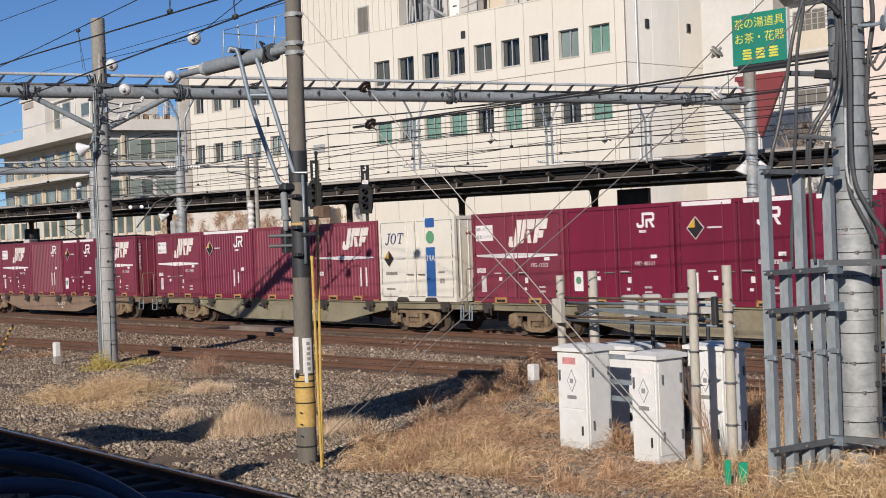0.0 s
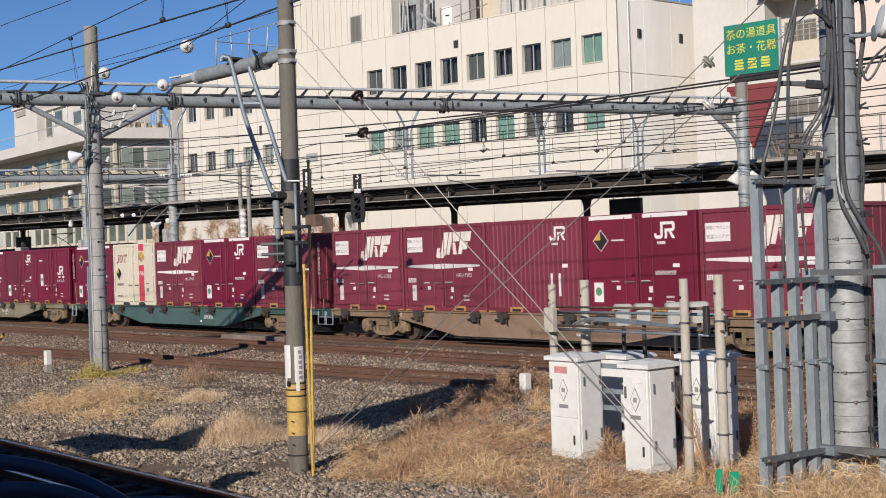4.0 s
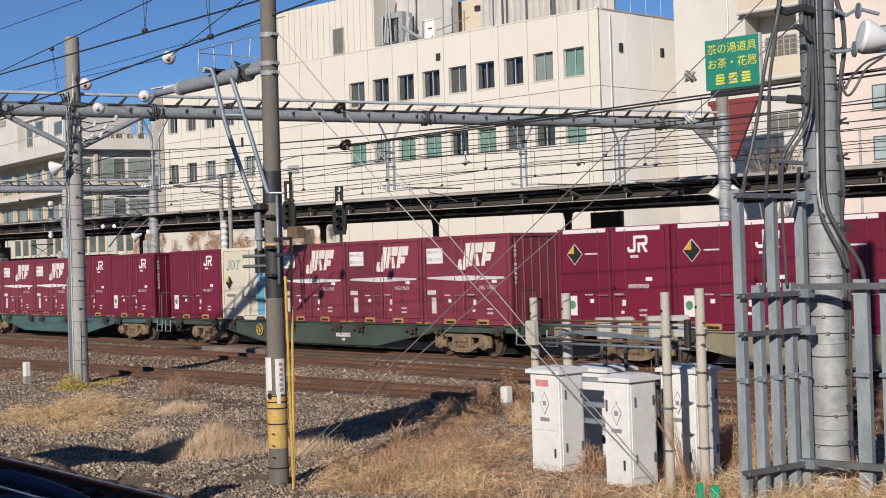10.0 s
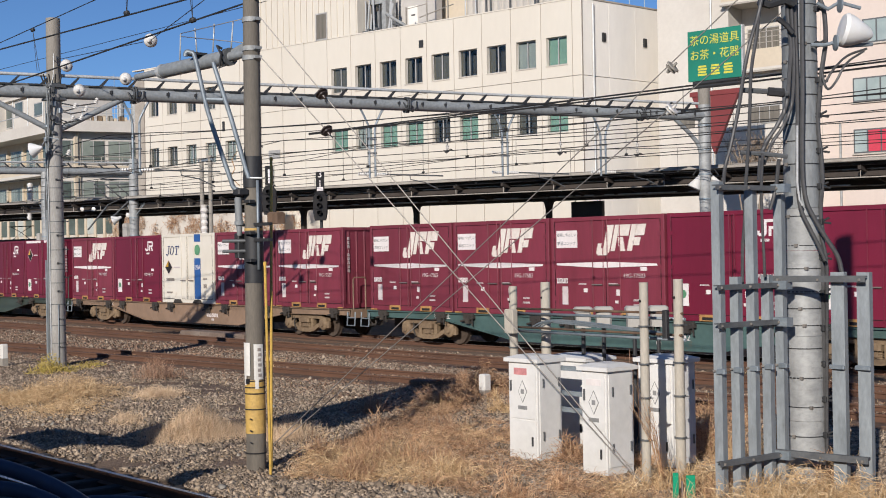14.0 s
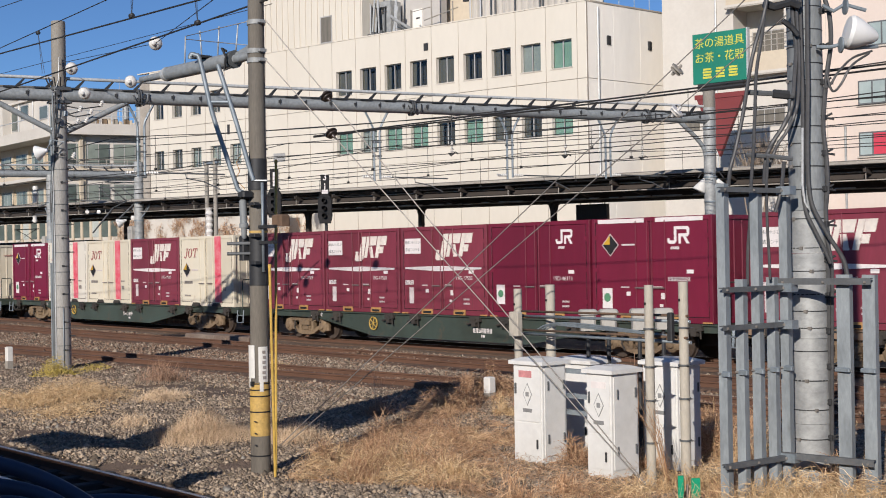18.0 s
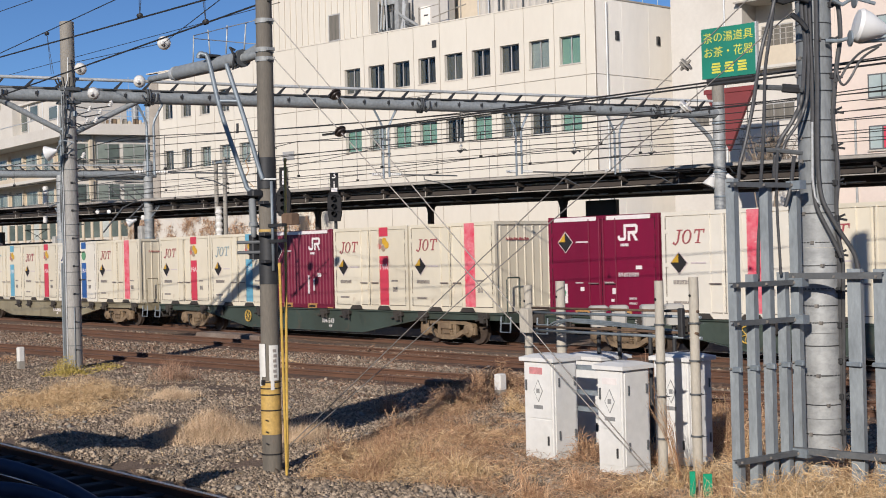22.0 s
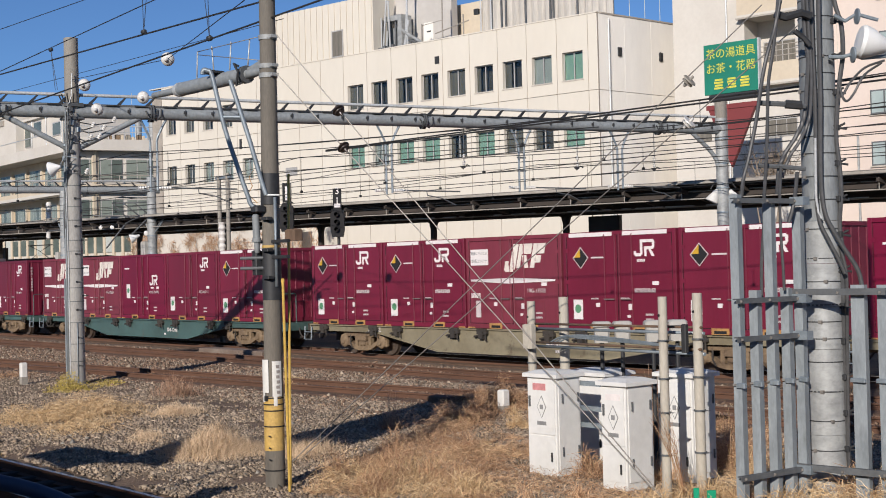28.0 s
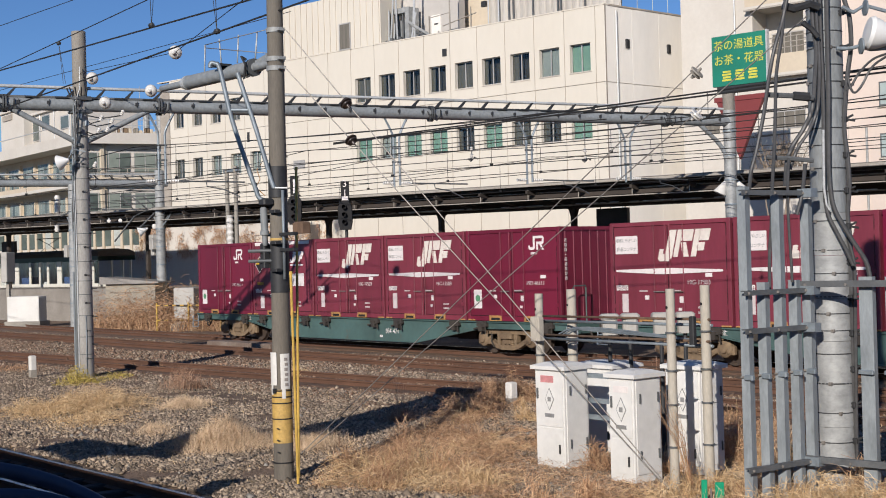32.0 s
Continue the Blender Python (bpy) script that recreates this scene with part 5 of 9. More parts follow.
# further portal up the line
F1, F2 = (-60.053, 31.661, 6.908), (-62.982, 21.315, 6.962)
fyaw = math.degrees(math.atan2(F2[1] - F1[1], F2[0] - F1[0]))
portal_beam(math.hypot(F2[0] - F1[0], F2[1] - F1[1]), 0.4, pose(F1[0], F1[1], BEAM_Z, 0, 0, fyaw), "grey tubular portal beam further up the line")
for q, top, r in ((F1, 7.6, 0.26), ((-61.186, 27.508, 6.794), 6.9, 0.24)):
    p = thing("portal_pole", "grey concrete pole of the further portal", "pole", at=pose(q[0], q[1], 0))
    strut("shaft", (0, 0, -0.2), (0, 0, top), r, "galv_pole", p, n=14, r1=r * 0.9)
    for k in range(6):
        band(p, 0, 0, 1.0 + 0.9 * k, r * 0.96, 0.06)
    bx = part("switch_box", MB().chamfer(-0.75, -0.2, 3.3, -0.45, 0.1, 3.9, 0.03), "pale_box", p, "pale switch box")
    part("box_arm", MB().tube((-0.6, 0, 3.6), (0, 0, 3.6), 0.05, n=8), "galv", bx)
    for s in (-1, 1):
        part("bracket", MB().tube((0, 0, 4.6), (s * 0.9, 0.1, 5.3), 0.04, n=6), "galv", p)

gear = thing("tension_gear", "grey cantilever arms and insulators beside the further portal", "line fittings", at=pose(F1[0], F1[1], 0))
for p, q, r in (((-1.23, -1.47, 6.27), (-0.83, -0.99, 5.6), 0.035), ((-0.91, -1.09, 6.32), (-0.43, -0.51, 5.67), 0.035), ((-0.54, -0.65, 6.3), (-0.15, -0.18, 5.77), 0.03), ((-1.28, -1.53, 6.33), (0.05, 0.06, 6.34), 0.04), ((-1.09, -1.3, 6.61), (0.05, 0.06, 6.54), 0.035), ((-1.5, -1.79, 4.05), (-0.84, -1.0, 5.31), 0.04), ((-0.66, -0.79, 4.73), (-0.05, -0.06, 5.65), 0.04), ((0.08, 0.09, 4.9), (0.5, 0.59, 5.74), 0.045), ((0.0, 0.0, 5.74), (0.62, 0.74, 5.70), 0.03), ((-0.84, -1.0, 5.31), (0.0, 0.0, 5.9), 0.025), ((-1.1, -1.3, 5.95), (-0.1, -0.1, 5.95), 0.022), ((-3.23, -3.86, 5.41), (-2.67, -3.19, 5.76), 0.05), ((-2.67, -3.19, 5.76), (0.0, 0.0, 5.60), 0.03), ((-3.34, -3.99, 5.0), (-1.0, -3.9, 5.0), 0.03)):
    part("arm", MB().tube(p, q, r, n=7), "galv_dark", gear, smooth=True)
for p in ((-1.67, -1.99, 5.12), (-1.3, -1.55, 5.1)):
    part("round_plate", MB().lathe(p, (0.767, -0.642, 0), [(0, 0.03), (0.02, 0.10), (0.05, 0.10), (0.06, 0.03)], 12), "porcelain", gear, "pale round insulator", smooth=True)
for p, r, n_ in (((-3.34, -3.99, 5.55), 0.15, 9), ((-3.37, -4.02, 4.62), 0.13, 4), ((-0.18, -0.22, 4.65), 0.15, 3)):
    part("stack_insulator", MB().lathe(p, (0, 0, 1), [(0.115 * k, r if k % 2 else r * 0.72) for k in range(n_)], 12), "porcelain", gear, "stacked pale insulator", smooth=True)
part("horn", MB().lathe((-0.50, -0.60, 4.62), (-0.5, -0.7, -0.35), [(-0.15, 0.05), (0.0, 0.09), (0.30, 0.24), (0.33, 0.24), (0.30, 0.2), (0.05, 0.08)], 16), "plain_white", gear, "white horn loudspeaker", smooth=True)
part("gear_box", MB().chamfer(-0.45, -0.45, 3.6, -0.05, -0.1, 4.35, 0.04), "pale_box", gear, "grey equipment box")

# concrete pole in front of the train
MX, MY = -14.25, 9.18
pole_m = thing("concrete_pole", "slim concrete pole with a faded yellow band and steel straps", "pole", at=pose(MX, MY, 0))
strut("shaft", (0, 0, -0.3), (0.022, 0.026, 6.9), 0.128, "pole_brown", pole_m, n=20, r1=0.100)
part("yellow_band", MB().lathe((0, 0, 0.36), (0, 0, 1), [(0, 0.1262), (0, 0.1302), (0.68, 0.1285), (0.68, 0.1245)], 20), "yellow_band", pole_m, "faded yellow paint band", smooth=True)
for z in (0.10, 0.66, 0.86, 0.94, 1.02):
    part("black_ring", MB().lathe((0, 0, z), (0, 0, 1), [(0, 0.128), (0, 0.1335), (0.016, 0.1335), (0.016, 0.128)], 20), "black_mark", pole_m, smooth=True)
def arc(r0, r1, a0, a1):
    return [(r0 * math.cos(a0 + (a1 - a0) * i / 5), r0 * math.sin(a0 + (a1 - a0) * i / 5)) for i in range(6)] + [(r1 * math.cos(a0 + (a1 - a0) * i / 5), r1 * math.sin(a0 + (a1 - a0) * i / 5)) for i in range(5, -1, -1)]


for a0, a1, z0, z1 in ((-1.95, -1.02, 1.10, 1.52), (-0.66, 0.30, 1.05, 1.50)):
    pl = part("wrapped_plate", MB().prism(arc(0.132, 0.137, a0, a1), z0, z1, "z"), "white_stub", pole_m, "white curved notice plate")
    part("plate_foot", MB().prism(arc(0.132, 0.136, a0 + 0.1, a0 + 0.45), z0 - 0.12, z0, "z"), "white_stub", pl)
    if a0 > -1:
        for k in range(6):
            m0 = -0.30 + 0.05 * (k % 2)
            part("print_bar", MB().prism(arc(0.1375, 0.1390, m0, m0 + 0.34), z1 - 0.09 - 0.065 * k, z1 - 0.05 - 0.065 * k, "z"), "dark_print", pl)
part("strap_pin", MB().box(0.03, -0.16, 1.0, 0.06, -0.12, 1.06), "dark_metal", pole_m)
for z in (5.13, 5.25, 5.62):
    band(pole_m, 0.003 * z, 0.0038 * z, z, 0.126 - 0.0038 * z, 0.06, "galv_pole")
part("strap_ring", MB().lathe((0.01, 0.012, 2.95), (0, 0, 1), [(0, 0.114), (0, 0.122), (0.03, 0.122), (0.03, 0.114)], 20), "yellow_band", pole_m, "faded yellow strap", smooth=True)
for z, h in ((3.50, 0.40), (2.28, 0.62)):
    part("black_collar", MB().lathe((0.009, 0.011, z), (0, 0, 1), [(0, 0.115), (0, 0.124), (h, 0.122), (h, 0.113)], 20), "dark_metal", pole_m, "dark section of the shaft", smooth=True)
ACROSS = Vector((0.642, 0.767, 0))
TOWARD = Vector((0.767, -0.642, 0))
part("front_bar", MB().tube(ACROSS * -0.03 + TOWARD * 0.13 + Vector((0, 0, 3.62)), ACROSS * 0.15 + TOWARD * 0.13 + Vector((0, 0, 3.615)), 0.012, n=6), "white_pipe", pole_m, "thin pale cross bar")
part("front_pipe", MB().tube(ACROSS * 0.088 + TOWARD * 0.12 + Vector((0, 0, 2.45)), ACROSS * 0.088 + TOWARD * 0.12 + Vector((0, 0, 3.59)), 0.020, n=8), "galv", pole_m, "grey conduit down the pole", smooth=True)
for z in (2.55, 2.9, 3.3):
    part("pipe_clip", MB().chamfer(0.03, -0.15, z, 0.17, -0.06, z + 0.04, 0.008), "dark_metal", pole_m)
for k in range(3):
    part("clip", MB().tube((0.06, -0.12, 0.25 + k * 0.15), (0.1, -0.13, 0.25 + k * 0.15), 0.01, n=6), "dark_metal", pole_m)
# the short boom with its stays
B0, B1 = Vector((-17.045, 9.05, 5.22)) - Vector((MX, MY, 0)), Vector((-14.414, 9.231, 5.252)) - Vector((MX, MY, 0))
boom_len = (B1 - B0).length
boom = part("boom", MB().lathe(B0, B1 - B0, [(0, 0.03), (0.02, 0.045), (0.62, 0.05), (0.63, 0.075), (0.68, 0.092), (0.70, 0.096), (boom_len - 0.34, 0.098), (boom_len - 0.34, 0.06), (boom_len, 0.055)], 16), "beam", pole_m, "grey stepped boom", smooth=True)
part("boom_end", MB().lathe(B0 + (B1 - B0) * (0.62 / boom_len), B1 - B0, [(-0.01, 0.03), (0.0, 0.085), (0.06, 0.102), (0.10, 0.102), (0.10, 0.09)], 16), "white_pipe", boom, "pale end cap", smooth=True)
cl = B0 + (B1 - B0) * ((boom_len - 0.38) / boom_len)
part("boom_clamp", MB().lathe(cl, B1 - B0, [(-0.03, 0.098), (-0.03, 0.118), (-0.005, 0.118), (-0.005, 0.102), (0.02, 0.102), (0.02, 0.118), (0.045, 0.118), (0.045, 0.06)], 14), "galv_dark", boom, "dark hinge clamp")
part("clamp_hook", MB().path([cl + Vector((0, -0.10, 0.10)), cl + Vector((-0.05, -0.14, 0.14)), cl + Vector((0.06, -0.15, 0.02)), cl + Vector((0.0, -0.14, -0.16)), cl + Vector((0.08, -0.10, -0.12))], 0.018), "dark_metal", boom)
part("boom_plate", MB().prism([(B1.x - 0.45, B1.z - 0.09), (B1.x + 0.08, B1.z - 0.02), (B1.x + 0.08, B1.z + 0.16), (B1.x - 0.45, B1.z + 0.06)], B1.y - 0.02, B1.y + 0.02), "beam", boom)
part("number_bars", figures(MB(), B1.x - 1.42, B1.z - 0.05, 6, 0.085, 0.5, B1.y - 0.106), "dark_metal", boom)
def across(u, z, d=0.0):
    """A point beside the pole: u across the view, z up, d towards the platform."""
    return ACROSS * u + TOWARD * d + Vector((0, 0, z))


for pts in ([(-0.80, 5.18), (-0.787, 5.235), (-0.73, 5.225), (-0.673, 5.15), (-0.536, 4.513), (-0.368, 3.962), (-0.254, 3.61), (-0.215, 3.50), (-0.14, 3.46)], [(-0.449, 5.10), (-0.247, 4.432), (-0.15, 4.08), (-0.061, 3.75), (-0.02, 3.62)]):
    part("stay", MB().bend([across(u, z, 0.12) for u, z in pts], 0.030, 10), "galv", pole_m, "bent steel tube stay", smooth=True)
part("stay_tie", MB().tube(across(-0.584, 4.63, 0.12), across(-0.30, 4.62, 0.12), 0.022, n=8), "galv", pole_m)
part("boom_saddle", MB().box(B0.x + 1.55, B0.y - 0.08, B0.z + 0.105, B0.x + 1.78, B0.y + 0.12, B0.z + 0.135), "dark_metal", boom)
for a, b in (((-15.932, 9.132, 5.313), (-15.918, 9.143, 5.703)), ((-15.206, 9.219, 5.364), (-15.187, 9.236, 5.744)), ((-14.792, 9.246, 5.371), (-14.769, 9.268, 5.714)), ((-15.605, 9.21, 5.37), (-15.616, 9.192, 5.742))):
    strut("guard_rod", Vector(a) - Vector((MX, MY, 0)), Vector(b) - Vector((MX, MY, 0)), 0.010, "white_pipe", boom, n=6)
for a, b in (((-15.918, 9.143, 5.703), (-14.502, 9.275, 5.719)), ((-15.919, 9.143, 5.664), (-14.496, 9.288, 5.401))):
    strut("guard_wire", Vector(a) - Vector((MX, MY, 0)), Vector(b) - Vector((MX, MY, 0)), 0.006, "guy", boom, n=5)
q = across(-0.20, 3.45, 0.10)
part("switch_head", MB().chamfer(q.x - 0.02, q.y - 0.03, 3.41, q.x + 0.13, q.y + 0.13, 3.49, 0.02), "dark_metal", pole_m, "dark clamp block")
part("switch_tube", MB().lathe(across(-0.168, 3.38, 0.08), (0.02, 0.02, -1), [(0, 0.03), (0.02, 0.048), (0.30, 0.048), (0.31, 0.06), (0.36, 0.06), (0.36, 0.04), (0.48, 0.035), (0.50, 0.02)], 12), "pole_darker", pole_m, "grey switch tube", smooth=True)
part("copper_lead", MB().path([across(-0.18, 3.95, 0.05), across(-0.24, 3.86, 0.08), across(-0.20, 3.74, 0.08), across(-0.26, 3.64, 0.06), across(-0.14, 3.52, 0.08)], 0.006), "pocket", pole_m, "curled brown lead", smooth=True)
for z in (2.82, 2.69):
    part("side_arm", MB().tube(across(-0.38, z, 0.05), across(0.0, z, 0.05), 0.022, n=8), "galv_dark", pole_m)
part("side_coupling", MB().chamfer(across(-0.17, 0).x - 0.05, across(-0.17, 0).y - 0.05, 2.60, across(-0.17, 0).x + 0.05, across(-0.17, 0).y + 0.05, 2.92, 0.012), "dark_metal", pole_m)
arm = Vector((-14.109, 9.159, 3.046)) - Vector((MX, MY, 0))
for z in (-0.02, -0.22):
    part("cross_arm", MB().box(arm.x - 0.30, arm.y - 0.03, arm.z + z - 0.02, arm.x + 0.30, arm.y + 0.03, arm.z + z + 0.02), "dark_metal", pole_m)
part("side_box", MB().chamfer(arm.x + 0.14, arm.y + 0.05, arm.z - 0.02, arm.x + 0.36, arm.y + 0.20, arm.z + 0.13, 0.02), "sleeper", pole_m, "rusty brown junction box")

for a, b in (((-13.793, 9.093, -0.15), (-13.93, 9.150, 2.52)), ((-13.928, 9.191, -0.15), (-14.565, 9.693, 3.9))):
    solid("guard_tube", MB().tube(a, b, 0.018, n=8).lathe(b, Vector(b) - Vector(a), [(-0.02, 0.02), (0.0, 0.024), (0.03, 0.02)], 8), "yellow_rod", "slim yellow guard tube beside the concrete pole", "tube", "guard tubes", smooth=True)


# colour-light signals beyond the train
def signal(px, digits, at, top):
    s = thing("colour_light_signal", "black railway signal with a numbered plate on a slim post" if digits else "black railway signal head on a slim post", "signal", "signals", at=at)
    strut("post", (0, 0, -0.2), (0, 0, top), 0.06, "dark_metal", s)
    hd = part("head", MB().prism([(-0.20, -0.72), (-0.26, -0.45), (-0.26, 0.15), (-0.13, 0.36), (0.13, 0.36), (0.26, 0.15), (0.26, -0.45), (0.20, -0.72)], -0.08, 0.06).moved(Matrix.Translation((0, -0.12, top - 0.55))), "black_mark", s)
    for k in range(3):
        part("hood", MB().lathe((0, -0.2, top - 0.98 + 0.28 * k), (0, -1, 0), [(0, 0.09), (0.16, 0.09), (0.16, 0.08), (0, 0.08)], 12), "black_mark", hd)
    pl = part("number_plate", MB().box(-0.16, -0.13, top - 0.18, 0.16, -0.10, top + 0.55), "black_mark", s, "black plate with white figures")
    if digits:
        lettering("figures", digits, 0.36, "white_mark", s, pose(0, -0.135, top + 0.27, 90))
        part("plate_box", MB().box(-0.12, -0.136, top - 0.16, 0.12, -0.131, top - 0.02), "white_mark", pl)
    else:
        part("figure_bar", MB().box(-0.05, -0.136, top - 0.10, 0.03, -0.131, top + 0.42), "white_mark", pl)
    return s


P = (-39.847, 28.708, 5.053)
signal(612, "3\n1", pose(P[0], P[1], 0, 0, 0, 40), P[2] + 0.10)
P = (-41.056, 27.265, 5.103)
signal(523, "", pose(P[0], P[1], 0, 0, 0, 40), P[2] + 0.30)
P = (-45.199, 26.972, 6.49)
sp = thing("switch_post", "pair of pale steel posts carrying ribbed cable ends", "post", at=pose(P[0], P[1], 0))
for dx, tp in ((-0.3, P[2]), (0.35, P[2] + 0.1)):
    strut("post", (dx, 0, -0.2), (dx, 0, tp), 0.085, "stub_conc", sp)
part("cable_end", MB().lathe((0.02, -0.1, 3.1), (0, 0, 1), [(0.12 * k, 0.16 if k % 2 else 0.11) for k in range(14)], 10), "porcelain", sp, "ribbed pale cable end", smooth=True)
part("rail", MB().box(-0.5, -0.05, P[2] - 0.1, 0.6, 0.05, P[2]), "galv", sp)

# stout steel pole at the right with its bundle of cables
QX, QY = -8.53, 12.86
pole_q = thing("steel_tube_pole", "stout weathered galvanised pole carrying black cables", "pole", at=pose(QX, QY, 0))
for k in range(7):
    z = -0.3 + 0.48 * k
    strut("sleeve", (0, 0, z), (0, 0, z + 0.476), 0.222 - 0.002 * k, "galv_pole", pole_q, n=28, r1=0.216 - 0.002 * k)
# Darker than the sleeves: the upper shaft's shade is put into its colour.
strut("upper_shaft", (0, 0, 3.06), (0, 0, 8.0), 0.202, "pole_darker", pole_q, "blotchy upper shaft, shade put into its darker colour", 28, 0.185)
rnd = random.Random(5)
z = 0.15
while z < 6.3:
    r = 0.216 - 0.0045 * z
    part("strap", MB().lathe((0, 0, z), (0, 0, 1), [(0, r - 0.01), (0, r + 0.006), (0.012, r + 0.006), (0.012, r - 0.01)], 24), "dark_metal", pole_q, smooth=True)
    a = rnd.uniform(-2.2, -0.6)
    part("buckle", MB().box(r * math.cos(a) - 0.02, r * math.sin(a) - 0.02, z - 0.012, r * math.cos(a) + 0.02, r * math.sin(a) + 0.01, z + 0.024), "guy", pole_q)
    z += rnd.choice((0.19, 0.26, 0.33))
for k in range(13):
    z = 0.50 + 0.40 * k
    r = 0.218 - 0.0045 * z
    q = Vector((1.06 * r, 0.16 * r, z))
    part("step_iron", MB().path([q + Vector((-0.06, -0.08, -0.055)), q, q + Vector((0.08, 0.05, 0.045))], 0.013).path([q + Vector((-0.06, -0.08, 0.055)), q, q + Vector((0.09, 0.07, -0.02))], 0.013).chamfer(q.x - 0.03, q.y - 0.03, z - 0.03, q.x + 0.03, q.y + 0.03, z + 0.035, 0.008), "dark_metal", pole_q)
for pts, r in (([(0.162, -0.313, 5.665), (0.159, -0.307, 5.038), (0.161, -0.296, 4.474), (0.154, -0.295, 3.848), (0.146, -0.298, 3.347), (0.16, -0.278, 3.064), (0.219, -0.204, 2.843), (0.279, -0.13, 2.652), (0.331, -0.066, 2.462)], 0.026),
               ([(0.214, -0.25, 5.662), (0.204, -0.251, 4.911), (0.2, -0.249, 4.41), (0.187, -0.257, 3.846), (0.184, -0.254, 3.408), (0.206, -0.224, 3.125), (0.261, -0.155, 2.935), (0.329, -0.071, 2.744), (0.42, 0.041, 2.508), (0.448, 0.076, 2.319)], 0.030),
               ([(0.113, -0.402, 5.663), (0.117, -0.39, 5.162), (0.134, -0.365, 4.849), (0.118, -0.38, 4.536), (0.095, -0.403, 4.224), (0.033, -0.473, 4.008), (-0.048, -0.567, 3.824), (-0.1, -0.627, 3.638), (-0.119, -0.646, 3.357)], 0.028),
               ([(0.149, -0.39, 5.658), (0.159, -0.37, 5.095), (0.166, -0.356, 4.72), (0.153, -0.366, 4.345), (0.133, -0.388, 4.159), (0.067, -0.463, 3.943), (-0.009, -0.551, 3.777), (-0.07, -0.622, 3.542)], 0.022),
               ([(0.211, -0.004, 5.692), (0.246, 0.041, 5.437), (0.278, 0.082, 5.246), (0.283, 0.092, 4.929), (0.251, 0.058, 4.614), (0.227, 0.034, 4.298), (0.211, 0.02, 3.982), (0.228, 0.044, 3.664), (0.233, 0.054, 3.347), (0.213, 0.035, 3.031), (0.226, 0.055, 2.714), (0.219, 0.053, 2.271), (0.209, 0.052, 1.511), (0.196, 0.049, 0.625), (0.173, 0.03, -0.008)], 0.030),
               ([(0.23, -0.004, 2.778), (0.271, 0.05, 2.46), (0.265, 0.051, 1.892), (0.251, 0.045, 1.134), (0.238, 0.042, 0.25)], 0.022)):
    part("cable", MB().bend(pts, r * 0.88, 8), "cable", pole_q, "thick black cable", smooth=True)
part("pale_conduit", MB().path([(0.159, -0.307, 3.972), (0.148, -0.311, 3.346), (0.16, -0.295, 3.146), (0.182, -0.267, 3.082)], 0.016, 8), "white_pipe", pole_q, smooth=True)
for pts, r in (([(0.073, -0.728, 5.569), (0.017, -0.79, 5.201), (-0.046, -0.861, 4.894), (-0.093, -0.912, 4.587), (-0.143, -0.966, 4.157), (-0.199, -1.028, 3.788), (-0.245, -1.079, 3.543), (-0.266, -1.101, 3.328)], 0.021),
               ([(0.049, -0.756, 5.57), (0.005, -0.802, 5.016), (-0.045, -0.856, 4.585), (-0.064, -0.871, 4.154), (-0.082, -0.887, 3.722), (-0.108, -0.912, 3.29), (-0.121, -0.922, 2.92), (-0.14, -0.941, 2.612), (-0.15, -0.947, 2.18)], 0.019),
               ([(0.02, -0.765, 3.656), (0.003, -0.78, 3.286), (0.002, -0.776, 2.915), (0.009, -0.762, 2.544), (0.011, -0.756, 2.297)], 0.016),
               ([(0.074, -0.543, 3.596), (0.047, -0.571, 3.286), (0.001, -0.623, 3.039)], 0.022)):
    part("drop_cable", MB().bend(pts, r, 8), "cable", pole_q, smooth=True)
part("cable_arm", MB().path([(-0.203, -0.854, 4.369), (-0.003, -0.615, 4.348), (0.14, -0.444, 4.317)], 0.03), "galv_dark", pole_q, "dark bracket arm")
part("cable_arm", MB().path([(-0.211, -0.854, 3.677), (-0.036, -0.644, 3.658), (0.123, -0.454, 3.626)], 0.026), "galv_dark", pole_q, "dark bracket arm")
part("terminal", MB().path([(0.008, -0.632, 4.346), (0.12, -0.499, 4.329)], 0.05), "dark_metal", pole_q)
part("head_fitting", MB().path([(-0.044, -0.709, 5.343), (0.035, -0.614, 5.303), (0.144, -0.484, 5.348), (0.215, -0.399, 5.308)], 0.045).path([(0.092, -0.544, 5.151), (0.154, -0.469, 5.074), (0.2, -0.413, 4.985)], 0.03), "dark_metal", pole_q)
HB = Vector((-8.033, 12.956, 5.037)) - Vector((QX, QY, 0))
part("horn_cover", MB().lathe(HB, (0.64, 0.74, -0.22), [(-0.02, 0.02), (-0.01, 0.17), (0.03, 0.19), (0.12, 0.165), (0.30, 0.075), (0.34, 0.03)], 20), "plain_white", pole_q, "white rounded cover", smooth=True)
for pts in ([(0.29, -0.077, 5.342), (0.369, 0.019, 5.275), (0.452, 0.116, 5.348), (0.604, 0.298, 5.278)], [(0.239, -0.131, 4.878), (0.34, -0.011, 4.874), (0.401, 0.062, 4.897), (0.481, 0.157, 4.856), (0.683, 0.399, 4.873)]):
    part("carrier", MB().path(pts, 0.022, 8), "galv", pole_q)
for px in ([(0.433, 0.022, 4.889), (0.453, 0.046, 4.888)], [(0.471, 0.062, 5.314), (0.491, 0.086, 5.313)]):
    part("ring", MB().lathe(px[0], Vector(px[1]) - Vector(px[0]), [(0, 0.03), (0.01, 0.09), (0.03, 0.09), (0.05, 0.03)], 14), "galv", pole_q, smooth=True)
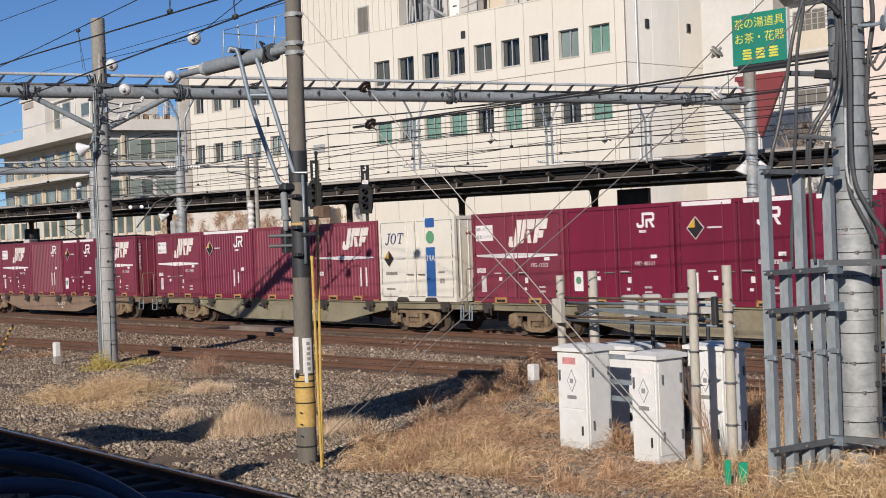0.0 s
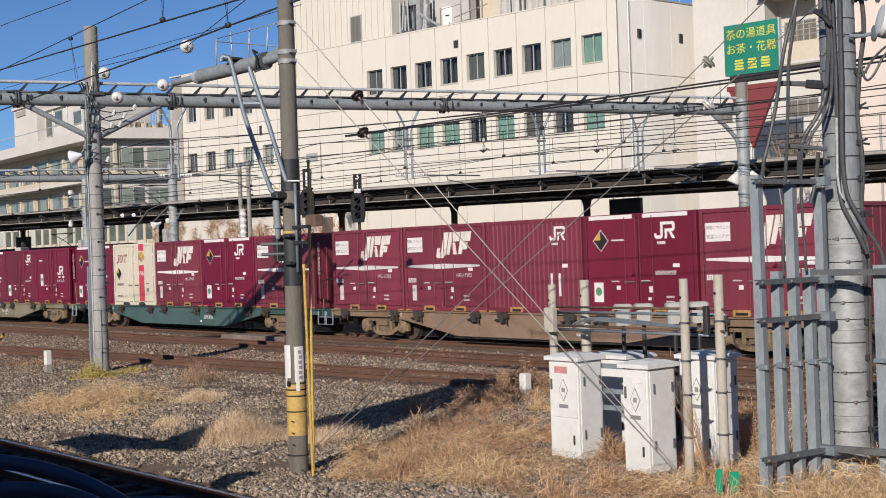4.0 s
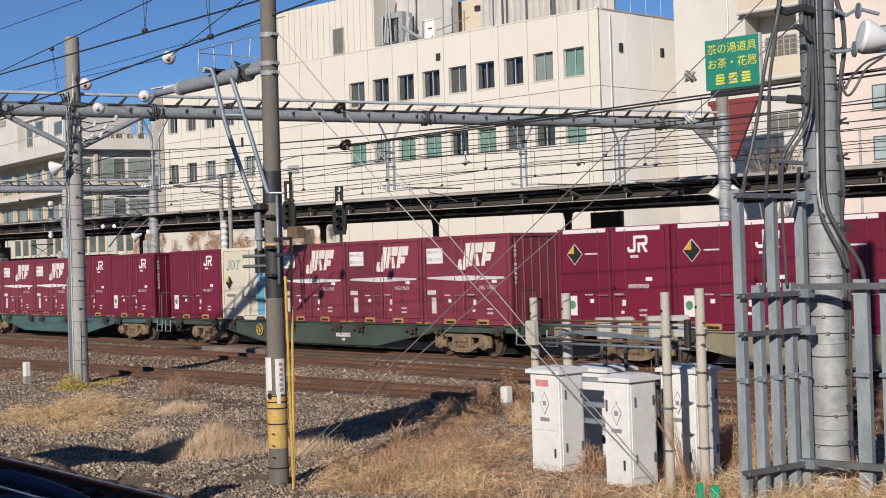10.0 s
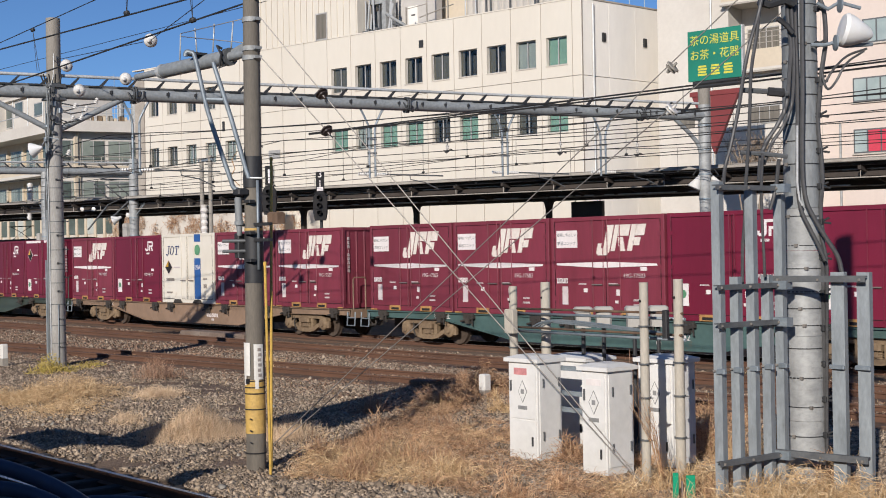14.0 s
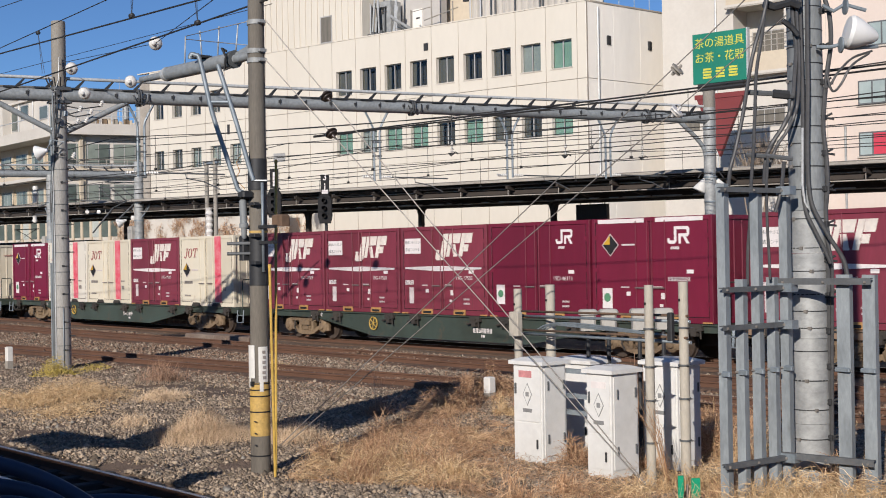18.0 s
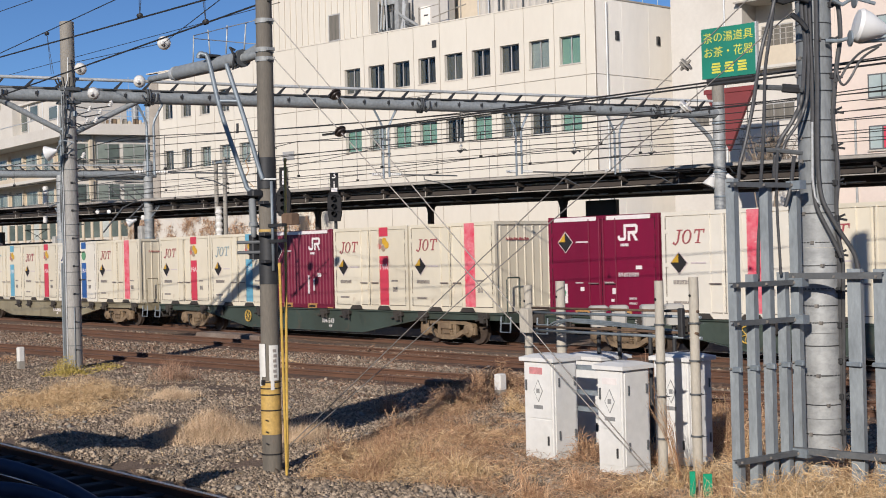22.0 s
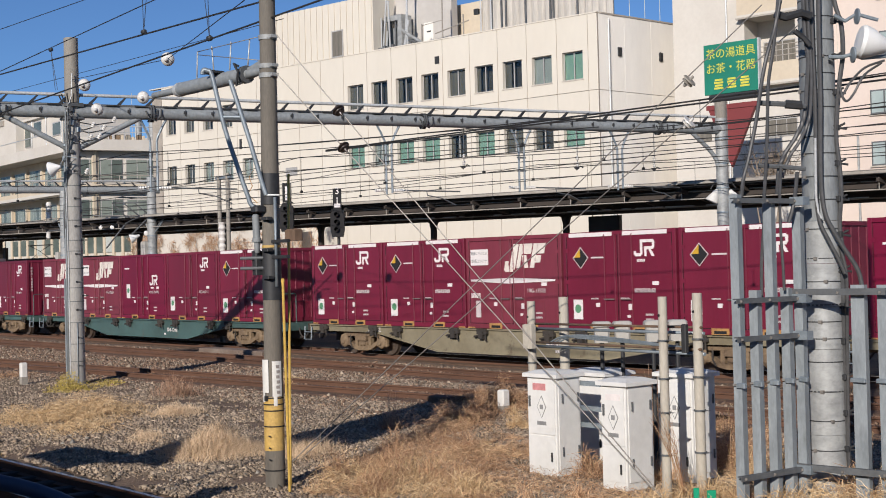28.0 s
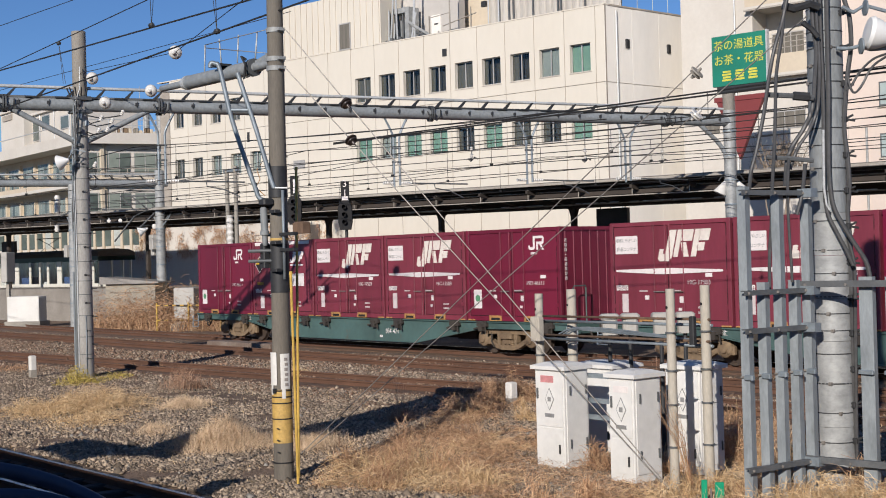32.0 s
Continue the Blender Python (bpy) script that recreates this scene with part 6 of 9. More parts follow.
for pts in ([(0.34, -0.084, 4.561), (0.361, -0.057, 4.416), (0.392, -0.019, 4.377), (0.443, 0.04, 4.463), (0.52, 0.129, 4.66), (0.648, 0.28, 4.792)], [(0.317, -0.078, 4.407), (0.359, -0.029, 4.468), (0.41, 0.031, 4.591), (0.515, 0.153, 4.744), (0.658, 0.322, 4.82)]):
    part("loop_cable", MB().bend(pts, 0.014), "cable", pole_q, smooth=True)

# guy wires and their insulators
def guy(a, b, r=0.007):
    return solid("guy_wire", MB().tube(a, b, r, n=6), "guy", "taut galvanised guy wire", "wire", "guy wires")


guy((-14.033, 9.213, 5.656), (-10.026, 11.807, -0.15))
guy((-14.045, 9.206, 5.165), (-10.151, 11.894, -0.15))
guy((-8.621, 12.718, 5.315), (-16.247, 10.896, -0.15))
guy((-9.024, 12.545, 5.564), (-16.058, 10.62, -0.15))
disc_insulator("strain_insulator", (-13.304, 9.631, 4.632), (1, 0.2, -1.1), 0.085, "brown_porcelain", "dark brown strain insulator on a guy wire")
disc_insulator("strain_insulator", (-13.274, 9.673, 4.17), (1, 0.2, -1.1), 0.085, "brown_porcelain", "dark brown strain insulator on a guy wire")
disc_insulator("strain_insulator", (-9.713, 12.045, 4.733), (-1, -0.3, -0.9), 0.09, "stub_conc", "grey strain insulator on a guy wire")
disc_insulator("strain_insulator", (-9.725, 12.038, 4.247), (-1, -0.3, -0.9), 0.09, "porcelain", "pale strain insulator on a guy wire")
for q in ((-25.039, 13.651, 7.243), (-29, 13.597, 7.173), (-28.816, 13.824, 6.59), (-28.113, 14.659, 6.842)):
    solid("porcelain_insulator", MB().lathe(q, (0.70, -0.68, -0.22), [(-0.16, 0.03), (-0.10, 0.05), (-0.06, 0.13), (-0.01, 0.15), (0.04, 0.135), (0.08, 0.10), (0.10, 0.055), (0.15, 0.04), (0.17, 0.015)], 18), "porcelain", "white porcelain disc insulator", "insulator", "line insulators", smooth=True)

solid("span_wire", MB().tube((-32.1, 14.65, 7.75), (-25.039, 13.651, 7.243), 0.008, n=5).tube((-25.039, 13.651, 7.243), (-14.24, 9.2, 6.35), 0.008, n=5), "wire", "thin dark span wire between two poles", "wire", "overhead wires")


# overhead lines
def line(a, b, r=0.009, sag=0.0, ext=0.6, name="overhead_wire", n=14):
    a, b = Vector(a), Vector(b)
    d = b - a
    a2, b2 = a - d * ext, b + d * ext
    pts = [a2.lerp(b2, i / n) - Vector((0, 0, sag * 4 * (i / n) * (1 - i / n))) for i in range(n + 1)]
    return solid(name, MB().path(pts, r, 5), "wire", "dark overhead wire along the tracks", "wire", "overhead wires")


line((-23.447, 9.2, 6.324), (-15.43, 9.2, 6.161), 0.013)
line((-23.49, 9.2, 5.605), (-15.444, 9.2, 5.856), 0.013)
line((-28.032, 11, 7.083), (-21.378, 11, 7.409), 0.010)
line((-27.975, 11, 8.014), (-24.21, 11, 7.942), 0.008)
line((-15.807, 13.5, 4.757), (-10.369, 13.5, 4.719), 0.012)
line((-16.979, 14.5, 4.885), (-11.138, 14.5, 4.828), 0.014)
for a, b in (((-42.417, 23.723, 7.081), (-29.165, 25.798, 6.727)), ((-42.427, 23.722, 6.833), (-29.173, 25.797, 6.509)), ((-45.268, 25.301, 6.784), (-22.058, 28.936, 6.441)), ((-46.7, 26.089, 6.46), (-22.761, 29.838, 6.117)), ((-48.131, 26.877, 6.179), (-23.458, 30.741, 5.962)), ((-50.973, 28.457, 6.115), (-24.848, 32.548, 5.848)), ((-52.401, 29.245, 5.882), (-25.548, 33.45, 5.618)), ((-49.543, 27.668, 6.38), (-24.134, 31.647, 6.53)), ((-66.616, 26.007, 7.538), (-52.52, 28.214, 7.239))):
    line(a, b, 0.014, 0.0, 0.35)


def catenary(y0, slope, x0, x1, z_top, z_low, label):
    """Messenger wire, contact wire and droppers of one track."""
    c = thing("contact_line", label, "contact line", "contact lines")
    span = 32.0
    top = []
    k = int((x1 - x0) / 2)
    for i in range(k + 1):
        x = x0 + (x1 - x0) * i / k
        u = ((x - LX) / span) % 1.0
        top.append((x, y0 + slope * (x - LX), z_top - 0.55 * 4 * u * (1 - u)))
    part("messenger", MB().path(top, 0.011, 5), "wire", c)
    part("contact_wire", MB().tube((x0, y0 + slope * (x0 - LX), z_low), (x1, y0 + slope * (x1 - LX), z_low), 0.010, n=5), "wire", c)
    for i in range(0, k, 2):
        x, y, z = top[i]
        part("dropper", MB().tube((x, y, z), (x, y, z_low), 0.006, n=4), "wire", c)
        part("dropper_clip", MB().box(x - 0.03, y - 0.03, z_low, x + 0.03, y + 0.03, z_low + 0.06), "wire", c)
    return c


catenary(16.4, 0.086, -75, 4, 5.95, 4.95, "dark contact line over the siding")
catenary(21.75, 0.0, -100, 4, 6.0, 4.95, "dark contact line over the through track")
catenary(25.4, 0.0, -110, 6, 6.05, 5.0, "dark contact line over the goods train")
catenary(31.5, 0.155, -110, 6, 6.1, 5.0, "dark contact line beside the far platform")


# paired hanger wires of the near feeder, and its small clamps
for q0, q1, q2 in (((-17.576, 9.2, 6.24), (-17.61, 9.2, 6.961), (-17.434, 9.2, 6.929)), ((-15.685, 9.2, 5.861), (-15.831, 9.2, 6.635), (-15.71, 9.2, 6.612)), ((-24.944, 11, 7.193), (-24.775, 11, 6.367), (-24.669, 11, 6.354))):
    h = thing("feeder_hanger", "pair of thin hanger wires clamped to a feeder", "hanger", "feeder hangers")
    part("wire", MB().tube(q0, q1, 0.005, n=5), "wire", h)
    part("wire", MB().tube(q0, q2, 0.005, n=5), "wire", h)
    part("clamp", MB().lathe(q0, (1, 0, 0), [(-0.05, 0.02), (-0.03, 0.04), (0.03, 0.04), (0.05, 0.02)], 8), "dark_metal", h)
line((-40.815, 16, 8.427), (-24.887, 16, 8.216), 0.008, 0, 0.05)


# ---- cabinets, posts and guard frames beside the track ----
def cabinet(x0, y0, x1, y1, top, marks=True, seam=True):
    """A white steel relay cabinet with a lid, two door faces, locks and a diamond sign."""
    c = thing("relay_cabinet", "white steel relay cabinet with a lid and latched doors", "cabinet", "relay cabinets", at=pose((x0 + x1) / 2, (y0 + y1) / 2, 0))
    w, d = (x1 - x0) / 2, (y1 - y0) / 2
    body = part("body", MB().box(-w, -d, -0.15, w, d, top - 0.05), "cabinet", c)
    part("lid", MB().add([(-w - 0.05, -d - 0.05, top - 0.07), (w + 0.05, -d - 0.05, top - 0.07), (w + 0.05, d + 0.05, top - 0.07), (-w - 0.05, d + 0.05, top - 0.07), (-w - 0.05, -d - 0.05, top - 0.02), (w + 0.05, -d - 0.05, top - 0.02), (w + 0.05, d + 0.05, top - 0.02), (-w - 0.05, d + 0.05, top - 0.02), (-w * 0.7, -d * 0.6, top + 0.02), (w * 0.7, -d * 0.6, top + 0.02), (w * 0.7, d * 0.6, top + 0.02), (-w * 0.7, d * 0.6, top + 0.02)],
         [(0, 1, 5, 4), (1, 2, 6, 5), (2, 3, 7, 6), (3, 0, 4, 7), (4, 5, 9, 8), (5, 6, 10, 9), (6, 7, 11, 10), (7, 4, 8, 11), (8, 9, 10, 11), (3, 2, 1, 0)]), "cabinet", c)
    door = part("door", MB().box(-w + 0.03, -d - 0.012, 0.40, w - 0.03, -d - 0.001, top - 0.10), "cabinet", c)
    part("plinth_door", MB().box(-w + 0.03, -d - 0.010, -0.05, w - 0.03, -d - 0.001, 0.375), "cabinet", c)
    part("side_door", MB().box(w + 0.001, -d + 0.03, -0.05, w + 0.012, d - 0.03, top - 0.10), "cabinet", c)
    for z in (0.82, 0.12):
        part("latch", MB().box(w + 0.012, -d + 0.08, z, w + 0.03, -d + 0.092, z + 0.12), "galv_dark", c, "grey latch")
        part("hinge", MB().box(w + 0.010, d - 0.07, z, w + 0.03, d - 0.055, z + 0.12), "galv_dark", c)
    part("latch", MB().box(-w + 0.05, -d - 0.04, 0.76, -w + 0.064, -d - 0.012, 0.90), "galv_dark", c, "grey latch")
    part("latch", MB().box(w - 0.10, -d - 0.03, 0.05, w - 0.08, -d - 0.012, 0.17), "dark_metal", c)
    if marks:
        for s, m, dy in ((0.118, "cab_mark", 0), (0.102, "cabinet", 0.003)):
            part("diamond_sign", MB().prism([(-s * 0.72, 0), (0, -s * 1.3), (s * 0.72, 0), (0, s * 1.3)], -d - 0.016 - dy, -d - 0.012).moved(Matrix.Translation((0.0, 0, top - 0.46))), m, door)
        part("sign_bar", MB().box(-0.03, -d - 0.02, top - 0.49, 0.03, -d - 0.012, top - 0.43), "cab_mark", door)
        part("print_bar", MB().box(-0.09, -d - 0.015, top - 0.70, 0.08, -d - 0.012, top - 0.65), "cab_mark", door)
    return c


c1 = cabinet(-12.72, 12.22, -12.18, 12.66, 1.22)
part("pink_plate", MB().box(-0.16, -0.236, 0.98, 0.08, -0.232, 1.07), "pink_mark", c1, "faded pink plate")
c2 = cabinet(-11.20, 12.02, -10.79, 12.50, 1.20)
part("white_plate", MB().box(-0.12, -0.256, 0.95, 0.12, -0.252, 1.03), "white_mark", c2)
cabinet(-13.30, 13.60, -12.60, 14.15, 1.12, False)
cabinet(-11.16, 13.05, -10.60, 13.5, 1.24)

fr = thing("cable_trough_frame", "galvanised cross rails carrying cables between the cabinets", "frame")
for z, y in ((1.05, 12.72), (0.72, 12.72), (0.50, 12.72)):
    part("rail", MB().box(-12.6, y - 0.03, z - 0.03, -11.0, y + 0.03, z + 0.03), "galv", fr)


def stub_post(x, y, top, r, label):
    p = thing("concrete_post", label, "post", "weathered posts by the cabinets", at=pose(x, y, 0))
    strut("shaft", (0, 0, -0.3), (0, 0, top), r, "post_pale", p, n=14, r1=r * 0.95)
    for z in (0.35, 0.85, 1.25, 1.7):
        if z < top:
            band(p, 0, 0, z, r * 0.97, 0.022, "galv_dark")
    part("bolt_hole", MB().lathe((-0.01, -r - 0.001, top - 0.22), (0, -1, 0), [(0, 0.018), (0.004, 0.018)], 8), "black_mark", p)
    return p


stub_post(-13.40, 12.98, 2.13, 0.062, "weathered concrete post with clamps")
stub_post(-13.10, 13.33, 2.18, 0.072, "weathered concrete post with clamps")
stub_post(-10.16, 12.00, 2.23, 0.057, "pale weathered post with rusty clamps")
stub_post(-9.98, 12.42, 2.26, 0.062, "pale weathered post with rusty clamps")
tray = thing("cable_rail", "grey horizontal pipes and cables between the posts", "pipe rail")
for z, r, dy, mat in ((1.83, 0.016, 0.0, "sleeper"), (1.76, 0.019, 0.04, "galv"), (1.57, 0.016, -0.02, "sleeper"), (1.51, 0.021, 0.05, "galv")):
    part("pipe", MB().tube((-13.46, 13.02 + dy, z - 0.02), (-9.9, 12.40 + dy, z + 0.02), r, n=8), mat, tray, "rusty pipe" if mat == "sleeper" else "grey pipe", smooth=True)
part("box", MB().chamfer(-13.42, 12.81, 1.47, -13.24, 12.915, 1.81, 0.012), "post_pale", tray, "pale grey terminal box")
part("dark_box", MB().chamfer(-10.02, 12.15, 1.56, -9.95, 12.22, 1.90, 0.01), "dark_metal", tray, "dark terminal box")
for k in range(3):
    part("loop_cable", MB().bend([(-12.98 + 0.08 * k, 12.93, 1.56), (-12.75 + 0.08 * k, 12.90, 1.64), (-12.3, 12.84, 1.68 - 0.02 * k), (-11.5, 12.72, 1.66 - 0.02 * k), (-10.3, 12.50, 1.60)], 0.012), "galv", tray, smooth=True)
for k in range(4):
    j = thing("impedance_box", "pale rounded junction box on the cable rail", "junction box", "junction boxes", at=pose(*((-12.74, 13.72), (-12.55, 13.94), (-12.27, 14.28), (-12.05, 14.54))[k], 0, 0, 0, 50))
    part("case", MB().chamfer(-0.105, -0.10, 1.52, 0.105, 0.10, 1.76, 0.03), "pale_box", j)
    part("cap", MB().chamfer(-0.13, -0.12, 1.745, 0.13, 0.12, 1.82, 0.025), "pale_box", j)
    part("leg", MB().tube((0, 0, -0.2), (0, 0, 1.55), 0.03, n=8), "dark_metal", j)

# guard frame of steel angles round the stout pole: two panels that meet in front of it
gf = thing("cable_guard_frame", "galvanised steel angle frame guarding cables round the pole", "guard frame")


def angle_post(p, z0, z1, w, turn):
    """An upright steel angle with its edge at p, the flanges spread about the direction turn."""
    d0, d1 = (Vector((math.cos(turn + s), math.sin(turn + s), 0)) for s in (0.80, -0.80))
    t = 0.011
    p = Vector((p[0], p[1], 0))
    inner = p + (d0 + d1) * t
    pts = [p, p + d0 * w, p + d0 * w + d1 * t, inner, p + d1 * w + d0 * t, p + d1 * w]
    return part("angle_post", MB().prism([(q.x, q.y) for q in pts], z0, z1, "z"), "galv_post", gf)


def angle_bar(a, b, z, h=0.055):
    """A horizontal angle: an upright leaf and a ledge that turns back at its top."""
    a, b = Vector((a[0], a[1], 0)), Vector((b[0], b[1], 0))
    d = (b - a).normalized()
    n = Vector((d.y, -d.x, 0))
    mb = MB()
    for u0, u1, z0, z1 in ((0.030, 0.040, z, z + h), (-0.02, 0.0299, z + h - 0.012, z + h)):
        q = [a + n * u1, b + n * u1, b + n * u0, a + n * u0]
        mb.add([(v.x, v.y, zz) for zz in (z0, z1) for v in q], [(3, 2, 1, 0), (4, 5, 6, 7), (0, 1, 5, 4), (1, 2, 6, 5), (2, 3, 7, 6), (3, 0, 4, 7)])
    bar = part("angle_bar", mb, "galv_dark", gf)
    for s in (0.06, 0.5, 0.94):
        q = a + (b - a) * s + n * 0.045
        part("bolt", MB().chamfer(q.x - 0.012, q.y - 0.012, z + 0.015, q.x + 0.012, q.y + 0.012, z + 0.04, 0.003), "guy", bar)
    return bar


BACK = 2.50
LEFT_POSTS = (((-8.594, 11.408), 3.34), ((-8.566, 11.675), 2.311), ((-8.544, 11.936), 3.253), ((-8.527, 12.19), 2.32), ((-8.507, 12.416), 3.213))
for p, top in LEFT_POSTS:
    angle_post(p, -0.2, top, 0.098, BACK)
    part("clamp", MB().chamfer(p[0] - 0.055, p[1] - 0.035, 1.28, p[0] + 0.055, p[1] + 0.02, 1.335, 0.01), "galv", gf)
    part("clamp_bolt", MB().tube((p[0] - 0.06, p[1] - 0.03, 1.31), (p[0] - 0.085, p[1] - 0.045, 1.31), 0.012, n=6), "guy", gf)
PA, PB = (-8.589, 11.304), (-8.5, 12.331)
for z in (3.246, 2.176, 1.769, 0.298):
    angle_bar(PA, PB, z)
    part("end_plate", MB().box(PB[0] - 0.04, PB[1] - 0.06, z - 0.02, PB[0] + 0.14, PB[1] + 0.06, z + 0.075), "galv", gf)
PC, PD = (-8.55, 12.318), (-7.503, 12.477)
for p, top, w in (((-7.856, 12.476), 2.343, 0.15), ((-7.584, 12.536), 2.34, 0.14)):
    d = Vector((PD[0] - PC[0], PD[1] - PC[1], 0)).normalized()
    n = Vector((-d.y, d.x, 0))
    q0 = Vector((p[0], p[1], 0))
    pts = [q0 - d * w / 2, q0 + d * w / 2, q0 + d * w / 2 + n * 0.09, q0 + d * (w / 2 - 0.01) + n * 0.09, q0 + d * (w / 2 - 0.01) + n * 0.01, q0 - d * (w / 2 - 0.01) + n * 0.01, q0 - d * (w / 2 - 0.01) + n * 0.09, q0 - d * w / 2 + n * 0.09]
    part("channel_post", MB().prism([(v.x, v.y) for v in pts], -0.2, top, "z"), "galv_post", gf, "pale channel post")
    part("clamp", MB().chamfer(p[0] - 0.09, p[1] - 0.05, 1.30, p[0] + 0.09, p[1] - 0.01, 1.345, 0.01), "galv", gf)
for z in (2.236, 0.311):
    angle_bar(PC, PD, z, 0.07)

# low concrete slab laid beside the goods track
slab = thing("crossing_slab", "low dusty concrete slab lying beside the goods track", "slab", at=pose(-38.0, 23.1, -0.15))
for k in range(3):
    part("slab_block", MB().chamfer(-2.0 + 1.35 * k, -0.35, 0.0, -0.68 + 1.35 * k, 0.30, 0.24, 0.03), "sleeper_conc", slab)

# small markers
def stub(name, x, y, w, h, label, cat="marker"):
    s = thing(name, label, cat, "track markers", at=pose(x, y, GROUND - 0.05))
    part("base", MB().chamfer(-w / 2, -w / 2, 0, w / 2, w / 2, h * 0.4, 0.004), "stub_conc", s)
    part("cap", MB().chamfer(-w / 2 - 0.003, -w / 2 - 0.003, h * 0.4, w / 2 + 0.003, w / 2 + 0.003, h, 0.02), "white_stub", s, "white painted cap")


stub("clearance_marker", -33.44, 13.81, 0.16, 0.62, "white-topped concrete clearance marker in the ballast")
stub("concrete_stub", -18.26, 16.9, 0.17, 0.50, "short white concrete stub beside the siding")
pk = thing("striped_stake", "leaning black and yellow striped stake", "stake", at=look((-35.995, 13.094, -0.15), (-36.368, 13.89, 1.045)))
for k in range(14):
    part("stripe", MB().tube((0, 0, -0.085 * k), (0, 0, -0.085 * (k + 1)), 0.03, n=8), "black_mark" if k % 2 else "yellow_mark", pk)
gm = thing("green_marker", "two small bright green plates on a stake in the grass", "marker", at=pose(-9.26, 11.56, -0.15, 0, 0, 50))
for x, w, z in ((-0.12, 0.065, 0.28), (0.03, 0.10, 0.25)):
    part("plate", MB().chamfer(x, -0.01, 0.0, x + w, 0.012, z, 0.004), "green_plate", gm)
part("stake", MB().tube((-0.01, 0.02, -0.1), (-0.01, 0.02, 0.18), 0.012, n=6), "bar_steel", gm)
for x, y in ((-20.6, 17.35), (-19.4, 17.5)):
    pmx = thing("point_machine", "rusty point machine box beside the siding", "point machine", "point machines", at=pose(x, y, GROUND, 0, 0, 5))
    part("case", MB().chamfer(-0.3, -0.16, 0, 0.3, 0.16, 0.16, 0.03), "sleeper", pmx)
    part("rod", MB().tube((0.2, 0.1, 0.12), (0.6, 0.8, 0.1), 0.02, n=6), "rail_side", pmx)


# ---- platform, canopy and buildings beyond the tracks; they share one direction, turned from the goods track ----
TURN = 8.9
CX, CY = -43.946, 47.528          # front corner of the white building
def town(a=0.0, b=0.0, z=0.0):
    """A pose in the town's own directions: a along the facade to the right, b away from the tracks."""
    return pose(CX, CY, 0, 0, 0, TURN) @ pose(a, b, z)


# white office building
office = thing("office_building", "cream panelled office building with rows of small windows", "building", at=town(), kind="")
core = MB()
core.box(-36.0, 0.60, -0.3, -0.12, 10.0, 14.6)
core.box(-36.0, 0.16, 3.0, -35.0, 0.6, 14.6).box(-36.0, 0.16, -0.3, -0.13, 0.6, 3.3)
part("wall_core", core, "joint", office)
for k in range(20):
    aj = -0.53 - 1.9 * (k - 1) if k else -0.02
    part("joint_strip", MB().box(aj - 0.05, 0.03, 3.0, aj + 0.05, 0.12, 15.0), "joint", office)
for zj in (7.71, 11.235):
    part("joint_strip", MB().box(-35.0, 0.05, zj - 0.05, -0.05, 0.10, zj + 0.05), "joint", office)
part("roof", MB().box(-36.0, 0.3, 14.6, -0.2, 10.0, 14.7), "roof_sheet", office)
BAY, Z_ROWS = 1.9, ((3.4, 7.70), (7.72, 11.22), (11.25, 15.03))
BLINDS = {"up": ["blind_green", "blind_pale", "blind_dark", "blind_dark", "curtain", "blind_dark", "blind_dark", "blind_dark", "curtain"],
          "low": ["blind_green", "blind_dark", "curtain", "blind_green", "blind_dark", "blind_green", "blind_green", "blind_pale", "blind_green"]}


def holed_panel(a0, a1, z0, z1, hole):
    """A facade panel, with or without a window opening; its opening has deep reveals."""
    mb = MB()
    if not hole:
        return mb.box(a0, 0.0, z0, a1, 0.16, z1)
    h0, h1, k0, k1 = hole
    o = [(a0, z0), (a1, z0), (a1, z1), (a0, z1)]
    i = [(h0, k0), (h1, k0), (h1, k1), (h0, k1)]
    vs = [(x, y, z) for y in (0.0, 0.16) for ring in (o, i) for x, z in ring]
    fs = []
    for q in range(4):
        r = (q + 1) % 4
        fs += [(q, r, 4 + r, 4 + q), (8 + q, 12 + q, 12 + r, 8 + r), (q, 8 + q, 8 + r, r), (4 + q, 4 + r, 12 + r, 12 + q)]
    return mb.add(vs, fs)


def office_window(h0, h1, k0, k1, blind, sash=True):
    w = part("window", MB().box(h0, 0.168, k0, h1, 0.20, k0 + 0.045).box(h0, 0.168, k1 - 0.045, h1, 0.20, k1).box(h0, 0.168, k0 + 0.045, h0 + 0.04, 0.20, k1 - 0.045).box(h1 - 0.04, 0.168, k0 + 0.045, h1, 0.20, k1 - 0.045).box((h0 + h1) / 2 - 0.03, 0.165, k0 + 0.045, (h0 + h1) / 2 + 0.03, 0.198, k1 - 0.045), "win_frame", office)
    m = (h0 + h1) / 2
    for x0, x1, y in ((h0 + 0.04, m - 0.03, 0.186), (m + 0.03, h1 - 0.04, 0.180)):
        g = part("pane", MB().box(x0, y, k0 + 0.045, x1, y + 0.006, k1 - 0.045), "glass", w)
        g.visible_shadow = False
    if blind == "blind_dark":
        # Dark card behind the panes; the room's dimness is put into its colour.
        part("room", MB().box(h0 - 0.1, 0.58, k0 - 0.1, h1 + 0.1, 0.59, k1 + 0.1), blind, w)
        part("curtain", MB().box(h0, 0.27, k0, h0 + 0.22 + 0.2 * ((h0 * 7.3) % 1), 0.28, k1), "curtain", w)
    else:
        part("blind", MB().box(h0, 0.27, k0, h1, 0.28, k1), blind, w)
    part("sill", MB().box(h0 - 0.04, -0.03, k0 - 0.06, h1 + 0.04, 0.10, k0 - 0.005), "sill", w)


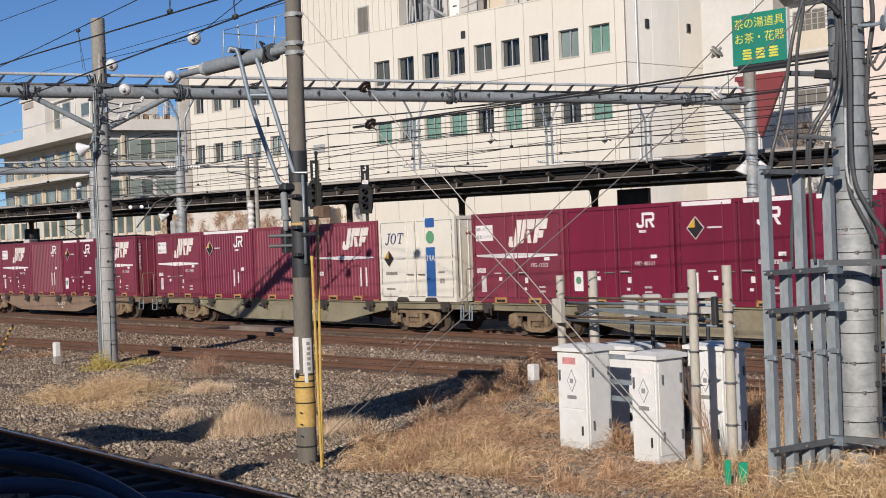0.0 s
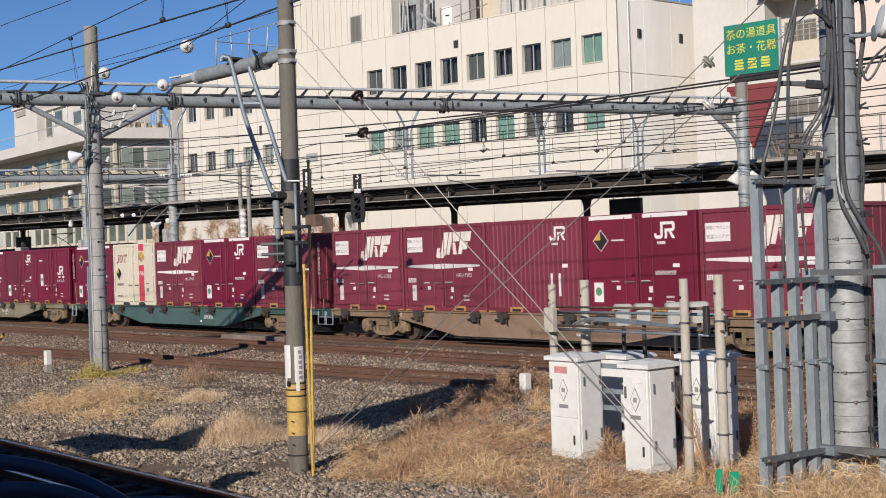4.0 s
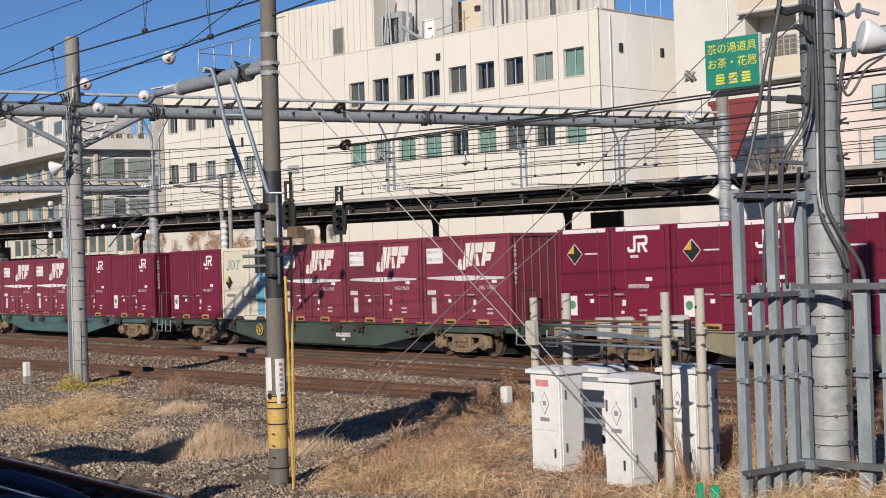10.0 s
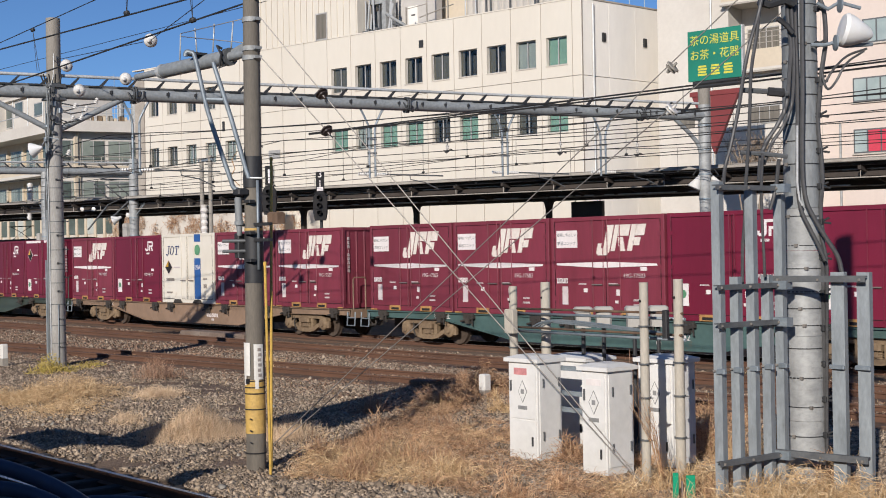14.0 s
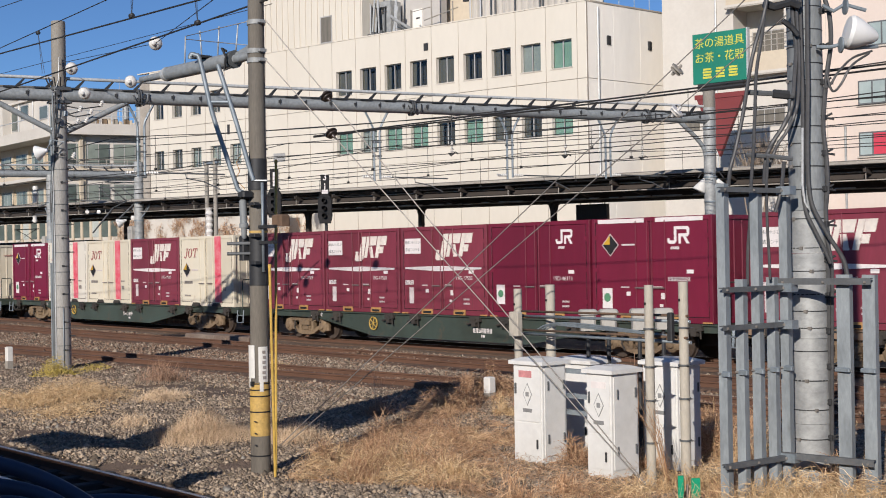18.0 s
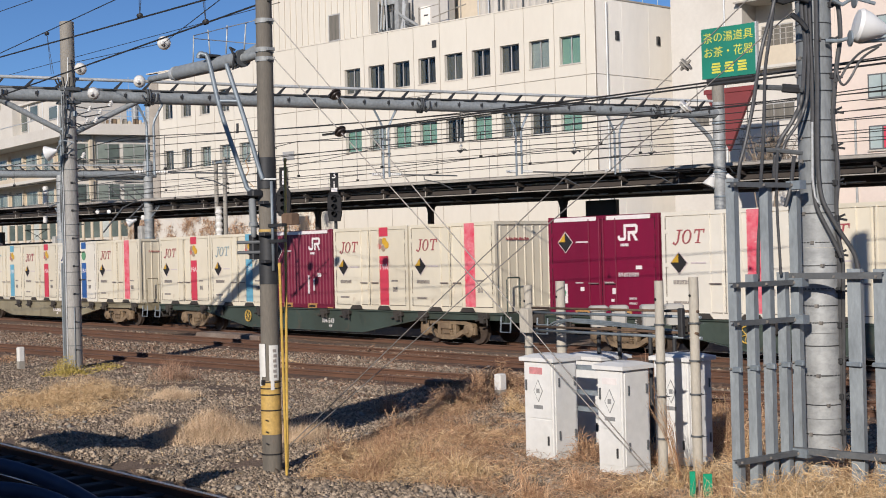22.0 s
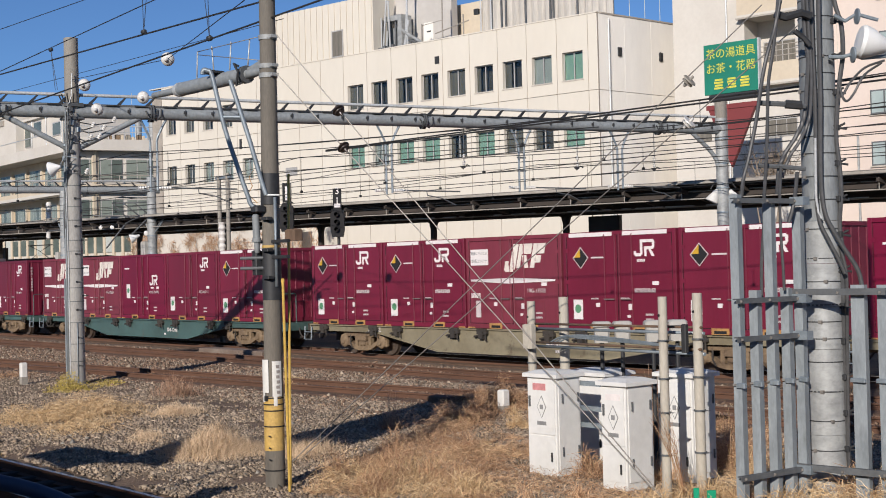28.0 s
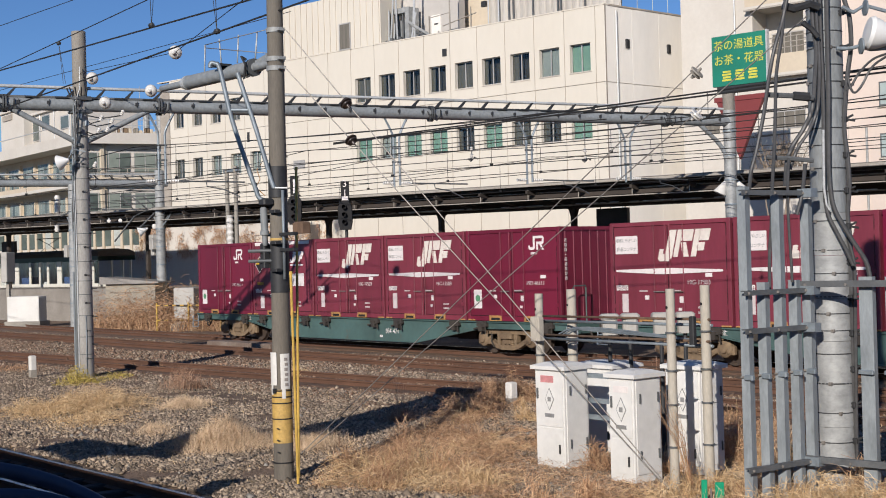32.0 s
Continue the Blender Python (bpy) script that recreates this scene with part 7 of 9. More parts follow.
for k in range(19):
    a1 = -0.53 - BAY * (k - 1) if k else 0.0
    a0 = -0.53 - BAY * k
    for row, (z0, z1) in enumerate(Z_ROWS):
        hole = None
        c = (a0 + a1) / 2
        if row > 0 and (1 <= k <= 9 or 14 <= k <= 18) and not (row == 2 and k == 14):
            wd = 1.25 if k <= 9 else 1.0
            c = -1.48 - BAY * (k - 1)
            zz = (11.87, 13.28) if row == 2 else (8.50, 9.77)
            hole = (c - wd / 2, c + wd / 2, *zz)
        part("panel", holed_panel(a0 + 0.020, a1 - 0.020, z0, z1, hole), "panel", office)
        if hole:
            idx = (k - 1) if k <= 9 else 3
            office_window(*hole, BLINDS["up" if row == 2 else "low"][idx] if k <= 9 else (("blind_pale" if k < 17 else "curtain") if row == 1 else ("curtain" if k % 2 else "blind_dark")))
part("vent_window", MB().box(-22.7, -0.03, 8.40, -21.7, 0.0, 8.92), "win_frame", office, "small dark vent window")
part("wall_vent", MB().box(-10.55, -0.04, 13.75, -10.25, 0.0, 14.15), "dark_metal", office)
part("wall_vent", MB().box(-26.9, -0.04, 10.4, -26.7, 0.0, 11.0), "dark_metal", office)
# the side wall in vertical cladding, its light raised in the colour
n_rib = 10
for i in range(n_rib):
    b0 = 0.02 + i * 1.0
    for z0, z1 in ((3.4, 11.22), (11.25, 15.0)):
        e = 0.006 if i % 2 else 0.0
        part("cladding", MB().prism([(-0.12, b0), (0.157 * b0 - e, b0), (0.157 * (b0 + 0.996) - e, b0 + 0.996), (-0.12, b0 + 0.996)], z0, z1, "z"), "panel_bright", office)
part("coping", MB().box(-36.0, -0.03, 15.03, 0.03, 0.30, 15.09), "panel", office)
part("coping_side", MB().prism([(-0.3, 0.3), (0.08, 0.3), (1.6, 10.0), (-0.3, 10.0)], 15.01, 15.09, "z"), "joint", office)
for b in (1.5, 4.6):
    part("wall_vent", MB().box(0.157 * b, b, 13.0, 0.157 * b + 0.09, b + 0.25, 13.45), "dark_metal", office)
part("drain_pipe", MB().tube((0.19, 0.8, 3.0), (0.19, 0.8, 14.8), 0.05, n=8), "white_pipe", office)
# stair tower and roof plant
tw = part("stair_tower", MB().box(-24.2, 0.05, 14.7, -15.2, 7.0, 18.25), "panel", office, "windowed stair tower in ribbed white cladding")
for i in range(18):
    part("tower_rib", MB().box(-24.2 + i * 0.5, 0.0, 15.1, -24.2 + i * 0.5 + 0.42, 0.05, 18.25), "panel", tw)
part("tower_window", MB().box(-18.5, -0.04, 15.05, -17.55, 0.0, 16.62), "win_frame", tw, "tall grey stair window")
part("tower_pane", MB().box(-18.42, -0.05, 15.12, -17.63, -0.04, 16.55), "curtain", tw)
part("set_back_wall", MB().box(-15.2, 1.9, 14.7, -10.9, 2.4, 18.6), "grey_wall", office, "pale grey set-back roof wall")
part("set_back_door", MB().box(-12.95, 1.86, 14.8, -12.25, 1.9, 16.55), "panel_bright", office, "small pale door")
part("door_slot", MB().box(-12.72, 1.85, 16.0, -12.42, 1.86, 16.08), "dark_metal", office)
ac = part("air_unit", MB().box(-14.95, 0.75, 16.75, -13.65, 1.6, 17.05).box(-13.95, 0.75, 14.7, -13.65, 1.6, 16.75), "galv_pole", office, "bent grey rooftop duct")
part("air_grille", MB().box(-14.9, 1.05, 14.7, -13.98, 1.5, 16.4), "pole_darker", ac)
for x in (-14.85, -14.6, -14.25):
    part("air_leg", MB().tube((x, 0.9, 14.7), (x, 0.9, 16.9), 0.05, n=6), "galv_dark", ac)
for x, dx, top in ((-15.1, 0.0, 17.0), (-15.0, 0.35, 18.4), (-14.75, 0.1, 16.2), (-13.3, 0.25, 18.6), (-13.1, 0.0, 18.6), (-13.5, 0.5, 16.6), (-14.4, -0.15, 17.9)):
    part("roof_pipe", MB().tube((x, 0.6, 14.6), (x + dx, 0.65, top), 0.055, n=7), "white_pipe", office)
part("duct", MB().path([(-13.5, 0.6, 16.1), (-12.8, 0.6, 15.65), (-12.0, 0.6, 15.2)], 0.09, 8), "galv_pole", office, smooth=True)
part("duct_tail", MB().path([(-13.3, 0.7, 15.6), (-12.7, 0.7, 15.35), (-12.0, 0.7, 15.12)], 0.07, 8), "galv_dark", office, smooth=True)
for k in range(4):
    x = -15.15 + 0.32 * k
    part("valve", MB().chamfer(x, 0.35, 15.03, x + 0.2, 0.6, 15.25 + 0.1 * (k % 2), 0.03), "galv_dark", office)
part("roof_house", MB().box(-12.6, 3.0, 14.7, -6.0, 8.0, 17.5), "tan_wall", office, "yellowish rooftop house")
for k in range(20):
    x = -8.3 + 0.42 * k
    part("louvre_panel", MB().prism([(x, 1.40), (x + 0.10, 1.30), (x + 0.24, 1.30), (x + 0.34, 1.40), (x + 0.42, 1.40), (x + 0.42, 1.44), (x, 1.44)], 14.7, 17.4, "z"), "screen_sheet", office, "weathered corrugated screen sheet")
for x in (-8.2, -7.5, -6.8, -6.5, -5.2, -3.6, -3.4, -1.9):
    part("screen_pipe", MB().tube((x, 1.15, 14.7), (x, 1.15, 17.2), 0.045, n=6), "galv_dark" if x > -7 else "white_pipe", office)
part("screen_box", MB().chamfer(-8.6, 1.0, 16.3, -8.3, 1.2, 16.6, 0.02), "dark_metal", office)
for x, top in ((-11.9, 16.2), (-10.4, 17.6), (-8.9, 16.3)):
    part("roof_rail_post", MB().tube((x, 0.5, 15.0), (x, 0.5, top), 0.04, n=6), "stub_conc", office)
part("roof_rail", MB().tube((-11.0, 0.6, 15.55), (-8.6, 0.6, 15.95), 0.03, n=6).tube((-11.9, 0.5, 16.1), (-10.4, 0.5, 16.2), 0.02, n=6), "stub_conc", office)
for i in range(5):
    part("antenna", MB().tube((-1.2 + 0.3 * i, 2.0 + i, 15.0), (-1.2 + 0.3 * i, 2.0 + i, 18.5), 0.02, n=5), "galv", office)

# building with long balconies beyond the left end
K0, K1, K2 = (-123.868, 45.112, 12.598), (-94.967, 43.792, 12.427), (-92.946, 50.874, 12.429)


def balcony_wing(p, q, depth, label, floors, back=1.5):
    """A wing between two ground points: slabs, balconies with rails, windows, flat roof."""
    ln = math.hypot(q[0] - p[0], q[1] - p[1])
    w = thing("apartment_building", label, "building", "balcony buildings", at=pose(p[0], p[1], 0, 0, 0, math.degrees(math.atan2(q[1] - p[1], q[0] - p[0]))))
    part("wall", MB().box(0, back, -0.3, ln, depth, 12.4), "tan_wall" if back > 1 else "white_wall", w)
    part("roof_slab", MB().box(-0.2, -0.4, 12.4, ln + 0.2, depth, 13.25), "white_wall", w, "thick white roof edge")
    for z in floors:
        fl = part("balcony", MB().box(0, 0, z - 0.25, ln, back, z), "white_wall", w)
        part("rail_top", MB().tube((0, 0.06, z + 1.05), (ln, 0.06, z + 1.05), 0.04, n=6), "fascia", fl)
        part("rail_mid", MB().tube((0, 0.06, z + 0.75), (ln, 0.06, z + 0.75), 0.025, n=6), "fascia", fl)
        part("parapet", MB().box(0, 0.03, z, ln, 0.09, z + 0.35), "tan_wall", fl)
        for i in range(int(ln / 1.6) + 1):
            part("rail_post", MB().box(i * 1.6, 0.03, z + 0.35, i * 1.6 + 0.06, 0.09, z + 1.05), "fascia", fl)
        lo = 0.15 if back > 1 else 0.62
        k = max(2, int(ln / 3.6))
        for i in range(k):
            x = (i + 0.5) * ln / k
            hw = ln / k * 0.46 if ln < 15 else 1.45
            wn_ = part("window", MB().box(x - hw, back - 0.06, z + lo, x + hw, back, z + 2.35), "win_frame", w, "wide window")
            pw = hw / 2
            for j in range(4):
                part("pane", MB().box(x - hw + j * pw + 0.05, back - 0.075, z + lo + 0.07, x - hw + (j + 1) * pw - 0.02, back - 0.064, z + 2.28), "pane_green" if (i + j) % 3 else "dark_glass", wn_)
            if ln > 15:
                part("pillar", MB().box(x + ln / k / 2 - 0.22, back - 0.25, z, x + ln / k / 2 + 0.12, back, z + 2.6), "tan_wall", w)
    return w


M["pane_green"] = surf("grey_green_window", (0.27, 0.30, 0.26), (0.17, 0.20, 0.175), 0.15, big=0.6, bump=0, mottle=0.15)
M["dark_glass"] = surf("dark_green_window", (0.075, 0.095, 0.085), (0.15, 0.175, 0.155), 0.15, big=0.6, bump=0, mottle=0.1)
wl = balcony_wing(K0, K1, 1.75, "cream apartment building with long railed balconies", (9.45, 6.3, 3.2))
wr = balcony_wing(K1, K2, 12.0, "cream apartment building wing with green windows", (9.45, 6.3, 3.2), 0.55)
pent = part("penthouse", MB().box(1.2, 3.0, 0.0, 7.4, 9.0, 17.75).box(7.4, 3.8, 0.0, 18.8, 9.0, 17.0), "white_wall", wl, "white rooftop house")
for x, z, w, h in ((7.75, 14.6, 1.3, 1.9), (10.0, 15.5, 1.7, 1.1), (14.5, 15.1, 1.8, 1.0)):
    part("pane_frame", MB().box(x - 0.1, 3.74, z - 0.1, x + w + 0.1, 3.8, z + h + 0.1), "win_frame", pent)
    part("pane", MB().box(x, 3.72, z, x + w, 3.74, z + h), "dark_glass", pent)
part("ledge", MB().box(7.4, 3.5, 16.9, 19.0, 9.0, 17.1).box(1.0, 2.8, 17.6, 7.6, 9.0, 17.85), "white_wall", pent)
part("ladder", MB().box(1.9, 2.9, 16.9, 4.4, 2.98, 17.4), "joint", pent)
for x in (9.4, 12.9, 16.4):
    part("down_pipe", MB().tube((x, 3.75, 13.0), (x, 3.75, 16.9), 0.06, n=6), "white_pipe", pent)
part("tank", MB().tube((8.2, 4.6, 17.0), (8.2, 4.6, 18.2), 0.40, n=12), "galv_pole", pent)
part("roof_rail", MB().tube((0, 0.2, 14.3), (22.0, 0.2, 14.3), 0.04, n=6), "white_pipe", wl)
part("terrace_rail", MB().tube((0, 0.3, 14.35), (7.3, 0.3, 14.35), 0.035, n=6).tube((0, 0.3, 13.9), (7.3, 0.3, 13.9), 0.025, n=6), "white_pipe", wr)
for k in range(9):
    part("terrace_post", MB().tube((0.1 + 0.9 * k, 0.3, 13.2), (0.1 + 0.9 * k, 0.3, 14.35), 0.03, n=6), "white_pipe", wr)
rnd = random.Random(4)
for k in range(11):
    x = 1.4 + 0.42 * k
    part("plant_box", MB().chamfer(x, 0.6, 13.25, x + rnd.uniform(0.2, 0.4), 1.0, 13.45 + rnd.uniform(0.05, 0.35), 0.03), rnd.choice(("hut", "bogie", "tan_wall")), wr)
part("roof_house", MB().box(0.5, 4.5, 13.25, 7.0, 8.0, 13.9), "white_wall", wr)
for x in (5.2, 6.3):
    part("tank", MB().tube((x, 2.2, 13.25), (x, 2.2, 15.0), 0.28, n=10), "galv_pole", wr)
part("aerial", MB().tube((4.6, 1.6, 13.25), (4.6, 1.6, 17.2), 0.02, n=5).tube((4.2, 1.6, 16.8), (5.0, 1.6, 16.8), 0.015, n=5), "white_pipe", wr)

# buildings to the right
tan_b = thing("apartment_building", "beige apartment block with a railed loggia behind the sign", "building", "balcony buildings", at=town(2.4, 3.24))
part("wall", MB().box(0, 0.0, -0.3, 6.9, 9.0, 10.9), "white_wall", tan_b)
part("upper_wall", MB().box(0, 0.0, 10.9, 3.9, 9.0, 24.0).box(6.5, 0.0, 10.9, 6.9, 9.0, 24.0), "white_wall", tan_b)
part("loggia_back", MB().box(3.9, 1.4, 10.9, 6.5, 9.0, 24.0), "white_wall", tan_b)
for z in (10.9, 14.2, 17.5):
    fl = part("loggia_floor", MB().box(3.7, -0.35, z, 6.95, 1.4, z + 0.14), "white_wall", tan_b)
    part("parapet", MB().box(3.7, -0.35, z + 0.14, 6.95, -0.22, z + 1.02), "tan_wall", fl, "beige parapet")
    part("lip", MB().box(3.65, -0.40, z - 0.06, 7.0, -0.30, z + 0.02), "fascia", fl)
    for zz in (1.30, 1.55, 1.80):
        part("rail_bar", MB().tube((3.75, -0.28, z + zz), (6.9, -0.28, z + zz), 0.022, n=6), "fascia", fl)
    for i in range(6):
        part("rail_post", MB().box(3.78 + i * 0.62, -0.30, z + 1.02, 3.82 + i * 0.62, -0.26, z + 1.82), "fascia", fl)
    wn_ = part("window", MB().box(4.2, 1.34, z + 0.2, 6.2, 1.4, z + 2.3), "win_frame", tan_b)
    for x in (4.26, 5.23):
        part("pane", MB().box(x, 1.325, z + 0.26, x + 0.91, 1.338, z + 2.24), "curtain", wn_)
for z in (8.42, 5.1):
    wn_ = part("window", MB().box(4.9, -0.03, z, 6.5, 0.0, z + 0.85), "win_frame", tan_b)
    for k in range(3):
        part("pane", MB().box(4.95 + 0.52 * k, -0.042, z + 0.05, 5.43 + 0.52 * k, -0.031, z + 0.80), "curtain", wn_)
part("down_pipe", MB().tube((3.0, -0.08, -0.2), (3.0, -0.08, 22.0), 0.05, n=8), "white_pipe", tan_b)
part("dark_window", MB().box(1.2, -0.03, 8.5, 2.0, 0.0, 9.3), "curtain", tan_b)
M["pane_pale"] = surf("pale_green_pane", (0.40, 0.46, 0.44), (0.30, 0.36, 0.35), 0.2, big=0.7, fine=2, bump=0, mottle=0.1)
pink_b = thing("shop_building", "pale pink building with wide windows and a red notice", "building", at=town(9.25, 5.0))
part("wall", MB().box(0.2, 0.0, -0.3, 30.0, 10.0, 22.0), "pink_wall", pink_b)
for z in (3.2, 6.90, 9.28, 11.95, 14.6):
    for k in range(5):
        x = (3.0 if z > 11 else 2.5) + 2.9 * k
        wn_ = part("window", MB().box(x - 0.05, -0.06, z - 0.05, x + 1.95, 0.0, z + 1.07), "galv_dark", pink_b)
        for j in range(3):
            red = z == 6.90 and j > 0 and k == 0
            part("pane", MB().box(x + 0.02 + j * 0.64, -0.072, z + 0.02, x + 0.58 + j * 0.64, -0.062, z + 1.0), "red_mark" if red else "pane_pale", wn_, "red notice on the pane" if red else "")
        part("sill", MB().box(x - 0.12, -0.10, z - 0.12, x + 2.02, 0.0, z - 0.05), "sill", wn_)
part("vent_pipe", MB().tube((1.85, -0.15, 3.0), (1.85, -0.15, 8.3), 0.06, n=8), "galv_pole", pink_b)
for b in (0.9, 6.2):
    part("panel_joint", MB().box(b, -0.005, 0.0, b + 0.03, 0.0, 21.8), "sill", pink_b)

# green shop sign over a maroon wedge
sign = thing("sign_board", "green sign board with yellow lettering above a maroon wedge", "sign", at=town(8.57, -4.76))
sb = part("board", MB().box(0, 0, 9.62, 2.48, 0.18, 11.72), "sign_green", sign)
part("frame", MB().box(2.48, -0.02, 9.6, 2.54, 0.2, 11.75), "white_pipe", sign)
lettering("lettering", "茶の湯道具", 0.46, "sign_yellow", sb, pose(1.24, -0.006, 11.28, 90))
lettering("lettering", "お茶・花器", 0.46, "sign_yellow", sb, pose(1.24, -0.006, 10.67, 90))
for k in range(3):
    mb = MB()
    x = 0.46 + k * 0.60
    for q in range(4):
        mb.box(x + 0.03 * (q % 2), -0.006, 9.82 + 0.115 * q, x + 0.42 - 0.03 * (q % 2), 0.0, 9.90 + 0.115 * q)
    part("name_bars", mb, "sign_yellow", sb)
part("wedge", MB().prism([(-0.08, 9.16), (2.20, 9.16), (1.0, 6.55)], 0.3, 0.5), "sign_red", sign, "maroon wedge-shaped board")
part("wedge_top", MB().box(-0.1, 0.26, 9.0, 2.25, 0.3, 9.2), "sign_red", sign)
part("post", MB().box(0.52, 0.1, 3.0, 0.86, 0.3, 9.62), "galv_pole", sign)
part("ledge", MB().box(0.2, 0.0, 9.35, 2.3, 0.5, 9.6), "dark_metal", sign)

# bare shrub beside the wedge
bush = MB()
rnd = random.Random(9)
for i in range(9):
    bush.tube((rnd.uniform(-0.5, 0.5), rnd.uniform(-0.3, 0.3), -0.3), (rnd.uniform(-0.9, 0.9), rnd.uniform(-0.4, 0.4), 5.9), 0.05, 0.03, 5)
for i in range(90):
    p = Vector((rnd.uniform(-0.9, 0.9), rnd.uniform(-0.5, 0.5), rnd.uniform(5.4, 6.2)))
    q = p + Vector((rnd.uniform(-0.7, 0.7), rnd.uniform(-0.4, 0.4), rnd.uniform(0.6, 1.7)))
    bush.tube(p, q, 0.024, 0.008, 4)
    for j in range(4):
        m = p.lerp(q, rnd.uniform(0.3, 0.9))
        bush.tube(m, m + Vector((rnd.uniform(-0.5, 0.5), rnd.uniform(-0.3, 0.3), rnd.uniform(0.1, 0.5))), 0.012, 0.004, 4)
solid("bare_shrub", bush, "twig", "bare grey-brown winter shrub on the canopy's far side", "shrub", kind="stuff", at=town(10.4, -2.5))

# island platform and its canopy
tagged(part("platform", MB().box(-110, -12.6, -0.3, 40, -7.6, 1.62), "platform", at=town()), "worn concrete station platform", "platform", kind="structure")
can = thing("platform_canopy", "long station canopy with grey fascia and dark steel frame", "canopy", at=town() @ pose(0, 0, 0.05, 0, 0.45, 0))
part("fascia", MB().box(-110, -13.5, 5.39, 40, -13.42, 5.49), "fascia", can)
part("gutter", MB().tube((-110, -13.56, 5.41), (40, -13.56, 5.41), 0.03, n=8), "fascia", can)
part("roof_sheet", MB().prism([(-13.5, 5.50), (-13.5, 5.52), (-10.0, 5.18), (-6.5, 5.56), (-6.5, 5.50), (-10.0, 5.14)], -110, 40, "x"), "roof_sheet", can)
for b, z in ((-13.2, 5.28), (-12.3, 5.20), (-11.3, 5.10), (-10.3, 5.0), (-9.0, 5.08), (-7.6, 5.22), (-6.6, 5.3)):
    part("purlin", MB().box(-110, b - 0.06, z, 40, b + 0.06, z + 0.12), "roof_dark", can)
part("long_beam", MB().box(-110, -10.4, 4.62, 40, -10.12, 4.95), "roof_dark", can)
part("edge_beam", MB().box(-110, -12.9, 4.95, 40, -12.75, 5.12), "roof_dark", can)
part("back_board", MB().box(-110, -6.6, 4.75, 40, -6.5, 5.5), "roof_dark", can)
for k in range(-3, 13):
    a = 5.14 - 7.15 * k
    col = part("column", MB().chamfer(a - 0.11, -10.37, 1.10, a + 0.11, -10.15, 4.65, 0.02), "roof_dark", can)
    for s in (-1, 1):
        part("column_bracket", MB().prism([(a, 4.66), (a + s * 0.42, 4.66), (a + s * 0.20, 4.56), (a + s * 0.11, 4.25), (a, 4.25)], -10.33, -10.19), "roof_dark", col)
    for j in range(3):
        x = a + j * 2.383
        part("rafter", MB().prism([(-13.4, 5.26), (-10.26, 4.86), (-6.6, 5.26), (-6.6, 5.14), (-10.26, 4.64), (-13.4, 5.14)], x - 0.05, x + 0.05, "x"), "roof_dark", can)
    for j in range(3):
        x = a + j * 2.383
        part("hanger", MB().tube((x, -13.3, 5.3), (x, -13.3, 4.86), 0.016, n=6), "fascia", can)
part("service_pipe", MB().tube((-110, -13.3, 4.88), (40, -13.3, 4.88), 0.022, n=6), "fascia", can)
part("service_pipe", MB().tube((-110, -12.0, 5.02), (40, -12.0, 5.02), 0.02, n=6), "fascia", can)
part("service_pipe", MB().tube((-110, -11.4, 4.70), (40, -11.4, 4.70), 0.025, n=6), "fascia", can)
part("service_pipe", MB().tube((-110, -12.9, 5.17), (40, -12.9, 5.17), 0.022, n=6), "fascia", can)
# Pale strips painted for the daylight that shows through gaps under the roof.
rnd = random.Random(31)
x = -40.0
while x < 30:
    w = rnd.choice((0.25, 0.4, 0.7, 1.2))
    part("lamp_strip", MB().box(x, -11.8, 4.70, x + w, -11.74, 4.735), "white_pipe", can, "pale strip for daylight in a gap")
    x += w + rnd.choice((0.1, 0.2, 0.5, 1.6))
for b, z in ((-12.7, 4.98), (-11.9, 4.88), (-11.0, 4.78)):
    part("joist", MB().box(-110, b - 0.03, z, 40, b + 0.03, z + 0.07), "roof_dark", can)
for a in (6.15, -40.0):
    bd = thing("hanging_board", "dark notice board hung under the canopy", "notice board", "platform boards", at=town(a, -9.0))
    part("board", MB().box(-0.75, 0, 3.85, 0.75, 0.2, 4.6), "dark_metal", bd)
    part("rod", MB().tube((-0.6, 0.1, 4.6), (-0.6, 0.1, 5.1), 0.02, n=6), "dark_metal", bd)
    part("rod", MB().tube((0.6, 0.1, 4.6), (0.6, 0.1, 5.1), 0.02, n=6), "dark_metal", bd)
# fence wall and ivy behind the platform
wallb = thing("back_wall", "beige wall with window bays behind the platform", "wall", at=town())
part("wall", MB().box(-110, -1.6, -0.3, -20, -1.4, 5.6), "white_wall", wallb)
for k in range(26):
    a = -60.0 + k * 1.05
    if not -36 < a:
        part("window", MB().box(a, -1.66, 4.25, a + 0.8, -1.601, 5.35), "dark_glass" if k % 4 else "blind_pale", wallb, "dim window")
        part("pier", MB().box(a + 0.80, -1.72, 3.6, a + 1.05, -1.601, 5.6), "tan_wall", wallb)

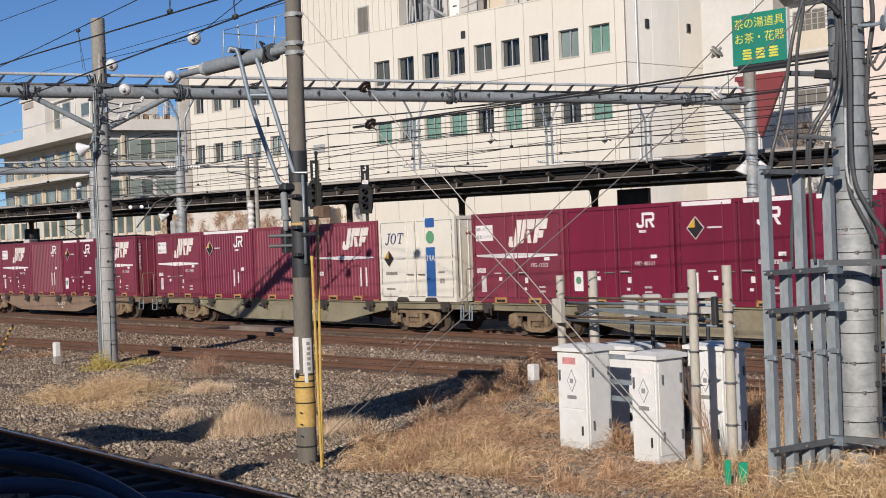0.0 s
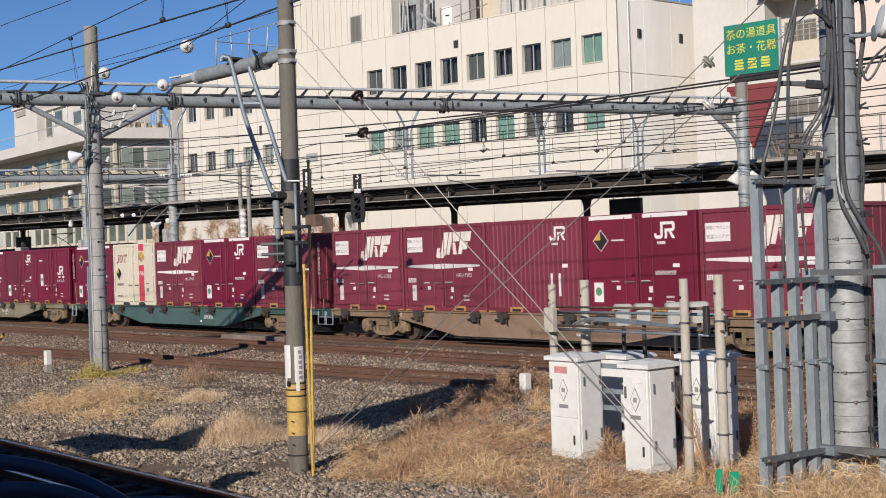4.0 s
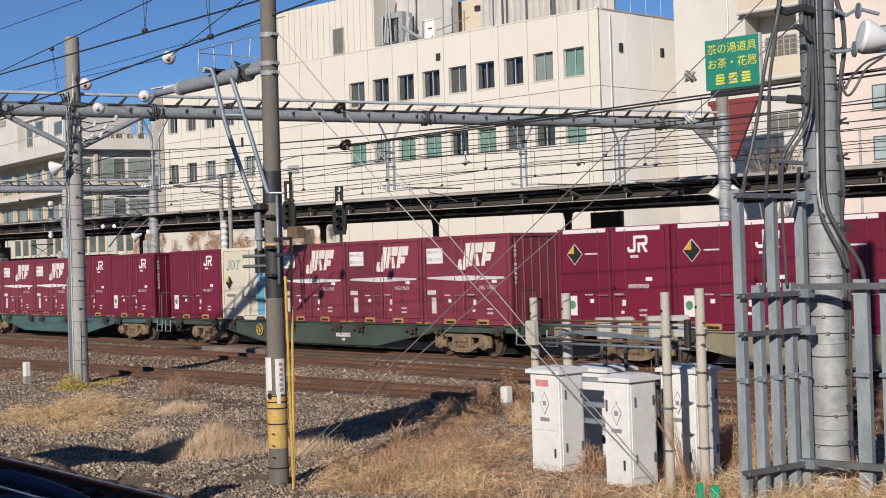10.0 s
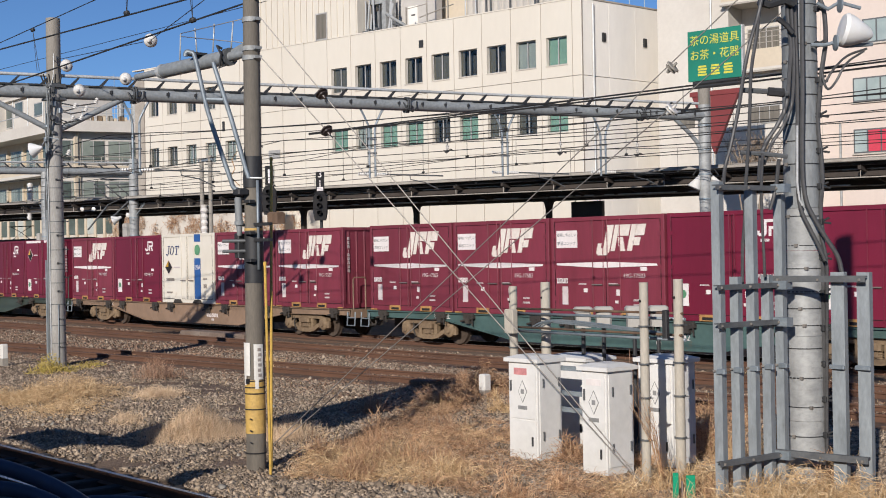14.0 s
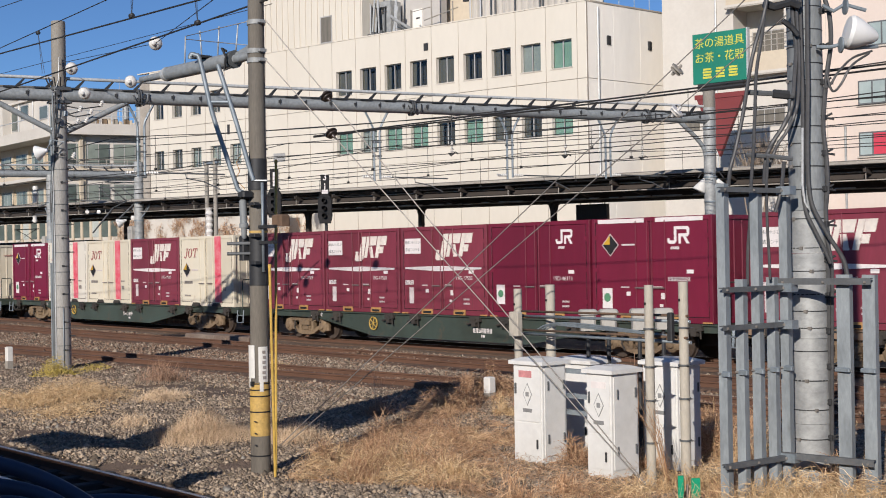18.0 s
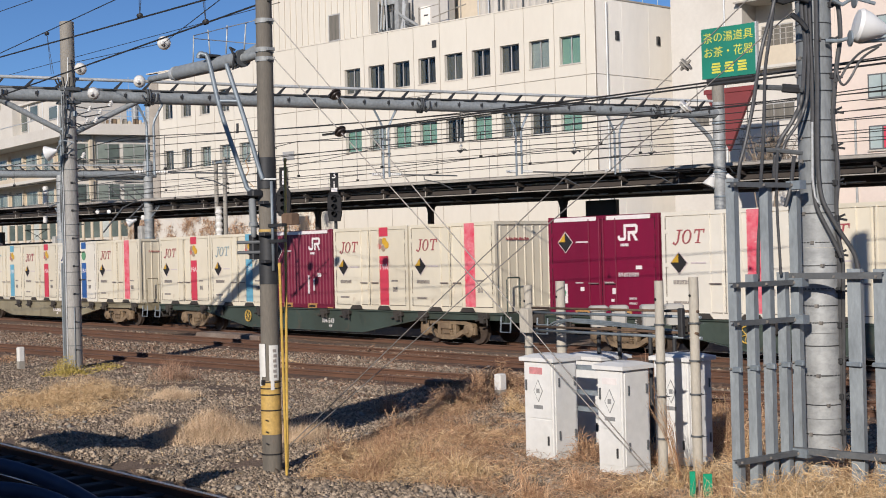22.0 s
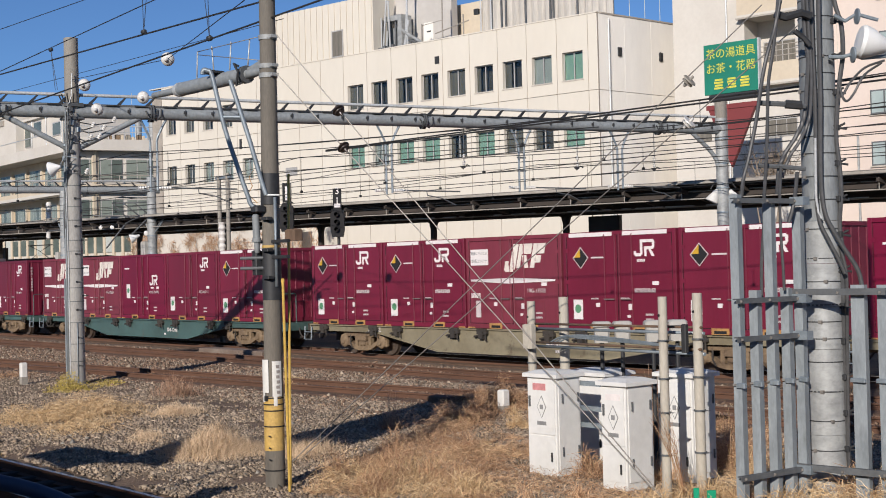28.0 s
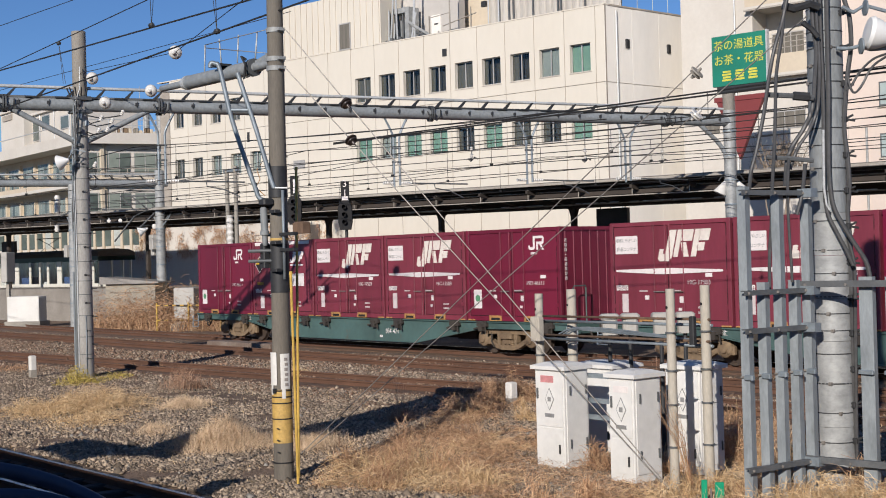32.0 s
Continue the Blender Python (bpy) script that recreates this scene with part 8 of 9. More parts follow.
# standing commuter train at the platform's far side
emu = thing("commuter_train", "pale commuter train with dark roof standing at the platform", "train", at=town(-32.4, -7.3))
for c in range(3):
    x0 = -20.0 * (c + 1) + 0.25
    x1 = x0 + 19.5
    cb = part("carriage", MB().box(x0, 0, 1.10, x1, 0.06, 1.82).box(x0, 2.74, 1.10, x1, 2.8, 1.82), "car_white", emu)
    part("roof", MB().prism([(0.0, 3.50), (0.05, 3.72), (0.45, 3.88), (1.4, 3.95), (2.35, 3.88), (2.75, 3.72), (2.8, 3.50)], x0, x1, "x"), "roof_dark", cb, "dark roof")
    part("floor", MB().box(x0, 0.06, 1.10, x1, 2.74, 1.2), "grime", cb)
    part("letter_board", MB().box(x0, 0, 3.22, x1, 0.06, 3.50).box(x0, 2.74, 3.22, x1, 2.8, 3.50), "car_green", cb, "dark band above the windows")
    x, i = x0, 0
    while x < x1 - 0.3:
        wdt, gap = ((0.50, 1.25), (0.22, 0.95), (0.30, 0.62), (0.22, 0.95))[i % 4]
        for y in (0.0, 2.74):
            part("pillar", MB().box(x, y, 1.82, min(x + wdt, x1), y + 0.06, 3.22), "car_white", cb)
        if i % 4 == 0:
            part("seat", MB().box(x + 0.5, 0.2, 1.2, x + 1.7, 0.7, 2.25), "seat_blue", cb, "blue seat back")
        if i % 4 == 2:
            part("door", MB().box(x + wdt, 0.07, 1.2, x + wdt + gap, 0.10, 1.95).box(x + wdt, 0.07, 1.95, x + wdt + 0.1, 0.10, 3.2).box(x + wdt + gap - 0.1, 0.07, 1.95, x + wdt + gap, 0.10, 3.2), "plain_white", cb, "white sliding door")
        g = part("pane", MB().box(x + wdt, 0.025, 1.82, min(x + wdt + gap, x1), 0.035, 3.22), "glass_car", cb)
        g.visible_shadow = False
        x += wdt + gap
        i += 1
    part("skirt", MB().box(x0 + 0.5, 0.2, 0.2, x1 - 0.5, 2.6, 1.1), "grime", cb)
part("pantograph", MB().path([(-7.7, 0.7, 3.9), (-6.7, 0.7, 4.35), (-7.9, 0.7, 4.75)], 0.03).path([(-5.7, 0.7, 3.9), (-6.7, 0.7, 4.35), (-5.5, 0.7, 4.75)], 0.03).tube((-8.1, 0.7, 4.75), (-5.3, 0.7, 4.75), 0.03), "dark_metal", emu)

# lineside hut, boxes and striped barriers up the line
H = (-60.525, 30.568, 0.356)
hut = thing("relay_hut", "low grey concrete relay hut with a lean-to roof", "hut", at=pose(H[0], H[1], -0.15, 0, 0, 40))
part("wall", MB().box(-1.3, -0.9, 0, 1.3, 0.9, 2.05), "hut", hut)
part("roof", MB().prism([(-1.55, 2.05), (1.55, 2.05), (1.55, 2.12), (-1.55, 2.42)], -1.1, 1.1), "roof_sheet", hut)
for k in range(5):
    part("board", MB().box(-1.31, -0.93, 0.1 + 0.38 * k, 1.31, -0.9, 0.44 + 0.38 * k), "hut", hut)
for q, w, h, nm, lb in (((-64.129, 26.264, 0.504), 1.75, 1.25, "white_block", "whitewashed concrete block stained with rust"), ((-51.792, 28.531, 0.475), 0.95, 1.6, "relay_cabinet", "pale grey lineside cabinet on a plinth"), ((-64.693, 25.557, 2.98), 0.34, 1.5, "switch_cabinet", "narrow grey box on a post")):
    o = thing(nm, lb, "cabinet", at=pose(q[0], q[1], -0.15, 0, 0, 38))
    z0 = 0.3 if nm != "switch_cabinet" else 2.3
    part("case", MB().chamfer(-w / 2, -0.4, z0, w / 2, 0.4, z0 + h, 0.03), "white_stub" if nm == "white_block" else "pale_box", o)
    part("plinth", MB().box(-w / 2 - 0.1, -0.5, 0, w / 2 + 0.1, 0.5, 0.3) if z0 < 1 else MB().box(-0.08, -0.08, 0, 0.08, 0.08, 2.3), "stub_conc", o)
for q, ln in (((-52.661, 27.494, 0.46), 3.2),):
    o = thing("striped_barrier", "low barrier of yellow and black striped bars", "barrier", "striped barriers", at=pose(q[0], q[1], -0.15, 0, 0, 30))
    for x in (0, ln / 2, ln):
        part("post", MB().box(x - 0.03, -0.03, 0, x + 0.03, 0.03, 1.25), "yellow_rod", o)
    for z in (0.45, 1.1):
        for k in range(int(ln / 0.2)):
            part("stripe", MB().box(k * 0.2, -0.05, z, k * 0.2 + 0.2, -0.03, z + 0.06), "black_mark" if k % 2 else "yellow_rod", o)


# ---- loose stones and dry grass ----
def many(name, verts, faces, material, label, category):
    """One object of kind stuff from arrays."""
    me = bpy.data.meshes.new(name)
    k = faces.shape[1]
    me.vertices.add(len(verts))
    me.vertices.foreach_set("co", verts.astype(np.float32).ravel())
    me.loops.add(faces.size)
    me.loops.foreach_set("vertex_index", faces.astype(np.int32).ravel())
    me.polygons.add(len(faces))
    me.polygons.foreach_set("loop_start", np.arange(0, faces.size, k, dtype=np.int32))
    me.polygons.foreach_set("loop_total", np.full(len(faces), k, dtype=np.int32))
    me.materials.append(M[material])
    me.update(calc_edges=True)
    me.validate()
    return tagged(new(name, me), label, category, kind="stuff")


OCT_V = np.array([(1, 0, 0), (0, 1, 0), (-1, 0, 0), (0, -1, 0), (0, 0, 1), (0, 0, -1)], float)
OCT_F = np.array([(0, 1, 4), (1, 2, 4), (2, 3, 4), (3, 0, 4), (1, 0, 5), (2, 1, 5), (3, 2, 5), (0, 3, 5)])


def stones(name, xy, size, material, label, seed, lift=0.0):
    """Sharp-edged stones, each with its own turn, tilt and proportions."""
    rng = np.random.default_rng(seed)
    n = len(xy)
    s = size * np.exp(rng.normal(0, 0.38, n))
    v = OCT_V[None] + rng.uniform(-0.38, 0.38, (n, 6, 3))
    v = v * (s[:, None, None] * rng.uniform(0.6, 1.35, (n, 1, 3)))
    a, b = rng.uniform(0, 6.28, n)[:, None], rng.uniform(-0.9, 0.9, n)[:, None]
    y, z = v[:, :, 1] * np.cos(b) - v[:, :, 2] * np.sin(b), v[:, :, 1] * np.sin(b) + v[:, :, 2] * np.cos(b)
    x, y = v[:, :, 0] * np.cos(a) - y * np.sin(a), v[:, :, 0] * np.sin(a) + y * np.cos(a)
    z0 = np.array([ground_z(px, py) for px, py in xy]) + lift
    v = np.stack([x + xy[:, :1], y + xy[:, 1:2], z * 0.8 + z0[:, None] + s[:, None] * 0.15], -1)
    f = (OCT_F[None] + 6 * np.arange(n)[:, None, None]).reshape(-1, 3)
    return many(name, v.reshape(-1, 3), f, material, label, "stones")


rng = np.random.default_rng(3)
EYE_R, EYE_F = np.array((0.642, 0.767)), np.array((-0.767, 0.642))


def wedge(n, d0, d1, power=1.0, half=0.36):
    """Points of the yard in front of the camera's platform, by distance and side."""
    d = d0 + (d1 - d0) * rng.uniform(0, 1, n) ** power
    s = rng.uniform(-half, half, n) * d
    return d[:, None] * EYE_F + s[:, None] * EYE_R


pts = wedge(235000, 13.2, 37, 1.55)
siding_y = 12.15 + (pts[:, 0] + 90) * (8.25 / 96)
off_1, off_2 = np.abs(pts[:, 1] - siding_y), np.abs(pts[:, 1] - 21.75)
soil = np.array([noise.noise((x * 0.8, y * 0.8, 12)) + 0.5 * noise.noise((x * 2.3, y * 2.3, 13)) for x, y in pts]) + rng.uniform(-0.25, 0.25, len(pts))
keep = (soil < 0.32) & (pts[:, 1] > 7.62) & (off_1 > 0.66) & (pts[:, 1] < 23.6) & (off_2 > 0.66)
rusty = (off_1 < 1.15) | (off_2 < 1.2)
stones("ballast_stones", pts[keep & ~rusty], 0.0195, "stone", "grey-brown crushed ballast stones", 1)
stones("rusty_ballast", pts[keep & rusty][::2], 0.022, "stone_rust", "rust-stained ballast beside the rails", 2)
stones("gauge_ballast", pts[((off_1 < 0.46) | (off_2 < 0.46)) & (pts[:, 1] > 8)][::2], 0.021, "stone_rust", "rust-stained ballast between the rails", 9, 0.035)
mid_pts = np.stack([rng.uniform(-62, -16, 60000), rng.uniform(15.0, 23.8, 60000)], -1)
mid_1, mid_2 = np.abs(mid_pts[:, 1] - 12.15 - (mid_pts[:, 0] + 90) * (8.25 / 96)), np.abs(mid_pts[:, 1] - 21.75)
mid_pts = mid_pts[(mid_1 > 0.66) & (mid_2 > 0.66)]
stones("mid_ballast", mid_pts[::2], 0.026, "stone", "grey-brown ballast between the sidings", 7)
stones("mid_rusty_ballast", mid_pts[1::2], 0.026, "stone_rust", "rust-stained ballast between the sidings", 8)
far_pts = wedge(14000, 36, 66, 0.9)
far_pts = far_pts[(far_pts[:, 1] > 12) & (far_pts[:, 1] < 20.6)]
stones("far_ballast", far_pts, 0.035, "stone_rust", "rust-brown ballast further up the line", 4)
big = wedge(420, 14, 26, 1.0)
big = big[(big[:, 1] > 7.8) & (big[:, 1] < 15)]
stones("pale_stones", big, 0.034, "stub_conc", "larger pale stones lying in the ballast", 5)
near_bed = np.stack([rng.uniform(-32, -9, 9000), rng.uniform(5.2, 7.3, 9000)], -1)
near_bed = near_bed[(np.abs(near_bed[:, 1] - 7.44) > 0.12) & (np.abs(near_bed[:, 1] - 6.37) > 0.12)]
stones("near_ballast", near_bed, 0.03, "stone_shade", "black ballast between the near rails, shade in its colour", 6, -0.03)


def tangle(name, xy, top, length, w, material, label, seed, dome=None, rise=0.35):
    """Short dry stems lying every way in a matted heap, drooping towards their tips."""
    rng = np.random.default_rng(seed)
    n = len(xy)
    u = rng.uniform(0, 1, n) ** 1.15 * top
    if dome is not None:
        c, ac_, al = dome
        rel = xy - np.array(c)
        rr = ((rel @ EYE_R) / ac_) ** 2 + ((rel @ EYE_F) / al) ** 2
        u = u * np.clip(1.1 - 0.95 * rr, 0.05, 1.1) * np.clip([0.62 + 1.5 * noise.noise((x * 1.9, y * 1.9, 4)) for x, y in xy], 0.08, 1.25)
    else:
        u = u * np.clip([0.85 + 1.6 * noise.noise((x * 1.9, y * 1.9, 5)) for x, y in xy], 0.06, 1.9)
    az, el = rng.uniform(0, 6.28, n), np.clip(rng.normal(rise, 0.5, n), -0.5, 1.5)
    ln = length * rng.uniform(0.35, 1.35, n)
    d = np.stack([np.cos(az) * np.cos(el), np.sin(az) * np.cos(el), np.sin(el)], -1)
    side = np.cross(d, rng.normal(0, 1, (n, 3)))
    side = side / (np.linalg.norm(side, axis=1)[:, None] + 1e-6)
    z0 = np.array([ground_z(px, py) for px, py in xy])
    base = np.concatenate([xy, (z0 + u)[:, None]], 1)
    rows = []
    for s, wid in ((0, 0.9), (0.5, 1.0), (1.0, 0.25)):
        c = base + d * (ln * s)[:, None]
        c[:, 2] = np.maximum(c[:, 2] - (0.45 if rise < 0.6 else 0.12) * ln * s * s, z0 + 0.004)
        rows += [c - side * (w * wid / 2), c + side * (w * wid / 2)]
    f = np.array([(0, 1, 3, 2), (2, 3, 5, 4)])
    f = (f[None] + 6 * np.arange(n)[:, None, None]).reshape(-1, 4)
    return many(name, np.stack(rows, 1).reshape(-1, 3), f, material, label, "grass")


def grass(name, xy, h, w, material, label, seed, lean=0.35, dome=None):
    """Single tapered blades, bent over to one side; a dome lets a clump's rim lie lower and lean outward."""
    rng = np.random.default_rng(seed)
    n = len(xy)
    hh = h * rng.uniform(0.35, 1.3, n)
    a = rng.uniform(0, 6.28, n)
    d = np.stack([np.cos(a), np.sin(a)], -1)
    ln = lean * hh * rng.uniform(0.1, 1.9, n)
    if dome is not None:
        c, size = dome
        out = (xy - np.array(c)) / size
        rr = np.linalg.norm(out, axis=1)
        hh = hh * np.clip(1.15 - 0.8 * rr ** 2, 0.25, 1.2)
        d = d * 0.7 + out
        d = d / (np.linalg.norm(d, axis=1)[:, None] + 1e-6)
        ln = ln * (0.6 + rr)
    tw = rng.uniform(0, 6.28, n)
    t = np.stack([np.cos(tw), np.sin(tw)], -1)
    side = np.stack([-d[:, 1], d[:, 0]], -1) * (hh * rng.uniform(-0.25, 0.25, n))[:, None]
    z0 = np.array([ground_z(px, py) for px, py in xy]) - 0.03
    rows = []
    for s, wid, bend, up in ((0, 1.0, 0, 0), (0.4, 0.95, 0.16, 0.48), (0.75, 0.7, 0.52, 0.82), (1.0, 0.2, 1.0, 0.88)):
        c = np.concatenate([xy + d * (ln * bend)[:, None] + side * bend, (z0 + hh * up * (1.1 - 0.1 * bend))[:, None]], 1)
        off = np.concatenate([t * (w * wid * rng.uniform(0.7, 1.3, n) / 2)[:, None], np.zeros((n, 1))], 1)
        rows += [c - off, c + off]
    v = np.stack(rows, 1)
    f = np.array([(0, 1, 3, 2), (2, 3, 5, 4), (4, 5, 7, 6)])
    f = (f[None] + 8 * np.arange(n)[:, None, None]).reshape(-1, 4)
    return many(name, v.reshape(-1, 3), f, material, label, "grass")


def patch(cx, cy, across, along, n):
    r = np.sqrt(rng.uniform(0, 1, n)) * (0.75 + 0.35 * np.sin(rng.uniform(0, 6.28, n) * 3))
    a = rng.uniform(0, 6.28, n)
    return np.array((cx, cy)) + (r * np.cos(a) * across)[:, None] * EYE_R + (r * np.sin(a) * along)[:, None] * EYE_F


def inside(p, poly):
    ok = np.zeros(len(p), bool)
    j = len(poly) - 1
    for i in range(len(poly)):
        (xi, yi), (xj, yj) = poly[i], poly[j]
        ok ^= ((yi > p[:, 1]) != (yj > p[:, 1])) & (p[:, 0] < (xj - xi) * (p[:, 1] - yi) / (yj - yi + 1e-12) + xi)
        j = i
    return ok


TUFTS = (
    ((-24.7, 11.35), 1.3, 2.0, 8500, 0.42, 0.17, 0.0055, "haze_grass", "pale yellow dry grass heaped in the ballast"),
    ((-25.0, 10.45), 0.95, 1.4, 2600, 0.26, 0.16, 0.0055, "haze_grass", "pale yellow dry grass spreading over the stones"),
    ((-22.5, 10.35), 0.85, 1.2, 1500, 0.20, 0.15, 0.0055, "haze_grass", "pale yellow dry grass spreading over the stones"),
    ((-30.978, 13.983), 0.6, 0.9, 1300, 0.36, 0.11, 0.011, "green_grass", "yellow-green weed at the pole's foot"),
    ((-31.387, 15.172), 0.5, 0.8, 600, 0.16, 0.10, 0.010, "green_grass", "yellow-green weed at the pole's foot"),
    ((-26.687, 14.626), 0.55, 1.1, 900, 0.46, 0.20, 0.006, "red_weed", "thin russet weeds in the ballast"),
    ((-23.273, 12.72), 0.5, 0.8, 3600, 0.20, 0.10, 0.005, "pale_grass", "pale feathery grass clump"),
    ((-17.914, 10.435), 0.8, 1.05, 11000, 0.36, 0.13, 0.005, "pale_grass", "pale feathery grass clump"),
    ((-20.267, 10.497), 0.35, 0.6, 900, 0.12, 0.10, 0.005, "pale_grass", "low feathery grass clump"),
    ((-27.603, 18.231), 0.5, 1.0, 1600, 0.26, 0.13, 0.007, "haze_grass", "dry grass clump behind the concrete pole"),
    ((-16.716, 11.265), 0.6, 1.0, 3600, 0.28, 0.14, 0.005, "pale_grass", "dry grass clump beside the concrete pole"),
    ((-33.951, 17.194), 1.6, 2.0, 900, 0.10, 0.12, 0.008, "brown_grass", "sparse brown grass in the ballast"),
    ((-36.537, 14.462), 1.2, 1.5, 900, 0.14, 0.14, 0.008, "brown_grass", "sparse brown grass in the ballast"),
    ((-18.721, 17.32), 0.7, 1.0, 3000, 0.55, 0.20, 0.007, "brown_grass", "dark brown weeds beside the siding"),
    ((-17.78, 15.406), 0.6, 0.9, 2200, 0.45, 0.20, 0.007, "brown_grass", "dark brown weeds beside the siding"),
    ((-19.888, 18.011), 1.1, 1.4, 2200, 0.26, 0.22, 0.008, "brown_grass", "brown weeds beside the siding"),
    ((-18.129, 14.107), 0.25, 0.4, 420, 0.80, 0.16, 0.006, "red_weed", "tall thin russet weeds"),
    ((-12.621, 14.64), 0.22, 0.35, 900, 1.30, 0.17, 0.006, "red_weed", "tall dead weeds beside a cabinet"),
    ((-11.087, 14.391), 0.35, 0.5, 1500, 0.75, 0.20, 0.006, "tan_grass", "tall dry grass at the guard frame"),
)
for k, (c, ac_, al, n, top, ln, w, mat_, lab) in enumerate(TUFTS):
    xy = patch(c[0], c[1], ac_ * 1.05, al * 1.05, n)
    feathery = mat_ in ("pale_grass", "red_weed")
    tangle("grass_clump", xy, top, ln * (1.15 if feathery else 1.0), w * (0.75 if mat_ == "pale_grass" else 1.0), mat_, lab, 20 + k, (c, ac_, al), 0.95 if feathery else 0.4)
    grass("grass_stems", xy[::9], top * 0.8, w * 1.1, mat_, "single stems rising out of the clump", 60 + k, 0.9, (c, math.hypot(ac_, al) / 1.3))
FIELD = [(-13.495, 9.036), (-14.95, 10.929), (-16.444, 12.696), (-17.786, 14.88), (-18.725, 16.952), (-18.742, 18.182), (-15.134, 19.608), (-11.096, 15.897), (-8.679, 14.762), (-6.822, 11.57), (-10.174, 9.822), (-12.006, 9.751)]
box = np.stack([rng.uniform(-19, -5, 250000), rng.uniform(8.5, 18, 250000)], -1)
box = box[inside(box, FIELD)]
dens = np.array([noise.noise((x * 0.9, y * 0.9, 7)) + 0.6 * noise.noise((x * 2.5, y * 2.5, 2)) for x, y in box]) + rng.uniform(-0.2, 0.2, len(box))
tone = np.array([noise.noise((x * 0.55 + 3, y * 0.55, 9)) for x, y in box]) + rng.normal(0, 0.22, len(box))
# the yard side of the field is bare soil with sparse weeds; the grass stays short round the cabinets' feet
far_side = np.clip((box[:, 1] - 12.6 + 0.35 * (box[:, 0] + 14)) / 2.2, 0, 1)
feet = np.zeros(len(box), bool)
for fx, fy, fr_ in ((-12.3, 12.0, 0.75), (-10.9, 11.75, 0.75), (-9.4, 11.6, 0.55), (-12.0, 12.6, 0.5)):
    feet |= np.hypot(box[:, 0] - fx, box[:, 1] - fy) < fr_
thick = (dens > -0.30 + 0.55 * far_side) & (~feet | (np.arange(len(box)) % 2 == 0))
low = feet | (far_side > 0.6)
tangle("dead_grass_field", box[thick & (tone < -0.06)], 0.12, 0.15, 0.0045, "brown_grass", "matted brown dead grass around the cabinets", 50)
tangle("short_grass_field", box[thick & low & (tone >= -0.06)], 0.08, 0.12, 0.0045, "tan_grass", "short dead grass round the cabinets' feet", 47)
tangle("tan_grass_field", box[thick & ~low & (tone >= -0.06) & (tone < 0.26)], 0.15, 0.16, 0.0045, "tan_grass", "matted tan dead grass around the cabinets", 51)
tangle("straw_field", box[thick & ~low & (tone >= 0.26)], 0.19, 0.18, 0.0045, "haze_grass", "long straw-coloured dry grass around the cabinets", 52)
for k in range(34):
    c = box[rng.integers(len(box))]
    if np.hypot(c[0] + 10.4, c[1] - 11.8) < 0.9 or np.hypot(c[0] + 12.4, c[1] - 12.0) < 0.7:
        continue
    a_, n_ = rng.uniform(0.16, 0.38), int(rng.uniform(260, 620))
    mat_ = ("brown_grass", "tan_grass", "brown_grass", "haze_grass")[k % 4]
    tangle("weed_clump", patch(c[0], c[1], a_, a_, n_), rng.uniform(0.28, 0.55), 0.17, 0.006, mat_, "dead weed clump standing among the matted grass", 200 + k, (c, a_, a_), 0.8)
upright = box[(dens > 0.10) & ~low][::8]
grass("standing_grass", upright, 0.24, 0.0042, "tan_grass", "thin upright stems among the matted grass", 57, 1.3)
tall = box[(dens > 0.25) & ~feet][::36]
grass("seed_stalks", tall, 0.42, 0.0042, "straw", "dry seed stalks above the grass", 58, 0.7)
fringe = np.stack([rng.uniform(-9.9, -6.8, 9000), rng.uniform(10.9, 12.5, 9000)], -1)
fringe = fringe[np.hypot(fringe[:, 0] + 9.2, fringe[:, 1] - 11.5) > 0.6]
tangle("frame_grass", fringe, 0.28, 0.24, 0.006, "haze_grass", "long dry grass at the foot of the guard frame", 53)
grass("frame_stems", fringe[::5], 0.36, 0.006, "haze_grass", "dry stems at the foot of the guard frame", 59, 0.8)
A0, A1 = np.array((-59.766, 22.127)), np.array((-49.51, 29.699))
q = rng.uniform(0, 1, 26000)
strip = A0 + (A1 - A0) * q[:, None] + rng.uniform(-1.0, 5.2, 26000)[:, None] * np.array((-0.155, 0.988))
strip = strip[strip[:, 1] > 27.3]
tangle("bank_grass", strip, 1.35, 0.55, 0.016, "brown_grass", "rank brown grass and creepers along the far platform", 54)
grass("bank_stems", strip[::8], 0.8, 0.018, "tan_grass", "dry stems along the far platform", 56, 1.0)
